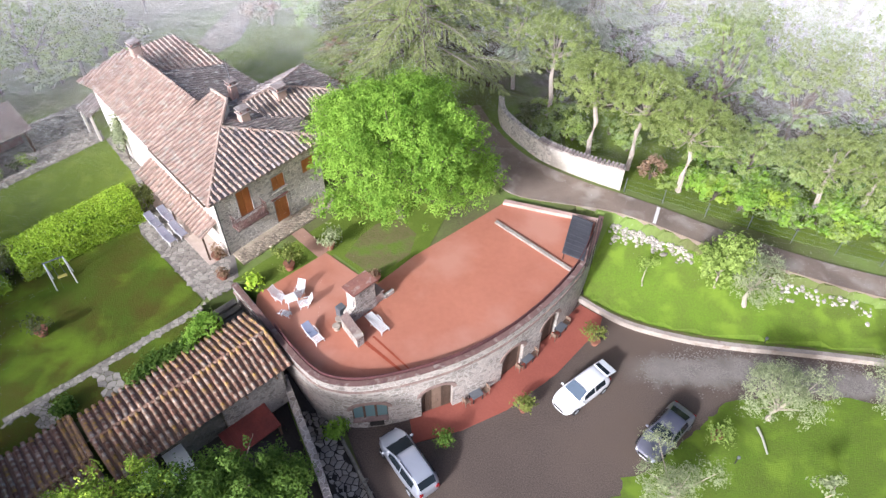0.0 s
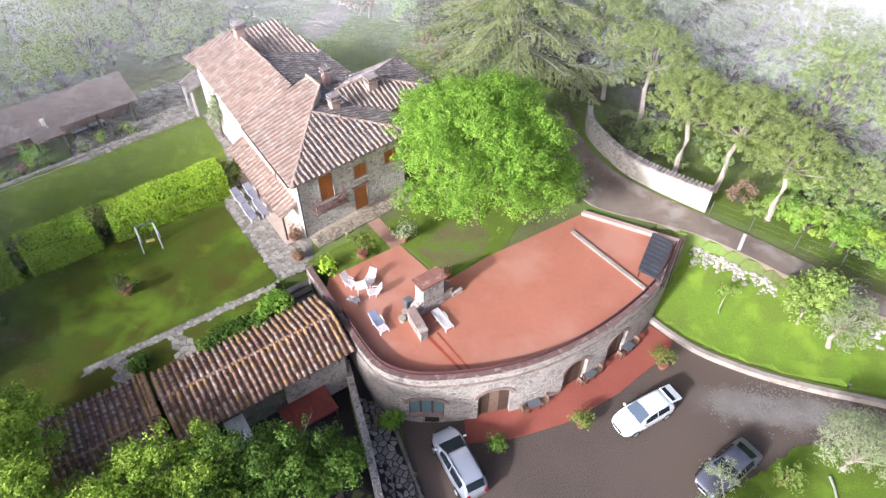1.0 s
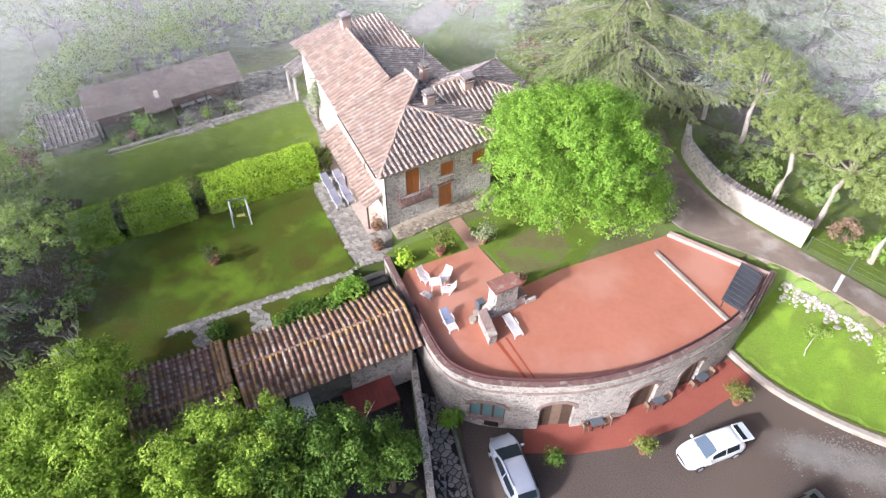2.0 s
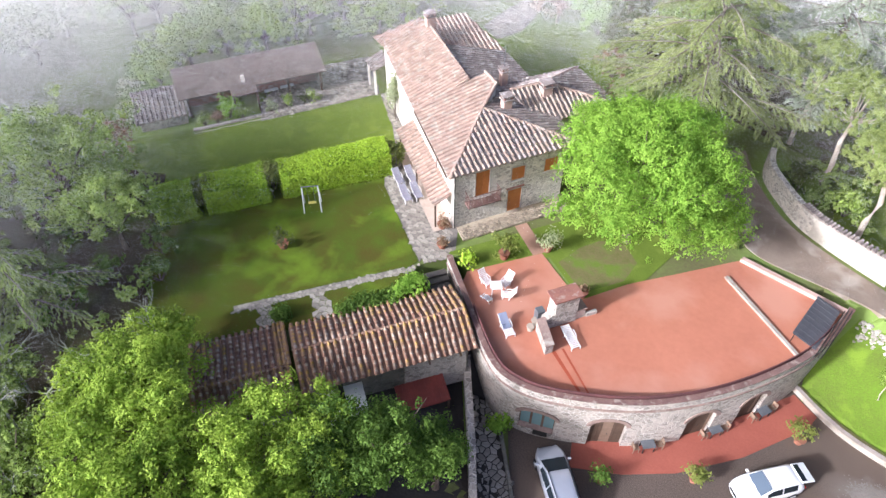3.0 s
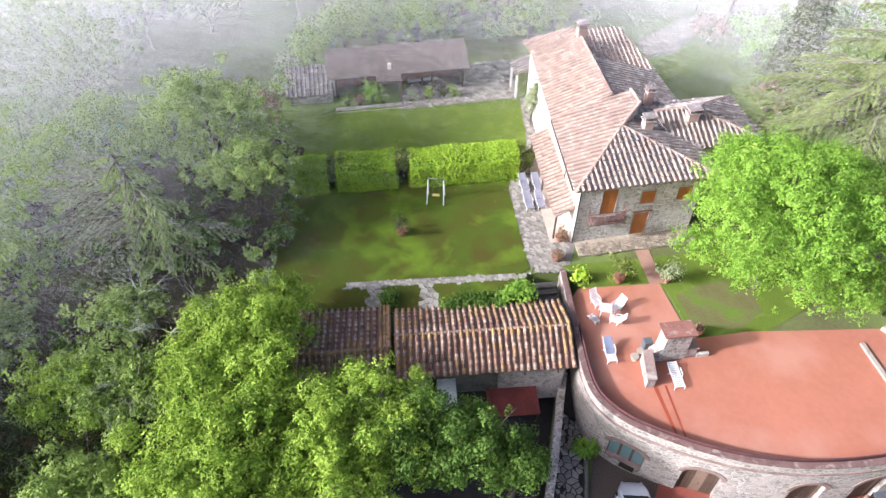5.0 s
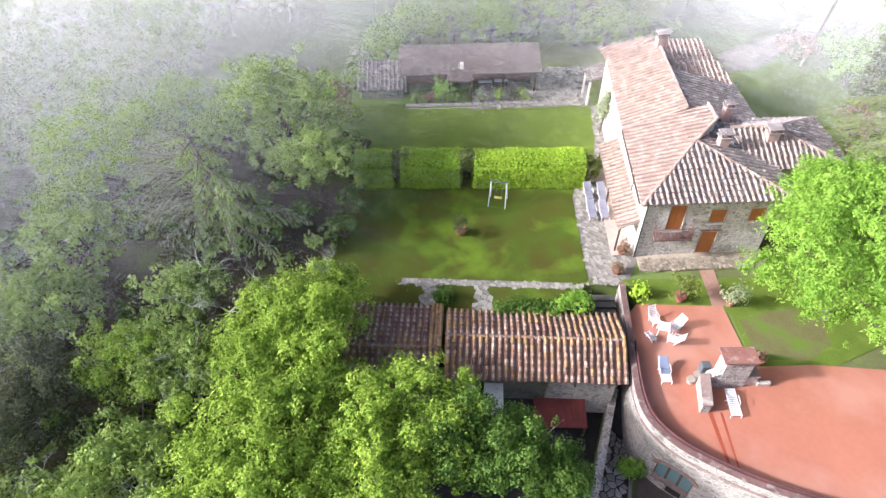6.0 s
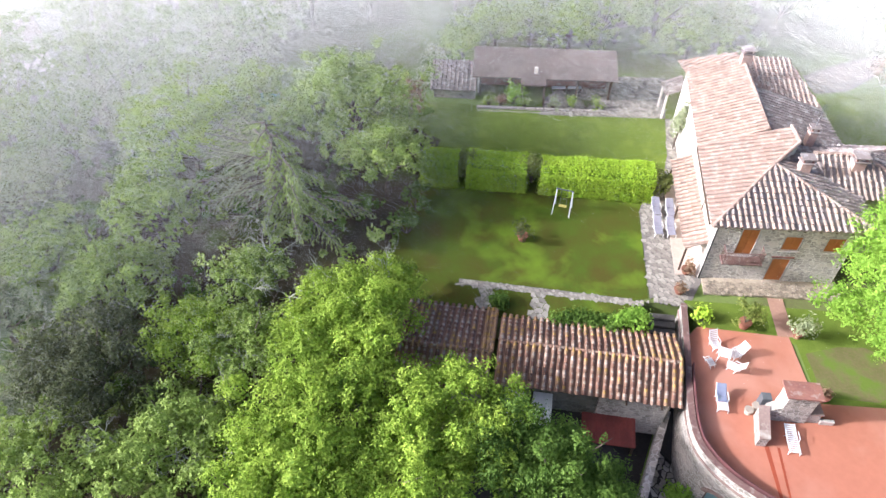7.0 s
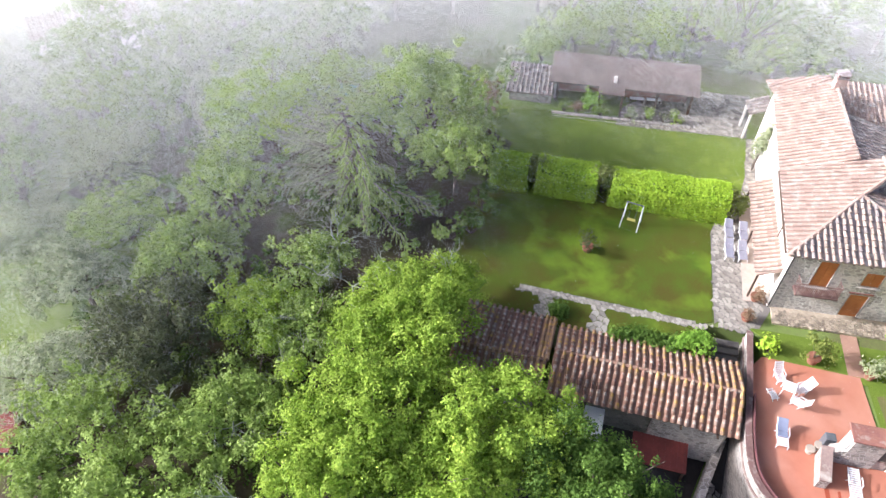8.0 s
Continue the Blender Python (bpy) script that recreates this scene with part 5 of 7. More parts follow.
potted(0.15, 18.7, 0, 0.28, 0.4, 0.5, 0.65, LEAF_DEEP, 500, "shrub in a clay pot beside the red walk", 1)
potted(4.95, 20.95, 0, 0.28, 0.4, 0.5, 0.7, LEAF_LEMON, 460, "yellowish lemon shrub in a clay pot", 2)
potted(10.1, 26.0, 0, 0.32, 0.45, 0.65, 0.75, LEAF_LEMON, 600, "bushy lemon tree in a clay pot", 3)
potted(16.2, 19.2, 0.02, 0.35, 0.5, 0.7, 0.8, LEAF_MID, 500, "sparse shrub in a large clay pot on grass", 4)
potted(-9.9, 28.75, UP, 0.36, 0.55, 0.85, 0.9, LEAF_LEMON, 800, "leafy lemon shrub in a clay pot", 5)
potted(-7.5, 30.6, UP, 0.3, 0.5, 0.7, 0.75, LEAF_OLIVE, 700, "grey-green shrub in a pale pot", 6)
potted(-4.35, 27.75, UP, 0.4, 0.5, 0.3, 0.2, LEAF_RUST, 60, "empty-looking round clay pot with dry stems", 7)
potted(-14.8, 29.6, UP + 0.05, 0.32, 0.4, 0.3, 0.25, LEAF_RUST, 120, "clay pot with a few red flowers by the wall", 8)
potted(-14.0, 27.9, UP + 0.05, 0.34, 0.35, 0.2, 0.1, LEAF_RUST, 30, "wide empty clay bowl on the patio", 9)
potted(-23.6, 23.4, UP, 0.36, 0.5, 0.75, 0.7, LEAF_DARK, 420, "thin shrub in a clay pot on the lawn", 10)


def bush(name, x, y, r, h, leaf, count, label, seed, size=0.11, z=None, category="bush", group=""):
    ob = thing(name, pose(x, y, gz(x, y) if z is None else z), label, category, group)
    rr = random.Random(seed)
    lobes = [(0, 0, h * 0.5, r * 0.7, r * 0.7, h * 0.5)] + [(rr.uniform(-0.6, 0.6) * r, rr.uniform(-0.6, 0.6) * r, h * rr.uniform(0.35, 0.75), r * 0.45, r * 0.45, h * 0.35) for _ in range(6)]
    bm = bmesh.new()
    for l in lobes:
        tube(bm, [(0, 0, -0.1), (l[0] * 0.5, l[1] * 0.5, l[2] * 0.5), l[:3]], [0.05, 0.03, 0.01], 5)
    part("stem_frame", bm, BARK, ob)
    v, f = lobed_crown(lobes, count, size, seed)
    part("foliage", (v.tolist(), f.tolist()), leaf, ob)
    return ob


bush("round_shrub", -11.75, 27.2, 0.38, 0.6, LEAF_HEDGE, 700, "small round bright green shrub", 3)
bush("round_shrub", -6.25, 19.2, 0.5, 1.0, LEAF_LIME, 700, "bright green shrub against the stone wall", 4, z=0)
for k, (a, b, r, h) in enumerate(((-4.35, -4.4, 0.75, 1.1), (-5.1, -4.6, 0.65, 0.9), (-5.9, -4.7, 0.55, 0.6), (-6.7, -4.65, 0.55, 0.55), (-7.4, -4.6, 0.5, 0.5), (-8.1, -4.75, 0.55, 0.5), (-8.8, -4.8, 0.5, 0.45), (-12.5, -3.8, 0.5, 0.5))):
    x, y = to_world(a, b)
    bush("low_shrub", x, y, r, h, LEAF_LIME if k < 2 else LEAF_DEEP, int(1700 * r), "low green shrub along the outbuilding", 20 + k, z=UP - 0.1, group="garden shrubs")

# ---- hedge ----


def hedge(a0, a1, b0, b1, h, seed):
    ob = thing("hedge", HOUSE, "clipped box-shaped hedge in bright spring green", "hedge", "hedge lengths")
    rr = np.random.default_rng(seed)
    n = int((a1 - a0) * 2700)
    face = rr.choice(4, n, p=[0.38, 0.34, 0.18, 0.1])
    u, w = rr.random(n), rr.random(n)
    wob = lambda s: 0.06 * np.sin(s * 1.3 + seed) + 0.03 * np.sin(s * 3.1)
    a = a0 + (a1 - a0) * u
    hh = h + wob(a)
    depth = rr.normal(0, 0.1, n)
    bb = np.where(face == 0, b0 + (b1 - b0) * w, np.where(face == 1, b0 + wob(a * 1.3) * 0.5 + depth, np.where(face == 2, b1 + depth, b0 + (b1 - b0) * w)))
    zz = np.where(face == 0, hh + depth - 0.3 * (2 * w - 1) ** 4, (hh - 0.15) * w)
    aa = np.where(face == 3, np.where(u < 0.5, a0, a1) + depth, a)
    nn = np.stack([np.where(face == 3, np.where(u < 0.5, -1.0, 1.0), 0), np.where(face == 1, -1.0, np.where(face == 2, 1.0, 0.0)), np.where(face == 0, 1.0, 0.25)], 1)
    v, f = leaves(np.stack([aa, bb, zz + UP], 1), nn, 0.076, rr)
    part("foliage", (v.tolist(), f.tolist()), LEAF_HEDGE, ob)
    # Solid core in darker green, so that gaps between leaves look shaded.
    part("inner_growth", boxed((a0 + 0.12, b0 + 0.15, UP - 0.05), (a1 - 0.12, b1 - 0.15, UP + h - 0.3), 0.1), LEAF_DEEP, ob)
    return ob


for k, (a0, a1) in enumerate(((-19.0, -16.3), (-15.65, -11.35), (-10.35, -7.55), (-7.5, -2.3))):
    hedge(a0, a1, 7.05, 9.35, 2.0 + 0.08 * (k % 2), 40 + k)
for k, (a, b, h) in enumerate(((-15.98, 8.35, 1.95), (-10.85, 8.35, 1.95), (-1.9, 8.5, 1.5))):
    x, y = to_world(a, b)
    bush("hedge_shrub", x, y, 1.05, h, LEAF_GAP, 2400, "brownish green shrub filling a gap in the hedge", 60 + k, group="hedge gap shrubs")

# ---- swing ----
swing = thing("swing", pose(-24.0, 27.6, UP, 0, 0, 33), "child's swing on a pale metal frame", "swing")
for x in (-0.55, 0.55):
    for y in (-0.6, 0.6):
        part("leg", tube(bmesh.new(), [(x * 1.1, y, -0.1), (x, 0, 1.95)], [0.035, 0.035], 6), WHITEPLASTIC, swing)
part("crossbar", tube(bmesh.new(), [(-0.62, 0, 1.95), (0.62, 0, 1.95)], [0.045, 0.045], 8), GREYMETAL, swing)
for x in (-0.22, 0.22):
    part("rope", tube(bmesh.new(), [(x, 0, 1.93), (x, 0, 0.5)], [0.012, 0.012], 4), GREYMETAL, swing)
part("seat", boxed((-0.28, -0.13, 0.46), (0.28, 0.13, 0.51), 0.015), material("yellow_plastic", (0.7, 0.6, 0.15), rough=0.5, bump=0), swing, "yellow plastic seat")

# ---- cars ----
OAK_WOOD = material("weathered_oak", (0.27, 0.18, 0.13), (0.18, 0.12, 0.08), grain=9, patch=2, rough=0.8, bump=0.2)
RUBBER = material("rubber", (0.02, 0.02, 0.02), rough=0.8, bump=0)
CARGLASS = glass_material("car_glass", (0.015, 0.02, 0.025))
CARGLASS.node_tree.nodes["Principled BSDF"].inputs["Specular IOR Level"].default_value = 0.25
REDLAMP = material("red_lamp", (0.35, 0.02, 0.02), rough=0.2, bump=0)
CLEARLAMP = material("clear_lamp", (0.6, 0.62, 0.65), rough=0.15, bump=0)


def paint(name, colour, metal=0.0):
    m = material(name, colour, tuple(c * 0.93 for c in colour), grain=3, patch=0.8, rough=0.28, bump=0, metal=metal)
    m.node_tree.nodes["Principled BSDF"].inputs["Coat Weight"].default_value = 0.6
    return m


def car(x, y, turn, stations, body_paint, label, glass_from, open_tail=False, rails=False, wheel=0.32, size=0.94, screen=None):
    """stations, front to rear: (x, half width, belt height, roof half width, top height), the front at +x."""
    ob = thing("car", pose(x, y, 0.01, 0, 0, turn) @ Matrix.Scale(size, 4), label, "car", "parked cars")
    bm = bmesh.new()
    rings = []

    def ring(s):
        sx, w, belt, wr, top = s
        half = [(w * 0.85, 0.2), (w * 0.98, 0.34), (w, belt * 0.62), (w * 0.985, belt * 0.86), (w * 0.94, belt), (wr + (w * 0.94 - wr) * 0.12, belt + (top - belt) * 0.88), (wr * 0.86, top - 0.015), (wr * 0.4, top)]
        return [(sx, a, b) for a, b in half] + [(sx, -a, b) for a, b in half[::-1]]

    for s in stations:
        rings.append([bm.verts.new(v) for v in ring(s)])
    n = len(rings[0])
    for r0, r1 in zip(rings, rings[1:]):
        for k in range(n):
            bm.faces.new((r0[k], r0[(k + 1) % n], r1[(k + 1) % n], r1[k]))
    bm.faces.new(rings[0])
    bm.faces.new(rings[-1][::-1])
    body = part("body", bm, body_paint, ob)
    for p in body.data.polygons:
        p.use_smooth = True
    body.modifiers.new("rounding", "SUBSURF").levels = 2
    body.modifiers[0].render_levels = 2
    xs = [s[0] for s in stations]

    def at(sx):
        v = [float(np.interp(-sx, [-q for q in xs], [s[i] for s in stations])) for i in range(5)]
        return ring((sx, *v[1:]))

    def side_glass(x0, x1, lo=0.06, hi=0.9):
        for sgn in (1, -1):
            b = bmesh.new()
            rows = []
            for sx in np.linspace(x0, x1, 6):
                q = at(sx)
                p4, p5 = Vector(q[4]), Vector(q[5])
                o = Vector((0, 0.012, 0.006))
                rows.append([b.verts.new(Vector((c.x, c.y * sgn, c.z))) for c in (p4.lerp(p5, lo) + o, p4.lerp(p5, hi) + o)])
            for r0, r1 in zip(rows, rows[1:]):
                b.faces.new((r0[0], r1[0], r1[1], r0[1]))
            part("side_window", b, CARGLASS, ob)

    def cross_glass(x0, x1, name, glass=None):
        b = bmesh.new()
        rows = []
        for sx in np.linspace(x0, x1, 5):
            q = at(sx)
            up = Vector((0.01 if x0 > 0 else -0.01, 0, 0.012))
            rows.append([b.verts.new(Vector(c) + up) for c in (Vector(q[6]).lerp(Vector(q[5]), 0.35), q[7], q[8], Vector(q[9]).lerp(Vector(q[10]), 0.35))])
        for r0, r1 in zip(rows, rows[1:]):
            for k in range(3):
                b.faces.new((r0[k], r0[k + 1], r1[k + 1], r1[k]))
        part(name, b, glass or CARGLASS, ob)

    f0, f1, m0, m1, r0, r1 = glass_from
    cross_glass(f0, f1, "windscreen", screen)
    side_glass(m0, (m0 + m1) / 2 + 0.04)
    side_glass((m0 + m1) / 2 - 0.04, m1)
    if not open_tail:
        cross_glass(r0, r1, "rear_window")
    front, rear = xs[0], xs[-1]
    w = max(s[1] for s in stations)
    for wx in (front - 0.82, rear + 0.78):
        for sgn in (1, -1):
            wh = part("wheel", tube(bmesh.new(), [(wx, sgn * (w - 0.2), wheel), (wx, sgn * (w - 0.02), wheel), (wx, sgn * (w + 0.015), wheel)], [wheel, wheel, wheel * 0.9], 18), RUBBER, ob)
            part("rim", tube(bmesh.new(), [(wx, sgn * (w + 0.012), wheel), (wx, sgn * (w + 0.022), wheel)], [wheel * 0.64, wheel * 0.5], 14), CLEARLAMP, wh)
    for sgn in (1, -1):
        q = at(front - 0.16)
        part("headlight", box(bmesh.new(), (-0.16, -0.13, -0.06), (0.1, 0.13, 0.06), 0.03, pose(front - 0.13, sgn * (abs(q[4][1]) - 0.14), q[4][2] - 0.07, 0, 15, -sgn * 25)), CLEARLAMP, ob)
        q = at(rear + 0.1)
        part("tail_lamp", box(bmesh.new(), (-0.06, -0.1, -0.1), (0.06, 0.1, 0.1), 0.02, pose(rear + 0.05, sgn * (abs(q[4][1]) - 0.1), q[4][2] - 0.1)), REDLAMP, ob)
        q = at(f0 - 0.12)
        part("mirror", box(bmesh.new(), (-0.07, -0.1, -0.07), (0.07, 0.1, 0.07), 0.03, pose(f0 - 0.15, sgn * (abs(q[4][1]) + 0.1), q[4][2] + 0.06)), body_paint, ob)
        if rails:
            part("roof_rail", tube(bmesh.new(), [(m0 - 0.1, sgn * 0.56, at(m0 - 0.1)[6][2] + 0.03), (0, sgn * 0.58, at(0)[6][2] + 0.04), (m1 + 0.3, sgn * 0.55, at(m1 + 0.3)[6][2] + 0.03)], [0.018, 0.02, 0.018], 6), IRON, ob)
    part("front_grille", box(bmesh.new(), (-0.02, -0.42, -0.07), (0.03, 0.42, 0.07), 0.01, pose(front - 0.005, 0, 0.5)), RUBBER, ob)
    part("number_plate", box(bmesh.new(), (-0.01, -0.26, -0.055), (0.03, 0.26, 0.055), 0, pose(front + 0.005, 0, 0.38)), WHITEPLASTIC, ob)
    if open_tail:
        m = pose(rear + 0.42, 0, stations[-3][4] - 0.03, 0, -12, 0)
        part("tailgate", box(bmesh.new(), (-0.95, -0.62, -0.05), (0, 0.62, 0.05), 0.04, m), body_paint, ob, "raised white tailgate")
        part("tailgate_window", box(bmesh.new(), (-0.42, -0.52, 0.045), (-0.06, 0.52, 0.058), 0, m), CARGLASS, ob)
        # Black slab added in place of the shaded inside of the boot.
        part("boot_opening", box(bmesh.new(), (-0.02, -0.58, -0.3), (0.02, 0.58, 0.25), 0, pose(rear + 0.1, 0, 0.95, 0, -18, 0)), RUBBER, ob)
    return ob


HATCH = [(2.1, 0.42, 0.5, 0.3, 0.55), (2.02, 0.64, 0.6, 0.5, 0.68), (1.82, 0.78, 0.74, 0.66, 0.82), (1.4, 0.86, 0.86, 0.74, 0.93), (1.05, 0.88, 0.92, 0.76, 1.0), (0.25, 0.89, 0.95, 0.63, 1.44),
         (-0.4, 0.89, 0.97, 0.61, 1.52), (-1.2, 0.88, 0.98, 0.6, 1.49), (-1.6, 0.86, 0.98, 0.58, 1.4), (-1.9, 0.8, 0.96, 0.62, 1.08), (-2.04, 0.68, 0.72, 0.52, 0.8)]
ESTATE = [(2.16, 0.3, 0.5, 0.2, 0.56), (2.1, 0.54, 0.58, 0.42, 0.67), (1.92, 0.72, 0.72, 0.6, 0.82), (1.6, 0.82, 0.84, 0.7, 0.93), (1.25, 0.87, 0.93, 0.74, 1.02), (0.3, 0.89, 0.97, 0.64, 1.5),
          (-0.45, 0.89, 0.99, 0.62, 1.58), (-1.25, 0.87, 1.0, 0.6, 1.54), (-1.7, 0.82, 1.0, 0.56, 1.42), (-2.0, 0.72, 0.97, 0.54, 1.08), (-2.14, 0.5, 0.72, 0.38, 0.82)]
SALOON = [(2.32, 0.42, 0.5, 0.3, 0.55), (2.22, 0.68, 0.62, 0.54, 0.68), (1.85, 0.83, 0.76, 0.74, 0.84), (1.1, 0.9, 0.86, 0.78, 0.94), (0.85, 0.9, 0.9, 0.75, 0.98), (0.15, 0.91, 0.92, 0.62, 1.36),
          (-0.5, 0.91, 0.93, 0.6, 1.41), (-1.05, 0.9, 0.94, 0.6, 1.35), (-1.75, 0.89, 0.94, 0.66, 1.04), (-2.15, 0.84, 0.88, 0.66, 0.97), (-2.3, 0.76, 0.62, 0.6, 0.7)]
# Windscreen base is blue-grey: the sky's reflection is painted into the glass.
car(8.6, 22.1, 218, HATCH, paint("white_car_paint", (0.85, 0.85, 0.85)), "white hatchback with its tailgate raised on gravel", (1.0, 0.26, 0.58, -1.35, -1.66, -1.92), open_tail=True, screen=glass_material("sky_tinted_screen", (0.1, 0.13, 0.17)))
car(-1.9, 17.3, 125.5, ESTATE, paint("silver_car_paint", (0.46, 0.48, 0.54), 0.4), "silver compact car with dark roof rails", (1.2, 0.28, 0.72, -1.55, -1.68, -1.98), rails=True, size=1.03)
car(13.15, 19.3, 224, SALOON, paint("dark_grey_car_paint", (0.15, 0.15, 0.19), 0.3), "dark grey saloon parked beside the grass", (0.83, 0.2, 0.5, -1.15, -1.1, -1.7))

# ---- terrace wall joinery ----


def set_in(s, depth, m_extra=None):
    p, nrm, d = wall_at(s)
    m = Matrix((d, nrm, Vector((0, 0, 1)))).transposed().to_4x4()
    m.translation = p + nrm * depth
    return m


def arch_ring(w, spring, rise, wide=0.25, proud=0.03):
    bm = bmesh.new()
    rows = []
    for k in range(15):
        a = math.pi * k / 14
        rows.append([bm.verts.new((-math.cos(a) * (w / 2 + e), y, spring + math.sin(a) * (rise + e))) for e, y in ((0.0, -proud), (wide, -proud), (wide, 0.05), (0.0, 0.05))])
    for r0, r1 in zip(rows, rows[1:]):
        for k in range(4):
            bm.faces.new((r0[k], r0[(k + 1) % 4], r1[(k + 1) % 4], r1[k]))
    bm.faces.new(rows[0][::-1])
    bm.faces.new(rows[-1])
    return bm


PALEGLASS = glass_material("pale_window_glass", (0.16, 0.26, 0.27))
for s, w, foot, spring, rise in OPENINGS:
    ring_ob = part("brick_arch", arch_ring(w, spring, rise), COPING, terrace_wall)
    ring_ob.matrix_world = set_in(s, 0)
s, w, foot, spring, rise = OPENINGS[0]
window_1 = thing("window_1", set_in(s, 0.22), "arched window with pale blue panes and dark bars", "window", kind="structure")
for k in range(3):
    x0 = -w / 2 + 0.02 + k * (w - 0.04) / 3
    x1 = x0 + (w - 0.04) / 3
    part("pane", boxed((x0 + 0.04, 0.0, foot + 0.05), (x1 - 0.04, 0.02, spring + rise * (0.62 if k != 1 else 0.95))), PALEGLASS, window_1)
    part("mullion", boxed((x0 - 0.07, -0.05, foot), (x0 + 0.07, 0.05, spring + rise * 0.72)), OLDWOOD, window_1)
part("mullion", boxed((w / 2 - 0.06, -0.03, foot), (w / 2, 0.05, spring + 0.1)), OLDWOOD, window_1)
part("sill", boxed((-w / 2, -0.3, foot - 0.06), (w / 2, 0.05, foot + 0.03)), COPING, window_1)
part("vent", boxed((-0.1, -0.26, 0.2), (0.75, -0.225, 0.72)), IRON, window_1)
part("shade_behind", boxed((-w / 2 - 0.2, 0.3, 0.5), (w / 2 + 0.2, 0.34, 2.6)), OLDWOOD, window_1)
for k, (s, w, foot, spring, rise) in enumerate(OPENINGS[1:]):
    d = thing("door_%d" % (k + 1), set_in(s, 0.25), "old arched double door of dark brown planks", "door", kind="structure")
    for side in (-1, 1):
        for j in range(4):
            x0 = side * (0.03 + j * (w / 2 - 0.05) / 4)
            x1 = side * (0.03 + (j + 0.93) * (w / 2 - 0.05) / 4)
            h = spring + rise * math.sqrt(max(0, 1 - (max(abs(x0), abs(x1)) / (w / 2)) ** 2)) - 0.02
            part("plank", boxed((min(x0, x1), 0, 0.02), (max(x0, x1), 0.05, h)), OLDWOOD if (j + k) % 4 else OAK_WOOD, d)
    part("curtain", boxed((-0.1, -0.02, 0.1), (0.32, -0.005, spring + rise * 0.8)), OAK_WOOD if k == 0 else OLDWOOD, d)
    part("handle", tube(bmesh.new(), [(0.08, -0.06, 1.0), (0.08, -0.06, 1.15)], [0.015, 0.015], 6), IRON, d)


def wooden_chair(x, y, turn):
    c = thing("wooden_chair", pose(x, y, 0.05, 0, 0, turn) @ Matrix.Scale(0.85, 4), "plain brown wooden chair on the red walk", "chair", "chairs by the arches")
    part("seat", boxed((-0.22, -0.22, 0.43), (0.22, 0.22, 0.47), 0.01), OAK_WOOD, c)
    part("backrest", boxed((-0.24, -0.22, 0.6), (-0.2, 0.22, 0.92), 0.01), OAK_WOOD, c)
    for lx in (-0.2, 0.2):
        for ly in (-0.2, 0.2):
            part("leg", boxed((lx - 0.02, ly - 0.02, 0), (lx + 0.02, ly + 0.02, 0.9 if lx < 0 else 0.44)), OAK_WOOD, c)


for x, y, t in ((2.1, 21.75, 33), (5.45, 24.4, 44), (7.9, 26.9, 50)):
    tb = thing("outdoor_table", pose(x, y, 0.05, 0, 0, t) @ Matrix.Scale(0.8, 4), "dark slate-topped table by the stone wall", "table", "tables by the arches")
    part("tabletop", boxed((-0.5, -0.35, 0.71), (0.5, 0.35, 0.75), 0.01), GREYMETAL, tb)
    for lx in (-0.42, 0.42):
        for ly in (-0.28, 0.28):
            part("leg", boxed((lx - 0.03, ly - 0.03, 0), (lx + 0.03, ly + 0.03, 0.72)), IRON, tb)
    d = Vector((math.cos(radians(t)), math.sin(radians(t)), 0))
    wooden_chair(x + d.x * 0.72, y + d.y * 0.72, t + 180)
    wooden_chair(x - d.x * 0.72, y - d.y * 0.72, t)
stake = thing("fallen_log", pose(18.95, 19.0, 0.12, 0, 0, -88), "short weathered log lying on the grass", "log")
part("stem", tube(bmesh.new(), [(-0.85, 0, 0), (-0.2, 0.05, 0.02), (0.85, -0.03, 0)], [0.08, 0.07, 0.06], 8), LICHENBARK, stake)
part("cut_end", tube(bmesh.new(), [(-0.87, 0, 0), (-0.85, 0, 0)], [0.07, 0.075], 8), PALESTONE, stake)
for x, y in ((21.3, 25.95), (16.9, 17.6)):
    lamp = thing("path_lamp", pose(x, y, gz(x, y)), "small dark garden lamp on a short post", "lamp", "garden lamps")
    part("post", tube(bmesh.new(), [(0, 0, -0.1), (0, 0, 0.7)], [0.035, 0.03], 8), IRON, lamp)
    part("head", tube(bmesh.new(), [(0, 0, 0.7), (0, 0, 0.74), (0, 0, 0.86), (0, 0, 0.9)], [0.05, 0.1, 0.09, 0.03], 10), GREYMETAL, lamp)

# ---- house joinery ----


def shutter_window(parent, x0, x1, z0, z1, leaves_n=2):
    fr = wall_grid(x1 - x0 + 0.16, z0 - 0.08, z1 + 0.08, 0.04, [(0.08, x1 - x0 + 0.08, z0, z1)])
    bmesh.ops.translate(fr, verts=fr.verts, vec=(x0 - 0.08, -0.025, 0))
    w = part("window", fr, PALESTONE, parent)
    part("sill", boxed((x0 - 0.15, -0.12, z0 - 0.1), (x1 + 0.15, 0.1, z0 - 0.03), 0.01), PALESTONE, w)
    n = leaves_n
    for k in range(n):
        a, b = x0 + (x1 - x0) * k / n + 0.01, x0 + (x1 - x0) * (k + 1) / n - 0.01
        part("shutter", box(boxed((a, 0.03, z0 + 0.01), (b, 0.07, z1 - 0.01)), (a + 0.07, 0.02, z0 + 0.08), (b - 0.07, 0.035, z1 - 0.08)), WOOD, w)
    return w


FRONT = [(1.55, 2.55, 6.55, 8.65), (4.2, 5.2, 7.1, 8.2), (6.7, 7.7, 7.1, 8.2)]
for o in FRONT:
    shutter_window(house, *o)
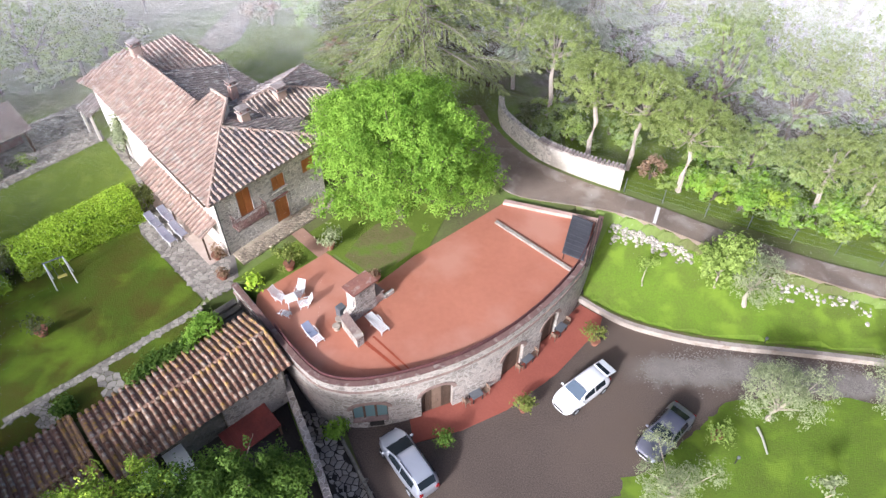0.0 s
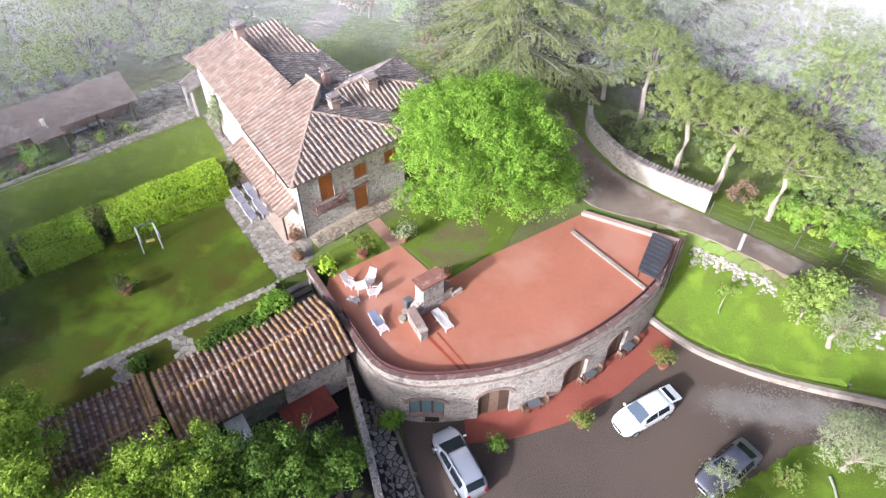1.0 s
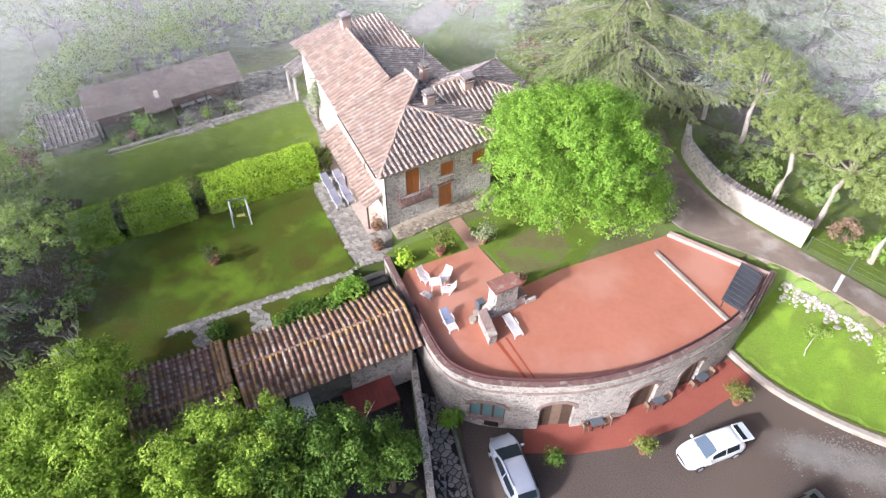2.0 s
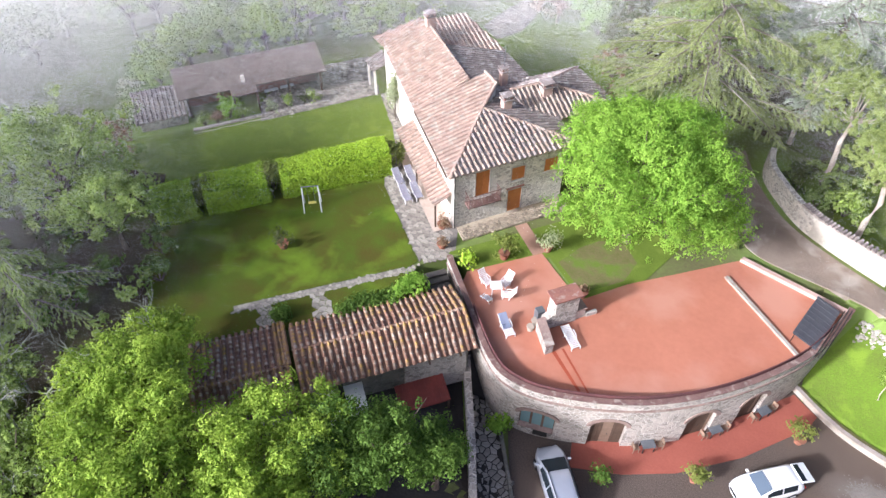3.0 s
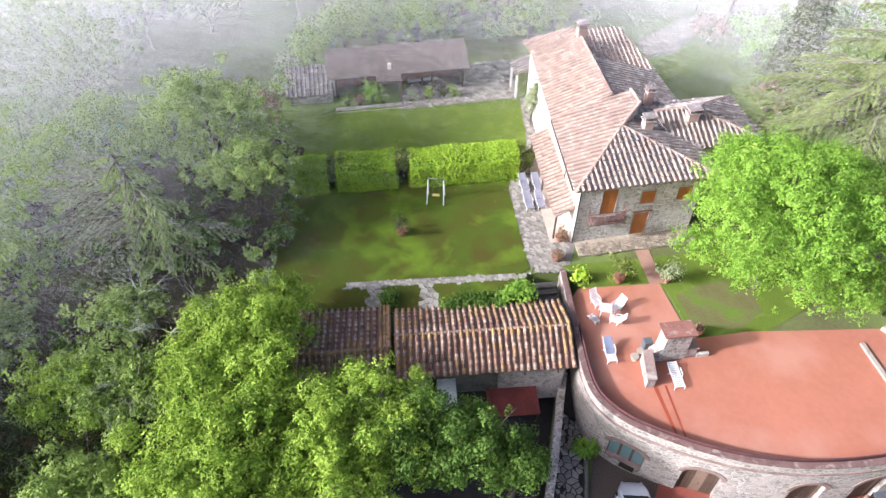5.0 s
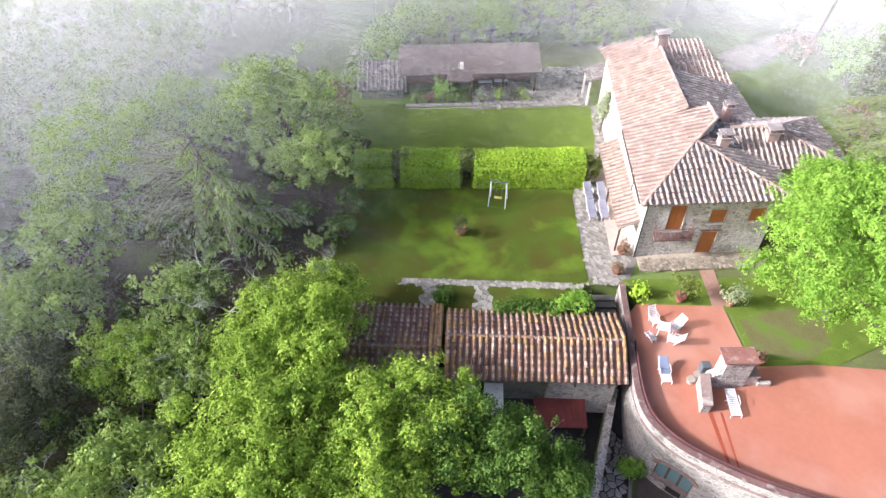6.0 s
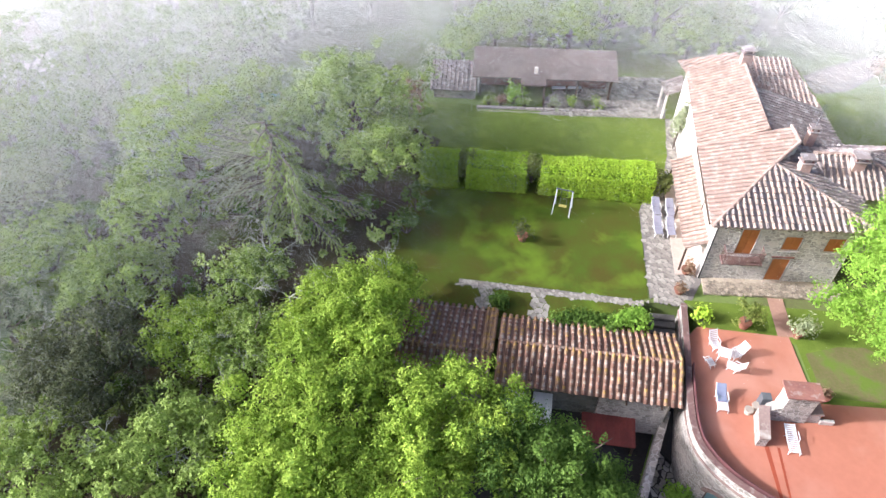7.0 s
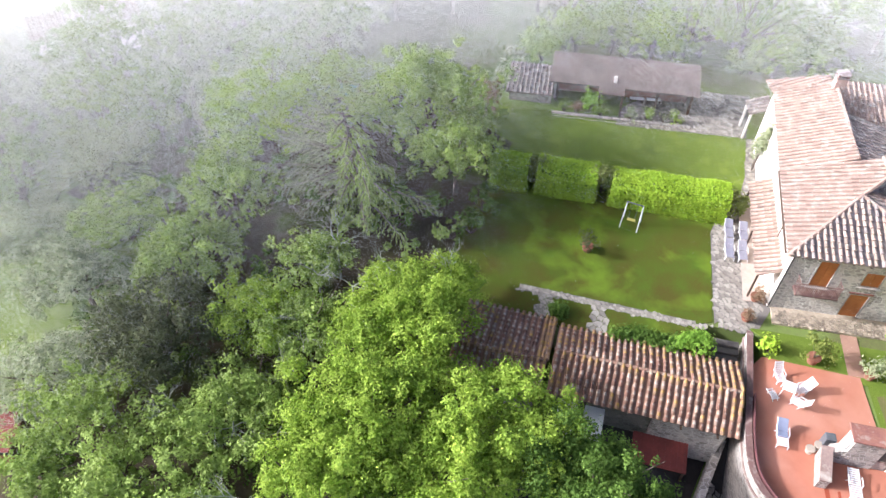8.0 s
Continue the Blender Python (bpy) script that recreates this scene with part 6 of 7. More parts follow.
dd = part("door", wall_grid(1.21, 4.25, 6.4, 0.05, [(0.08, 1.13, 4.26, 6.3)]), PALESTONE, house)
for k in range(4):
    part("plank", boxed((0.1 + k * 0.257, 0.06, 4.26), (0.35 + k * 0.257, 0.11, 6.28)), WOOD, dd)
part("lintel", boxed((-0.07, -0.03, 6.4), (1.28, 0.1, 6.52)), BRICK, dd)
part("doorstep", boxed((0.0, -0.25, 4.1), (1.2, 0.1, 4.37), 0.02), BORDER, dd)
dd.location = (3.97, -0.02, 0)
bal = part("balcony", boxed((0.75, -0.75, 6.3), (3.15, 0.0, 6.45), 0.02), RIMBRICK, house)
part("rail", tube(bmesh.new(), [(0.8, 0, 7.3), (0.8, -0.7, 7.3), (3.1, -0.7, 7.3), (3.1, 0, 7.3)], [0.025] * 4, 6), RIMBRICK, bal)
for k in range(24):
    part("baluster", boxed((0.8 + k * 0.1 - 0.012, -0.712, 6.44), (0.8 + k * 0.1 + 0.012, -0.688, 7.3)), RIMBRICK, bal)
for k in range(6):
    for x in (0.8, 3.1):
        part("baluster", boxed((x - 0.012, -0.6 + k * 0.1 - 0.012, 6.44), (x + 0.012, -0.6 + k * 0.1 + 0.012, 7.3)), RIMBRICK, bal)
part("gutter", tube(bmesh.new(), [(-0.68, -0.3, EV - 0.08), (-0.03, 7.0, EV + 0.07)], [0.07, 0.07], 8), OLDWOOD, house)
part("downpipe", tube(bmesh.new(), [(-0.35, 3.4, EV - 0.05), (0.0, 3.4, EV - 0.5), (0.16, 3.4, EV - 0.7), (0.16, 3.4, 6.9)], [0.045] * 4, 8), OLDWOOD, house)
part("downpipe", tube(bmesh.new(), [(0.02, -0.06, EV - 0.2), (0.02, -0.06, UP + 0.1)], [0.045] * 2, 8), IRON, house)
for x0, y0, z0, sx, sy, h in ((5.2, 3.6, 9.9, 0.65, 0.55, 1.0), (4.4, 15.5, 10.2, 0.7, 0.6, 1.3), (8.6, 4.2, 9.5, 0.75, 0.65, 1.2), (6.7, 6.9, 9.8, 0.5, 0.5, 1.1)):
    ch = part("chimney", boxed((x0, y0, z0), (x0 + sx, y0 + sy, z0 + h), 0.02), PINKPLASTER, house)
    part("cap", boxed((x0 - 0.1, y0 - 0.1, z0 + h), (x0 + sx + 0.1, y0 + sy + 0.1, z0 + h + 0.08), 0.015), TILE_GREY, ch)
    for px in (x0 + 0.06, x0 + sx - 0.06):
        for py in (y0 + 0.06, y0 + sy - 0.06):
            part("pier", boxed((px - 0.05, py - 0.05, z0 + h + 0.08), (px + 0.05, py + 0.05, z0 + h + 0.28)), BRICK, ch)
    part("hat", prism([(x0 - 0.08, y0 - 0.08), (x0 + sx + 0.08, y0 - 0.08), (x0 + sx + 0.08, y0 + sy + 0.08), (x0 - 0.08, y0 + sy + 0.08)], z0 + h + 0.28, z0 + h + 0.36), TILE_GREY, ch)
part("aerial", tube(bmesh.new(), [(6.95, 7.15, 10.7), (6.95, 7.15, 12.9)], [0.03, 0.025], 6), GREYMETAL, house)
for k in range(5):
    part("aerial_arm", tube(bmesh.new(), [(6.6, 7.15, 12.2 + k * 0.15), (7.3, 7.15, 12.2 + k * 0.15)], [0.012, 0.012], 4), GREYMETAL, house)
for k in range(10):
    part("rafter", boxed((0.2 + k * 0.9, -0.55, EV - 0.2), (0.3 + k * 0.9, 0.0, EV - 0.1)), OLDWOOD, house)
roof_plane(house, [(0.3, 17.75, 6.6), (0.3, 19.75, 6.6), (1.8, 19.75, 7.2), (1.8, 17.75, 7.2)], TILE_GREY, 30, name="porch_roof")
for y in (17.9, 19.6):
    part("porch_post", boxed((0.42, y - 0.08, UP), (0.58, y + 0.08, 6.55)), PLASTER, house)
vine = bush("climbing_vine", *[HM @ Vector((0.75, 13.8, 0))][0].xy, 0.5, 3.6, LEAF_OLIVE, 1800, "climbing plant against the plaster wall", 77, z=UP)

# ---- barn and its yard ----
for k in range(5):
    part("post", boxed((0.3 + k * 2.75, 0.1, UP), (0.48 + k * 2.75, 0.28, UP + 2.05), 0.01), OLDWOOD, barn)
# North-east end in the dark masonry, south-west end in the paler.
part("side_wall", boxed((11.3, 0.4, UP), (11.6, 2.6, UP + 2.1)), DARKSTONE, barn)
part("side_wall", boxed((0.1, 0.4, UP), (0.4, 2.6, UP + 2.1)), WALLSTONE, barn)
part("beam", boxed((0.1, 0.1, UP + 1.92), (11.6, 0.3, UP + 2.06)), OLDWOOD, barn)
for k in range(3):
    part("roof_joint", prism([(2.7 + k * 2.75, -0.22), (2.78 + k * 2.75, -0.22), (2.78 + k * 2.75, 3.0), (2.7 + k * 2.75, 3.0)], lambda x, y: UP + 2.1 + y * 0.33, lambda x, y: UP + 2.15 + y * 0.33), BARN_ROOF, barn)
part("chimney", boxed((4.9, 0.3, UP + 2.1), (5.2, 0.55, UP + 2.75), 0.02), PLASTER, barn)
part("porch_roof", prism([(3.8, -1.0), (5.9, -1.0), (5.9, -0.1), (3.8, -0.1)], lambda x, y: UP + 1.8 + (y + 1) * 0.25, lambda x, y: UP + 1.88 + (y + 1) * 0.25), BARN_ROOF, barn)
for x in (3.9, 5.8):
    part("porch_post", boxed((x - 0.06, -0.95, UP), (x + 0.06, -0.83, UP + 1.8)), OLDWOOD, barn)
part("inner_wall", boxed((0.4, 1.9, UP), (11.3, 2.05, UP + 2.0)), BRICK, barn)
roof_plane(barn, [(-3.9, -0.8, UP + 1.0), (0.0, -0.8, UP + 1.0), (0.0, 2.6, UP + 1.9), (-3.9, 2.6, UP + 1.9)], TILE_GREY, 31, name="lean_to_roof")
part("lean_to_wall", boxed((-3.6, -0.4, UP - 0.3), (0, 2.3, UP + 1.0)), WALLSTONE, barn)
dry = part("dry_wall", boxed((0.2, -1.9, UP - 0.1), (11.5, -1.65, UP + 0.2), 0.03), WALLSTONE)
dry.matrix_world = BM_
tagged(dry, "low dry-stone border wall before the shelter", "wall", kind="structure")
for k, (x, y, r, leaf) in enumerate(((1.2, -1.3, 0.45, LEAF_MID), (2.2, -1.4, 0.4, LEAF_RUST), (3.2, -1.0, 0.95, LEAF_LIME), (4.2, -1.5, 0.4, LEAF_MID), (6.6, -1.4, 0.45, LEAF_OLIVE), (8.0, -1.2, 0.5, LEAF_MID), (9.4, -1.3, 0.45, LEAF_DARK), (10.4, -1.2, 0.4, LEAF_MID))):
    p = BM_ @ Vector((x, y, 0))
    bush("flower_shrub", p.x, p.y, r, r * 1.7, leaf, int(700 * r), "small shrub in the stone-edged bed", 90 + k, z=UP, group="shrubs before the shelter")
for k, (x, y) in enumerate(((7.2, 1.2), (8.6, 1.3))):
    p = BM_ @ Vector((x, y, 0))
    tb = thing("wooden_bench", pose(p.x, p.y, UP, 0, 0, 51), "plain pale bench under the shelter roof", "bench", "benches in the shelter")
    part("seat", boxed((-0.6, -0.2, 0.4), (0.6, 0.2, 0.45), 0.01), WHITEPLASTIC, tb)
    for lx in (-0.5, 0.5):
        part("leg", boxed((lx - 0.04, -0.18, 0), (lx + 0.04, 0.18, 0.41)), OLDWOOD, tb)
hose = thing("garden_hose", BM_ @ pose(0, 0, UP), "pale hose lying along the lawn edge", "hose")
part("coil", tube(bmesh.new(), [(0.2 + 0.4 * k, -2.2 + 0.04 * math.sin(k * 1.3), 0.03) for k in range(16)], [0.03] * 16, 6), PALESTONE, hose)

# ---- shed front ----
part("white_porch", prism([(-9.4, -3.4), (-8.4, -3.4), (-8.4, -1.8), (-9.4, -1.8)], 1.0, lambda x, y: 2.7 + (y + 3.4) * 0.3), WHITEWASH, shed)
part("white_porch", prism([(-7.9, -3.2), (-6.8, -3.2), (-6.8, -1.8), (-7.9, -1.8)], 1.0, lambda x, y: 2.85 + (y + 3.2) * 0.3), WHITEWASH, shed)
# Dark slab on the solid wall, put there for the shade of a doorway.
part("doorway", boxed((-8.2, -1.9, 0.8), (-7.9, -1.83, 3.6)), IRON, shed)
part("front_wall", boxed((-4.3, -2.05, 0.8), (-0.5, -1.8, 4.1), 0.02), WALLSTONE, shed)
canopy = part("canopy", prism([(-5.0, -3.7), (-2.0, -3.7), (-2.0, -2.05), (-5.0, -2.05)], lambda x, y: 1.75 + (y + 4) * 0.2, lambda x, y: 1.86 + (y + 4) * 0.2), DULLRED, shed, "dull red lean-to roof")
for k in range(9):
    part("canopy_seam", prism([(-4.9 + k * 0.34, -3.72), (-4.85 + k * 0.34, -3.72), (-4.85 + k * 0.34, -2.05), (-4.9 + k * 0.34, -2.05)], lambda x, y: 1.85 + (y + 4) * 0.2, lambda x, y: 1.9 + (y + 4) * 0.2), DULLRED, shed)
for x in (-4.9, -2.1):
    part("canopy_post", boxed((x - 0.06, -3.65, 0.8), (x + 0.06, -3.53, 1.8)), OLDWOOD, shed)
for x in (-2.9, -1.0):
    part("rafter_end", boxed((x, -2.4, 4.0), (x + 0.1, -1.8, 4.1)), OLDWOOD, shed)

# ---- trees and woodland ----


def crown_arrays(vf):
    return (vf[0].tolist(), vf[1].tolist())


def spray_mesh(cs, tips, size, seed, slim=0.2):
    """Narrow needle sprays at the given places, each along its own direction, as arrays."""
    rn = np.random.default_rng(seed)
    c, t = np.array(cs), np.array(tips) + rn.normal(0, 0.4, (len(tips), 3))
    t /= np.linalg.norm(t, axis=1)[:, None]
    b = np.cross(rn.normal(0, 0.45, (len(c), 3)) + np.array([0, 0, 1.0]), t)
    b /= np.linalg.norm(b, axis=1)[:, None]
    s = size * rn.uniform(0.6, 1.3, len(c))[:, None]
    v = np.stack([c - t * s * 0.5, c + b * s * slim, c + t * s, c - b * s * slim], 1).reshape(-1, 3)
    return v.tolist(), np.arange(len(v)).reshape(-1, 4).tolist()


def cedar(name, x, y, height, limbs, wood_mat, label, seed, z=None, lean=0.0):
    """A cedar: a tapered trunk and long level limbs that branch into flat feathered plates with needle fringes.
    limbs: (azimuth in degrees, height, length, sag, fringe, leaf, fullness)."""
    ob = thing(name, pose(x, y, gz(x, y) if z is None else z), label, "tree", "cedars")
    rr = random.Random(seed)
    axis_at = lambda h: Vector((lean * h / height, 0.25 * math.sin(h * 0.5), h))
    part("trunk", tube(bmesh.new(), [axis_at(h) for h in (-0.3, height * 0.25, height * 0.5, height * 0.75, height)], [0.42, 0.33, 0.24, 0.14, 0.03], 9), wood_mat, ob)
    fringes = {}
    for az, h, l, sag, fringe, leaf, full in limbs:
        wood, twigs = bmesh.new(), bmesh.new()
        a = radians(az)
        d, side = Vector((math.cos(a), math.sin(a), 0)), Vector((-math.sin(a), math.cos(a), 0))
        bend = rr.uniform(-0.18, 0.18)
        pts = [axis_at(h) + d * l * q + side * l * bend * q * q + Vector((0, 0, l * (0.16 * q - sag * q * q))) for q in np.linspace(0, 1, 8)]
        tube(wood, pts, [0.075 * (1 - k / 8) + 0.006 for k in range(8)], 5)
        cs, tips = fringes.setdefault(leaf.name, (leaf, [], []))[1:]
        q, flip = 0.16, 1
        while q < 1.0:
            i = min(6, int(q * 7))
            p = pts[i].lerp(pts[i + 1], q * 7 - i)
            ln = (0.34 * l * (1 - q) ** 0.8 + 0.25) * rr.uniform(0.55, 1.15) * min(1, 0.35 + q * 2)
            e = (d * 0.75 + side * flip * rr.uniform(0.6, 1.0)).normalized()
            end = p + e * ln - Vector((0, 0, ln * (sag * 0.9 + rr.uniform(0, 0.15))))
            tube(twigs, [p, p.lerp(end, 0.5) + Vector((0, 0, 0.05 * ln)), end], [0.014, 0.009, 0.003], 4)
            for k in range(int(ln * 50 * full) + (1 if full > 0.3 else 0)):
                f = rr.uniform(0.12, 1.05)
                cs.append(p.lerp(end, f) + side * rr.uniform(-0.09, 0.09) - Vector((0, 0, rr.uniform(0, fringe))))
                tips.append(e * 0.8 + d * 0.3 - Vector((0, 0, 0.25 + fringe * 1.6)))
            q += 0.2 / l * rr.uniform(0.6, 1.4)
            flip = -flip
        for k in range(int(l * 40 * full)):
            f = rr.uniform(0.3, 1.0)
            i = min(6, int(f * 7))
            cs.append(pts[i].lerp(pts[i + 1], min(1, f * 7 - i)) + side * rr.uniform(-0.15, 0.15) - Vector((0, 0, rr.uniform(0, fringe))))
            tips.append(d * 0.9 - Vector((0, 0, 0.2 + fringe)))
        tagged(part("twig_spray", twigs, wood_mat, part("bough", wood, wood_mat, ob)), kind="stuff")
    for leaf, cs, tips in fringes.values():
        part("needles", spray_mesh(cs, tips, 0.17, seed), leaf, ob)
    return ob


def cedar_limbs(seed, height, reach, leaf, count, low=0.25, sag=0.2, fringe=0.15, full=1.0):
    """Limbs all round a tall cedar, the longest low down."""
    rr = random.Random(seed)
    out = []
    for k in range(count):
        u = (k + 0.5) / count
        h = height * (low + (0.97 - low) * u)
        l = reach * (1 - u) ** 0.62 * rr.uniform(0.72, 1.1) + 0.5
        out.append((k * 137.5 + rr.uniform(-18, 18), h, l, sag * rr.uniform(0.5, 1.4), fringe, leaf, full * rr.choice((0.35, 0.8, 1.0, 1.0))))
    return out


def pine(x, y, height, r, seed, lean=0.0):
    """A stone pine: bare pale bent trunk under a flat dome of dense needle clumps."""
    rr = random.Random(seed)
    lobes = []
    for k in range(26):
        a, q = k * 2.399, math.sqrt((k + 0.5) / 26)
        s = r * rr.uniform(0.26, 0.36)
        lobes.append((lean + r * 0.85 * q * math.cos(a), r * 0.85 * q * math.sin(a), height - r * 0.75 * q * q - s + rr.uniform(-0.2, 0.2), s, s, s * 0.62))
    ob = thing("pine_tree", pose(x, y, gz(x, y), 0, 0, rr.uniform(0, 360)), "stone pine with a pale bent trunk and domed crown", "tree", "roadside pines")
    bm = bmesh.new()
    fz = height * 0.58
    tube(bm, [(0, 0, -0.3), (0.1, 0.05, fz * 0.3), (lean * 0.3 - 0.2, 0.1, fz * 0.65), (lean * 0.8, 0, fz)], [0.26, 0.2, 0.17, 0.15], 8)
    for l in lobes[::2]:
        p = Vector(l[:3])
        e = Vector((lean * 0.8, 0, fz))
        tube(bm, [e, e.lerp(p, 0.5) - Vector((0, 0, 0.3)), p], [0.1, 0.06, 0.03], 5)
    part("trunk", bm, PALEBARK, ob)
    part("crown", crown_arrays(lobed_crown(lobes, 11000, 0.13, seed, slim=0.28, fill=0.15, tuft=0.24)), LEAF_PINE, ob)
    return ob


def olive(x, y, r, height, seed, count=5200):
    rr = random.Random(seed)
    lobes = [(rr.gauss(0, 0.36) * r, rr.gauss(0, 0.36) * r, height * rr.uniform(0.5, 0.85), r * rr.uniform(0.25, 0.4), r * rr.uniform(0.25, 0.4), r * 0.26) for _ in range(16)]
    ob = thing("olive_tree", pose(x, y, gz(x, y)), "silvery olive tree with twisted pale branches", "tree", "olive trees")
    part("trunk", trunk_mesh(lobes, 0.16, seed, fork=0.2), PALEBARK, ob)
    part("crown", crown_arrays(lobed_crown(lobes, count, 0.085, seed, slim=0.28, fill=0.5, tuft=0.36)), LEAF_OLIVE, ob)
    return ob


pine(8.6, 46.2, 9.0, 3.0, 1)
pine(11.2, 40.9, 8.6, 2.7, 2, 0.4)
pine(14.0, 39.6, 9.0, 3.2, 3, 0.6)
pine(17.6, 37.6, 8.4, 3.1, 4, 0.5)
pine(27.5, 36.5, 7.5, 3.2, 5)
pine(31.0, 36.2, 7.8, 3.4, 6)
pine(6.0, 50.0, 9.5, 3.2, 7)
olive(12.5, 15.3, 2.1, 2.7, 11, 7000)
olive(19.8, 20.5, 2.9, 3.9, 12, 13000)
olive(27.4, 20.4, 2.8, 4.0, 13, 10000)
olive(20.4, 28.4, 2.3, 4.2, 14, 7000)
tree("young_tree", 18.6, 29.6, make_lobes(31, 1.6, 3.6, 0.8, 14, lobe=0.4), 5200, 0.13, LEAF_MID, PALEBARK, "young leafy green tree on the grass bank", seed=31, r=0.09)
tree("sapling", 13.8, 30.0, [(0, 0, 1.6, 0.4, 0.4, 0.5), (0.3, 0.2, 2.1, 0.3, 0.3, 0.35), (-0.3, 0.1, 1.9, 0.3, 0.3, 0.3)], 220, 0.11, LEAF_MID, PALEBARK, "thin sapling with few leaves on the bank", seed=32, r=0.04)
tree("sapling", 21.0, 15.3, [(0, 0, 1.4, 0.6, 0.6, 0.4), (0.5, 0.3, 1.5, 0.4, 0.4, 0.3), (-0.5, 0.2, 1.5, 0.4, 0.4, 0.3)], 260, 0.11, LEAF_OLIVE, PALEBARK, "sparse young olive on the grass", seed=33, r=0.05)

cedar("deodar_cedar", -1.7, 47.3, 15.5, cedar_limbs(51, 15.5, 9.2, LEAF_CEDAR, 46, low=0.22, sag=0.24, fringe=0.22), GREYBARK, "tall pale green cedar with wide feathered boughs", 51)
cedar("blue_cedar", 6.6, 53.6, 14.5, cedar_limbs(53, 14.5, 7.6, LEAF_BLUE, 42, low=0.25, sag=0.2, fringe=0.14), GREYBARK, "silvery blue cedar with level layered boughs", 53)
cedar("blue_cedar", 13.0, 56.0, 13.5, cedar_limbs(54, 13.5, 6.2, LEAF_BLUE, 32, low=0.3, sag=0.2, fringe=0.14), GREYBARK, "silvery blue cedar with level layered boughs", 54)
WEEP = [(az, h, l, sag, 0.06, LEAF_SILVER, full) for az, h, l, sag, full in (
    (226, 5.6, 6.6, 0.1, 0.6), (212, 5.0, 6.8, 0.12, 0.45), (238, 4.4, 6.2, 0.16, 0.3), (252, 3.8, 5.6, 0.2, 0.25), (200, 6.2, 5.6, 0.06, 0.6), (186, 6.6, 5.0, 0.05, 0.6), (265, 4.6, 5.2, 0.2, 0.25), (174, 5.6, 4.6, 0.1, 0.4), (280, 3.6, 4.8, 0.26, 0.2), (218, 6.6, 4.6, 0.04, 0.6), (232, 3.4, 5.4, 0.2, 0.2))]
wr = random.Random(58)
for k in range(34):
    h = 2.2 + 6.4 * (k + 0.5) / 34
    az = (k * 137.5) % 360
    l = (1.0 + 0.42 * (8.8 - h)) * wr.uniform(0.65, 1.15) * (1.35 if az > 290 or az < 60 else 0.8)
    WEEP.append((az, h, l, wr.uniform(0.28, 0.5), wr.uniform(0.25, 0.45), LEAF_WEEP, wr.choice((0.5, 1.0, 1.0)) if h > 3.6 else 0.4))
cedar("weeping_cedar", -33.6, 11.8, 8.8, WEEP, GREYBARK, "ragged cedar with grey bare limbs and lime-green weeping boughs", 55, lean=-1.2)
tree("cypress", -9.3, 56.2, [(0, 0, 1.4 + k * 1.15, 1.9 - 0.13 * k, 1.9 - 0.13 * k, 1.3) for k in range(10)], 15000, 0.11, LEAF_DARK, BARK, "dark columnar cypress behind the house", seed=56, r=0.25)

# trees before the outbuilding and down the slope
OAKS = [(-23.1, 9.4, 4.2, 4.9, LEAF_OAK, 30000), (-24.3, 13.0, 1.6, 4.1, LEAF_OAK, 6000), (-15.6, 10.4, 3.7, 5.4, LEAF_OAK, 24000), (-19.6, 4.4, 3.9, 6.2, LEAF_OAK, 22000), (-14.6, 6.6, 3.4, 5.2, LEAF_OAK, 18000),
        (-10.7, 13.6, 2.3, 4.4, LEAF_DEEP, 11000), (-8.2, 14.7, 1.7, 3.4, LEAF_DEEP, 7000), (-12.9, 12.2, 2.3, 4.8, LEAF_DEEP, 9000), (-17.9, 1.4, 3.0, 5.4, LEAF_OAK, 12000), (-23.0, -0.8, 3.4, 5.6, LEAF_MID, 13000), (-26.2, 4.8, 2.8, 5.4, LEAF_MID, 9000),
        (-30.2, -3.2, 3.7, 7.0, LEAF_DARK, 16000), (-28.6, 2.2, 2.6, 5.0, LEAF_OAK, 8000), (-26.0, -8.0, 4.4, 6.2, LEAF_MID, 16000), (-34.6, 0.2, 3.0, 5.6, LEAF_MID, 10000), (-37.6, -6.2, 3.4, 6.0, LEAF_OLIVE, 9000), (-42.8, -8.0, 3.2, 6.0, LEAF_OLIVE, 8000),
        (-39.6, -2.4, 3.0, 5.8, LEAF_MID, 8000), (-37.6, 19.2, 4.6, 8.6, LEAF_MID, 20000), (-33.0, 18.8, 3.0, 6.2, LEAF_MID, 10000), (-42.8, 8.8, 4.2, 8.0, LEAF_OAK, 14000), (-38.0, 4.4, 3.2, 6.4, LEAF_MID, 8000), (-42.4, 14.2, 3.8, 7.4, LEAF_MID, 10000),
        (-46.6, -2.0, 3.4, 6.2, LEAF_OLIVE, 8000), (-32.0, -9.4, 3.2, 5.2, LEAF_OLIVE, 9000), (-20.6, -6.0, 3.8, 5.6, LEAF_MID, 10000), (-30.0, 6.8, 2.2, 4.2, LEAF_MID, 6000)]
TALL = (0, 2, 3, 4, 5, 6, 7, 8)      # trees before the outbuilding, trunks heightened along camera sight lines for longer shadows
